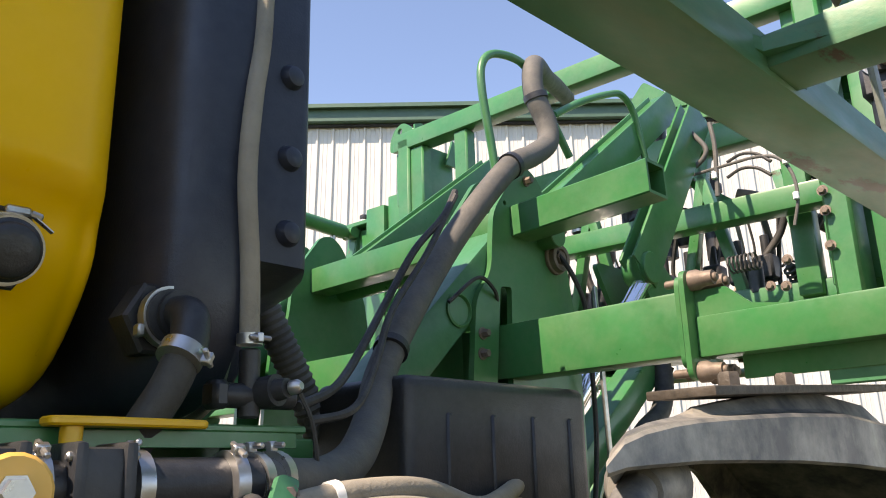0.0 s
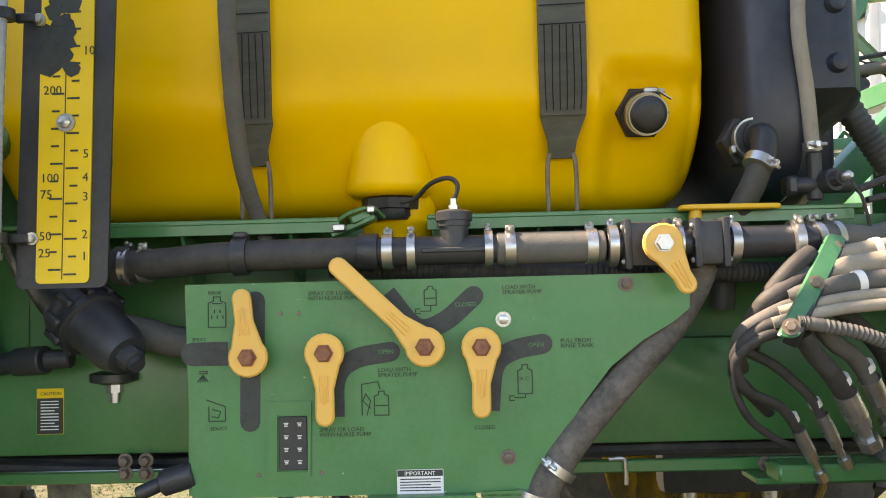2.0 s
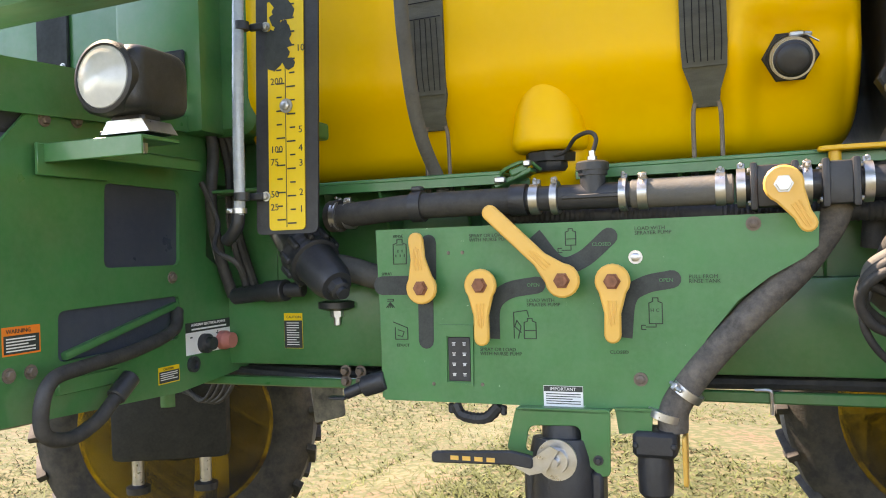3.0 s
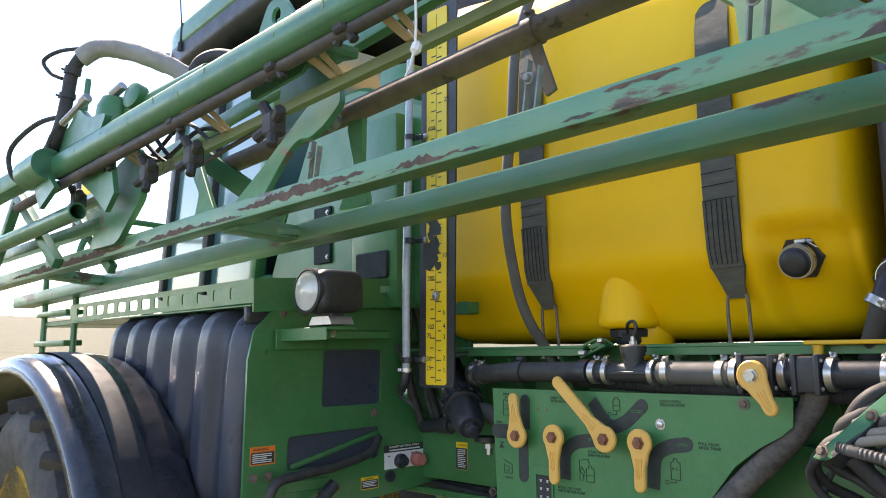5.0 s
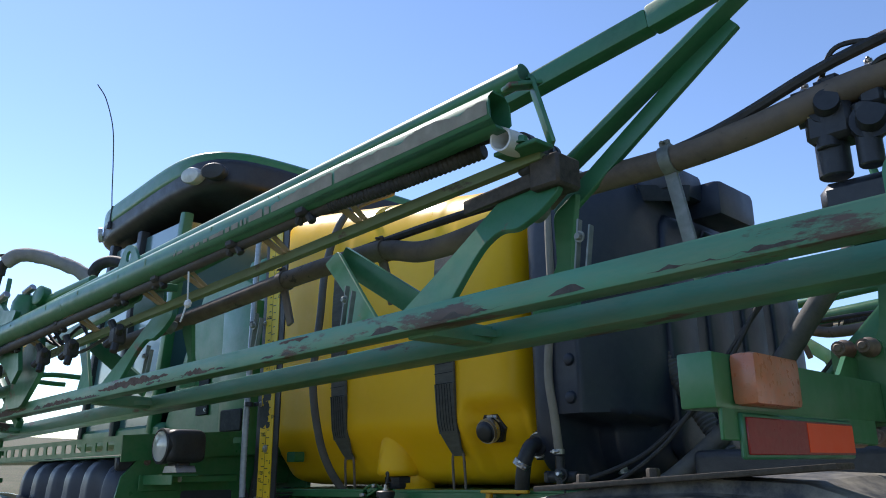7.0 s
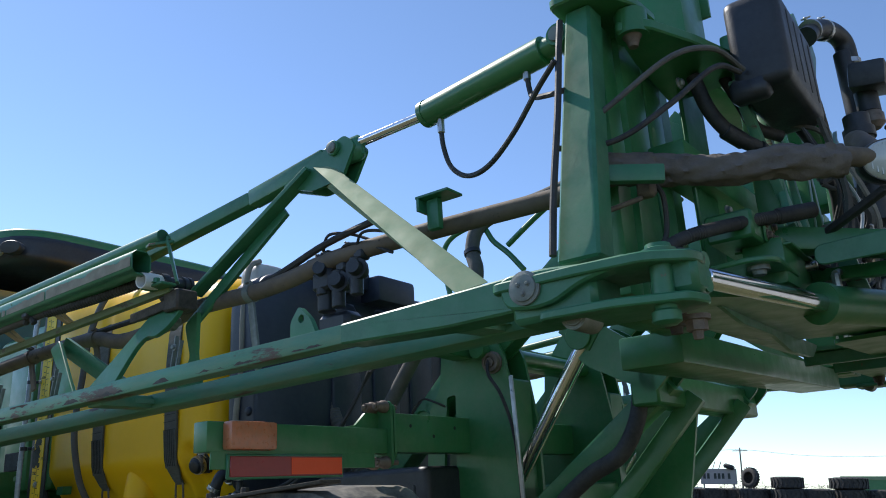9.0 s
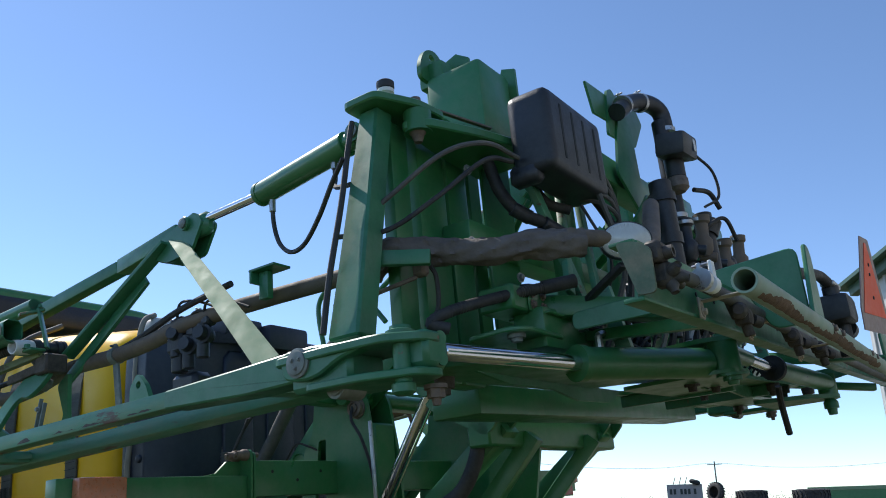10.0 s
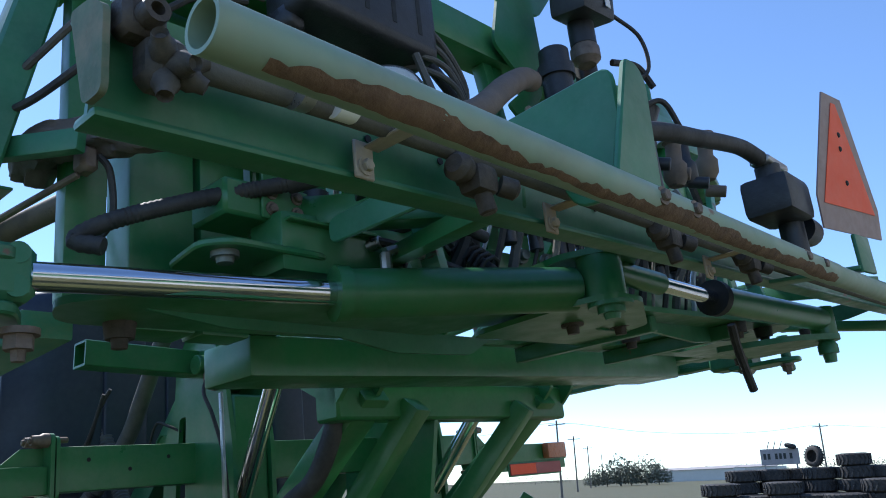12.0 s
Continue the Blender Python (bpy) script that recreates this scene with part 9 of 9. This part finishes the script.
part("big_hose", hose([(3.3, 0.62, 2.1), (3.28, 0.58, 1.95), (3.2, 0.56, 1.82), (3.05, 0.55, 1.74), (2.9, 0.55, 1.62), (2.8, 0.56, 1.45), (2.75, 0.6, 1.25)], 0.035, 14), RUBBER, lift, "thick black hose")
part("grab_rail", hose([(2.39, 0.6, 2.5), (2.37, 0.6, 2.62), (2.335, 0.6, 2.8), (2.34, 0.6, 2.9), (2.4, 0.6, 2.96), (2.52, 0.6, 2.985), (2.59, 0.6, 2.96), (2.64, 0.6, 2.88), (2.72, 0.6, 2.8), (2.8, 0.6, 2.7)], 0.014, 12), GREEN, lift, "bent green grab rail")
part("grab_rail", hose([(2.72, 0.6, 2.84), (2.9, 0.6, 2.95), (3.1, 0.6, 3.05), (3.2, 0.6, 3.08), (3.28, 0.6, 3.03), (3.33, 0.6, 2.88), (3.36, 0.6, 2.76)], 0.014, 12), GREEN, lift, "bent green grab rail")
part("grey_strip", beam((2.74, 0.5, 2.2), (2.76, 0.5, 1.5), 0.012, 0.02), STEEL, lift)

bb = thing("battery_box", (2.0, 0.35, 1.4), "black ribbed plastic box beside the lift tower", "box")
part("shell", joined(box((2.05, 0.48, 1.615), (0.66, 0.32, 0.43), 0.03, None, 3)), BLACK, bb, sharp=50)
for x in (1.85, 2.0, 2.15, 2.3):
    part("rib", box((x, 0.32, 1.6), (0.02, 0.012, 0.3), 0.005), BLACK, bb)
part("box_shelf", span(1.7, 2.42, 0.33, 0.66, 1.385, 1.4, 0.004), GREEN, bb)

bar = thing("light_bar", (2.43, MID, 1.85), "green light bar across the rear with lamps and reflectors", "light bar")
part("centre_bar", span(2.39, 2.49, 0.0, 2.34, 1.89, 2.05, 0.008, 2), GREEN, bar)


def bar_side():
    part("outer_bar", span(2.41, 2.48, -0.92, -0.02, 1.885, 1.985, 0.006, 2), GREEN, bar)
    part("joint_plate", joined(plate(rounded(on_y(-0.02, [(2.37, 1.83), (2.5, 1.83), (2.5, 2.1), (2.37, 2.1)]), 0.03), (0, 0.014, 0)), plate(rounded(on_y(0.0, [(2.38, 1.86), (2.5, 1.86), (2.5, 2.09), (2.38, 2.09)]), 0.03), (0, 0.012, 0)), plate(on_x(2.42, [(-0.02, 1.985), (-0.02, 2.05), (-0.1, 2.05), (-0.16, 2.0), (-0.25, 1.985)]), (0.012, 0, 0))), GREEN, bar)
    parts("joint_bolt", [*[joined(cyl((x, -0.09, z), (x, 0.05, z), 0.011, 10), lathe((x, -0.02, z), (0, -1, 0), [(0, 0.026), (0.02, 0.026), (0.03, 0.02), (0.06, 0.018)], 14)) for x in (2.41, 2.47) for z in (1.85, 2.075)]], RUSTY, bar, "weathered joint bolts")
    part("amber_lamp", joined(span(2.48, 2.53, -0.86, -0.66, 1.89, 1.985, 0.012, 2)), AMBER, bar, "faded amber lamp")
    rp = part("reflector", span(2.485, 2.49, -0.83, -0.3, 1.805, 1.872, 0.002), REFLECT_RED, bar, "dark red reflector plate")
    part("orange_half", span(2.49, 2.4915, -0.56, -0.305, 1.81, 1.868, 0), SMV_ORANGE, rp)
    part("reflector_frame", joined(span(2.475, 2.486, -0.84, -0.29, 1.797, 1.88, 0.004)), BOOM_GREEN, bar)
    part("drop_plate", span(2.47, 2.478, -0.9, -0.1, 1.83, 1.9, 0.002), GREEN, bar)


both(bar_side)
part("stickers", span(2.4885, 2.4895, 0.06, 0.1, 1.96, 2.0, 0), WHITE, bar)

for i in range(6):
    # uncut holes: a dark disc gives each one its shade
    part("bar_hole_shade", lathe((2.4905, 0.12 + 0.16 * i, 2.0 - 0.04 * (i % 2)), (1, 0, 0), [(0, 0.008), (0.001, 0.008)], 10), DARK, bar)
solid("tower_cable", hose([(2.6, 0.54, 2.3), (2.62, 0.5, 2.22), (2.68, 0.5, 2.12), (2.72, 0.52, 1.95), (2.73, 0.53, 1.7), (2.7, 0.54, 1.45)], 0.008, 8), RUBBER, (2.7, 0.53, 1.45), "thin black cable down the lift tower", "cable")

# grey and black lines strung across the rack's front
tl2 = thing("rack_lines", (3.58, 0.635, 2.855), "thin grey and black lines strung across the front of the rack", "cables")
part("grey_loop", hose([(3.58, 0.542, 3.04), (3.58, 0.485, 2.972), (3.58, 0.446, 2.898), (3.58, 0.49, 2.848), (3.58, 0.561, 2.84), (3.58, 0.635, 2.855)], 0.011, 10), GREY_HOSE, tl2)
part("grey_line", hose([(3.58, 0.522, 2.808), (3.58, 0.372, 2.809), (3.58, 0.243, 2.807), (3.58, 0.16, 2.777), (3.58, 0.116, 2.702), (3.58, 0.108, 2.6), (3.58, 0.135, 2.495)], 0.007, 8), GREY_HOSE, tl2)
part("grey_line", hose([(3.58, 0.418, 3.015), (3.58, 0.408, 2.915), (3.58, 0.413, 2.793), (3.58, 0.421, 2.688)], 0.01, 8), GREY_HOSE, tl2)
part("black_line", hose([(3.58, 0.364, 2.82), (3.58, 0.303, 2.837), (3.58, 0.242, 2.82), (3.58, 0.188, 2.772)], 0.007, 8), RUBBER, tl2)
part("black_line", hose([(3.58, 0.371, 2.755), (3.58, 0.31, 2.776), (3.58, 0.248, 2.762), (3.58, 0.194, 2.716)], 0.007, 8), RUBBER, tl2)


part("coil_spring", hose([Vector((3.56 + 0.034 * math.cos(i * math.pi / 4), 0.4 - 0.0021 * i, 2.385 + 0.034 * math.sin(i * math.pi / 4))) for i in range(57)], 0.0045, 6, 1), RUBBER, tl2, "thin black coil spring")
parts("post_bolt", [bolt((3.6, y, z), (-1, 0, 0), 0.014, 0.014) for y, z in ((0.188, 2.374), (0.023, 2.61), (0.023, 2.531), (0.025, 2.396), (0.265, 2.284), (0.206, 2.274))], RUSTY, tl2)
parts("white_fitting", [cyl((3.57, y, z), (3.57, y, z + 0.03), 0.012, 10) for y, z in ((0.42, 2.76), (0.13, 2.74), (0.11, 2.59))], WHITE, tl2)

# ---- last placing of whole units ----
def hang(ob, rise):
    """The suspended rack hangs a little higher towards its far end."""
    for piece in ob.children:
        for v in piece.data.vertices:
            v.co.z += rise * max(0.0, v.co.y + ob.location.y - 0.2)


hang(rack, 0.036)
for unit in far_boom:
    shift(unit, (0, 0, 0.115))
for unit, by in ((cab, (-0.26, 0.06, 0.085)), (ant, (-0.15, 0.08, 0.0)), (pl, (0.02, -0.09, 0.01)), (wbox, (-0.02, -0.04, 0.02)), (wlamp, (0.02, -0.04, -0.02)), (bar, (-0.035, 0.0, -0.01)), 
                 (fm, (0.06, -0.15, 0.0)), (lamp, (0.015, -0.035, -0.018)), (outlet, (0.0, 0.037, 0.01)), (breather, (0.0, 0.044, 0.012)),  (fj, (0.225, -0.1, -0.09)), (drop, (0.04, 0.0, 0.04)), (sens, (-0.03, 0.06, 0.0))):
    shift(unit, by)

# ---- everything so far leans with the machine ----
for ob in MACHINE:
    ob.matrix_world = TILT @ ob.matrix_basis

# ---- ground ----
bm = bmesh.new()
bmesh.ops.create_grid(bm, x_segments=120, y_segments=120, size=1)
for v in bm.verts:
    u, w = v.co.x, v.co.y
    v.co.x, v.co.y = math.copysign(abs(u) ** 3, u) * 1500, math.copysign(abs(w) ** 3, w) * 1500
    v.co.z = ground_z(v.co.x, v.co.y)
solid("ground", bm, SOIL, (0, 0, 0), "dry mown grass over reddish soil", "ground", kind="structure", machine=False, sharp=180)

rng = random.Random(11)
verts, faces = [], []
for i in range(230000):
    r = 1.5 + 15 * rng.random() ** 1.2
    a = rng.uniform(-0.2, math.pi + 0.3)
    x, y = 0.0 + r * math.cos(a), -1.0 + r * math.sin(a)
    if noise.noise(Vector((x * 0.55, y * 0.55, 3))) < -0.22 + 0.4 * (rng.random() - 0.5):
        continue
    z = ground_z(x, y) - 0.006
    for k in range(2):
        t, h, w = rng.uniform(0, 6.3), rng.uniform(0.012, 0.034) * (1.8 if rng.random() < 0.25 else 1), rng.uniform(0.005, 0.011)
        lean = rng.uniform(1.0, 3.5) * h
        dx, dy = math.cos(t), math.sin(t)
        n = len(verts)
        verts += [(x - dy * w, y + dx * w, z), (x + dy * w, y - dx * w, z), (x + dx * lean, y + dy * lean, z + h)]
        faces.append((n, n + 1, n + 2))
me = bpy.data.meshes.new("grass")
me.from_pydata(verts, [], faces)
me.materials.append(BLADE)
tagged(new("grass", me), "short dry yellow-green grass on the ground", "grass", kind="stuff")

# ---- metal building behind ----
BN = Vector((0.725, 0.688, 0)).normalized()
BA = Vector((0.688, -0.725, 0)).normalized()
C0 = Vector((5.7, 8.6, 0))
EAVE = 7.42
bld = thing("metal_building", C0, "white ribbed metal building with dark green trim", "building", machine=False)


def bp(a, n, z):
    return C0 + BA * a + BN * n + Vector((0, 0, z))


def wall_ribs(a0, a1, o, along, out, z1):
    """Ribbed sheet: wide flats with narrow raised ribs, as one thick sheet."""
    bm = bmesh.new()
    prev = None
    prof = []
    a = a0
    while a < a1:
        prof += [(a, 0.0), (a + 0.017, 0.028), (a + 0.037, 0.028), (a + 0.054, 0.0), (a + 0.105, 0.0), (a + 0.11, 0.005), (a + 0.12, 0.0), (a + 0.165, 0.0), (a + 0.17, 0.005), (a + 0.18, 0.0)]
        a += 0.229
    for a, h in prof:
        p = o + along * a + out * h
        v = [bm.verts.new(p), bm.verts.new(p + Vector((0, 0, z1)))]
        if prev:
            bm.faces.new((prev[0], v[0], v[1], prev[1]))
        prev = v
    return bm


part("wall", wall_ribs(0, 26, C0, BA, -BN, EAVE), SIDING, bld, sharp=20)
part("end_wall", wall_ribs(0, 14, C0, BN, -BA, EAVE), SIDING, bld, sharp=20)
wallcore = joined(plate([bp(0, 0.06, 0), bp(26, 0.06, 0), bp(26, 0.06, EAVE), bp(0, 0.06, EAVE)], BN * 13.9))
part("core", wallcore, SIDING, bld)
part("eave_trim", joined(beam(bp(-0.2, -0.1, EAVE + 0.02), bp(26, -0.1, EAVE + 0.02), 0.14, 0.2, bev=0.01), beam(bp(-0.2, -0.05, EAVE + 0.13), bp(26, -0.05, EAVE + 0.13), 0.22, 0.03, bev=0.004)), TRIM, bld)
part("soffit_line", beam(bp(-0.1, -0.05, EAVE - 0.1), bp(26, -0.05, EAVE - 0.1), 0.06, 0.03, bev=0.004), DARK, bld)
part("roof", joined(plate([bp(-0.3, -0.25, EAVE + 0.1), bp(26, -0.25, EAVE + 0.1), bp(26, 7, EAVE + 1.3), bp(-0.3, 7, EAVE + 1.3)], (0, 0, 0.06)), plate([bp(-0.3, 7, EAVE + 1.3), bp(26, 7, EAVE + 1.3), bp(26, 14.2, EAVE + 0.1), bp(-0.3, 14.2, EAVE + 0.1)], (0, 0, 0.06))), TRIM, bld)
part("corner_trim", beam(bp(-0.03, -0.03, 0), bp(-0.03, -0.03, EAVE), 0.1, 0.1, bev=0.005), SIDING, bld)

# ---- tyre pile and clutter far behind ----
def pile_tyre(c, axis, r, w, group):
    c = vec(c)
    ob = thing("old_tyre", c, "worn black tractor tyre in a pile", "tyre", group, machine=False)
    ax = vec(axis).normalized()
    part("carcass", lathe(c - ax * w / 2, ax, [(0.0, r * 0.56), (-0.01, r * 0.7), (0.02, r * 0.88), (0.06, r * 0.95), (w - 0.06, r * 0.95), (w - 0.02, r * 0.88), (w + 0.01, r * 0.7), (w, r * 0.56), (w * 0.8, r * 0.6), (w * 0.2, r * 0.6), (0, r * 0.56)], 28), TYRE, ob)
    m = basis(ax)
    part("tread", joined(*[box(c + m @ Vector((math.cos(a) * r * 0.97, math.sin(a) * r * 0.97, s * w * 0.23)), (r * 0.07, r * 0.1, w * 0.46), 0.01, m @ Euler((s * 0.5, 0, a)).to_matrix()) for i, a in enumerate(2 * math.pi * k / 22 for k in range(22)) for s in (-1, 1)]), TYRE, ob)
    return ob


def at_bearing(deg, dist):
    """A place on the ground, seen from the end of the walk."""
    a = radians(deg)
    return Vector((5.4 + math.sin(a) * dist, -1.2 + math.cos(a) * dist, 0))


rng = random.Random(3)
first = {}
STACKS = ((-22.6, 42, 4), (-20.7, 42.6, 4), (-19.2, 43, 4), (-18.0, 42.4, 4), (-16.0, 42, 5), (-14.2, 42, 4), (-12.2, 43, 5), (-10.2, 43, 4), (-24.0, 39.5, 3), (-22.0, 39.6, 2), (-20.3, 39.4, 3), (-18.6, 39.6, 2), (-16.8, 39, 2), (-14.6, 39.5, 3), (-12.6, 39.5, 2))
for row, (deg, dist, count) in enumerate(STACKS):
    base = at_bearing(deg, dist)
    for k in range(count):
        r = (0.8, 0.86, 0.74)[(row + k) % 3]
        m = Matrix.Translation(base + Vector((rng.uniform(-0.09, 0.09), rng.uniform(-0.09, 0.09), 0.27 + 0.55 * k))) @ Matrix.Rotation(rng.uniform(0, 6), 4, "Z")
        if r not in first:
            first[r] = pile_tyre((0, 0, 0), (0, 0, 1), r, 0.54, "tyre pile")
            first[r].matrix_basis = m
        else:
            copy_thing(first[r], m)
small = pile_tyre((0, 0, 0), (0, 0, 1), 0.5, 0.3, "tyre pile")
small.matrix_basis = Matrix.Translation(at_bearing(-18.2, 42.3) + Vector((0, 0, 2.19 + 0.5))) @ Matrix.Rotation(radians(-24), 4, "Z") @ Matrix.Rotation(radians(84), 4, "X")
sb = at_bearing(-20.2, 42)
sign = thing("painted_board", sb + Vector((0, 0, 2.2)), "grey board with dark painted marks on the tyre pile", "board", machine=False)
r0 = Matrix.Rotation(radians(20), 3, "Z")
part("board", joined(box(sb + Vector((0, 0, 2.74)), (1.7, 0.08, 0.74), 0.01, r0), *[box(sb + Vector((0, 0, 2.3)) + r0 @ Vector((s * 0.7, 0.06, 0)), (0.08, 0.06, 0.3), 0.005, r0) for s in (-1, 1)]), BOARD, sign)
parts("painted_mark", [box(sb + Vector((0, 0, 2.76)) + r0 @ Vector((-0.66 + 0.23 * i, -0.045, 0)), (0.12, 0.006, 0.26), 0, r0) for i in (0, 0.8, 2.2, 3.0, 3.8, 5.0)], DECAL, sign)
parts("stake", [cyl(sb + Vector((-0.6 + 0.3 * i, 0, 3.0)), sb + Vector((-0.42 + 0.3 * i, 0, 3.45)), 0.018, 6) for i in range(3)], DARK, sign)
part("bundle", box(sb + Vector((0.55, 0, 3.2)), (0.5, 0.3, 0.22), 0.07, Matrix.Rotation(0.3, 3, "Y")), DARK, sign)

for deg, dist in ((-34.3, 100), (-33.2, 140), (-32.3, 185), (-31.4, 260), (-17.5, 143), (-3.0, 140), (-52, 105)):
    b = at_bearing(deg, dist)
    pole = thing("utility_pole", b, "weathered wooden utility pole with a crossarm", "pole", "power line", machine=False)
    part("shaft", cyl(b - Vector((0, 0, 0.3)), b + Vector((0, 0, 9)), 0.16, 10, r2=0.1), WOOD, pole)
    part("crossarm", beam(b + Vector((-1.2, 0, 8.5)), b + Vector((1.2, 0, 8.5)), 0.12, 0.12), WOOD, pole)
pts = []
for d0, r0_, d1, r1_ in ((-52, 105, -34.3, 100), (-34.3, 100, -17.5, 143), (-17.5, 143, -3.0, 140)):
    a, b = at_bearing(d0, r0_), at_bearing(d1, r1_)
    pts += [a.lerp(b, t) + Vector((0, 0, 8.7 - 1.3 * 4 * t * (1 - t))) for t in (0.0, 0.25, 0.5, 0.75)]
solid("power_cable", hose(pts, 0.022, 4, 4), DARK, pts[0], "thin sagging overhead power cable", "cable", machine=False)


def bush(c, w, h, n, seed):
    """A far shrub: a short trunk and many small leaf clumps with an uneven outline."""
    g = random.Random(seed)
    vs, fs = [], []
    for _ in range(n):
        a, r, z = g.uniform(0, 6.3), w * math.sqrt(g.random()), g.random()
        p = Vector((math.cos(a) * r, math.sin(a) * r * 0.6, h * (0.1 + 0.9 * z * (1 - 0.55 * (r / w) ** 2) * g.uniform(0.75, 1.1))))
        for _k in range(2):
            q = Vector((g.uniform(-1, 1), g.uniform(-1, 1), g.uniform(-1, 1))) * h * 0.07
            s = Vector((g.uniform(-1, 1), g.uniform(-1, 1), g.uniform(-1, 1))) * h * 0.07
            k0 = len(vs)
            vs += [tuple(p), tuple(p + q), tuple(p + q * 0.4 + s)]
            fs.append((k0, k0 + 1, k0 + 2))
    me = bpy.data.meshes.new("crown")
    me.from_pydata(vs, [], fs)
    me.materials.append(LEAF)
    t = thing("tree", c, "distant tree with haze-paled green leaves at the edge of the field", "tree", "far trees", machine=False)
    cr = new("crown", me)
    cr.parent = t
    part("trunk", cyl(vec(c) - Vector((0, 0, 0.3)), vec(c) + Vector((0, 0, h * 0.6)), h * 0.03, 8, r2=h * 0.012), WOOD, t)


TREES = ((-32.0, 200, 3, 4.5), (-31.2, 200, 4, 5.2), (-30.3, 200, 4.5, 7.2), (-29.6, 205, 4, 5.5), (-28.6, 200, 4.5, 6.6), (-27.8, 200, 3.5, 5.2), (-25, 420, 16, 6.5), (-23.2, 420, 12, 7), (-21.5, 420, 14, 7), (-17, 430, 18, 7.5), (-14, 420, 16, 7), (-11, 400, 16, 8), (-7, 400, 18, 8), (-2, 400, 20, 8), (4, 380, 20, 8), (-36, 420, 20, 6), (-44, 420, 25, 6), (-54, 400, 25, 7), (-66, 400, 30, 7), (-80, 400, 30, 7))
for i, (deg, dist, w, h) in enumerate(TREES):
    bush(at_bearing(deg, dist), w, h, 700, i)
for deg, dist, w, h in ((-25.3, 260, 26, 3.2), (-22, 280, 20, 3.4), (-9, 200, 16, 3.6), (-4, 190, 14, 3.4)):
    b = at_bearing(deg, dist)
    far = thing("far_shed", b, "distant low pale shed beyond the field", "shed", "far sheds", machine=False)
    part("wall", box(b + Vector((0, 0, h / 2)), (w, 8, h), 0), SIDING, far)
    part("roof", plate([b + Vector(v) for v in ((-w / 2 - 0.3, -4.4, h), (w / 2 + 0.3, -4.4, h), (w / 2 + 0.3, 0, h + 0.7), (-w / 2 - 0.3, 0, h + 0.7))], (0, 0, 0.1)), BOARD, far)
cart = at_bearing(-9.6, 62)
gc = thing("grain_cart", cart, "green and white grain cart parked in the yard", "trailer", machine=False)
part("hopper", plate([cart + Vector(v) for v in ((-3, 0, 2.9), (3, 0, 2.9), (2.2, 0, 1.2), (-2.2, 0, 1.2))], (0, 2.4, 0)), GREEN, gc)
part("top_band", span(cart.x - 3, cart.x + 3, cart.y - 0.05, cart.y + 2.45, 2.9, 3.15, 0.02), PALE_GREEN, gc)
for s in (-1, 1):
    part("tyre", lathe(cart + Vector((s * 1.0, -0.1, 0.75)), (0, 1, 0), [(0, 0.4), (0, 0.7), (0.05, 0.75), (0.35, 0.75), (0.4, 0.7), (0.4, 0.4)], 20), TYRE, gc)


# lean-to at the end of the building
L0 = bp(-3.1, 0.0, 0)
lean = thing("lean_to", L0, "lower white ribbed lean-to with green eave trim", "building", machine=False)


def lp(a, n, z):
    return L0 + BA * a + BN * n + Vector((0, 0, z))


part("wall", joined(plate([lp(0, 0.05, 0), lp(3.05, 0.05, 0), lp(3.05, 0.05, 5.85), lp(0, 0.05, 5.2)], BN * 12)), SIDING, lean)
part("rib", joined(*[beam(lp(0.1 + 0.229 * i, 0.035, 0), lp(0.1 + 0.229 * i, 0.035, 5.2 + 0.21 * (0.1 + 0.229 * i)), 0.035, 0.03, BN, 0.004) for i in range(13)]), SIDING, lean, "raised ribs of the sheet")
part("eave_trim", beam(lp(-0.15, 0.0, 5.22), lp(3.0, 0.0, 5.88), 0.14, 0.18, bev=0.01), TRIM, lean)
part("roof", plate([lp(-0.3, -0.2, 5.25), lp(3.05, -0.2, 5.95), lp(3.05, 12.2, 5.95), lp(-0.3, 12.2, 5.25)], (0, 0, 0.06)), TRIM, lean)
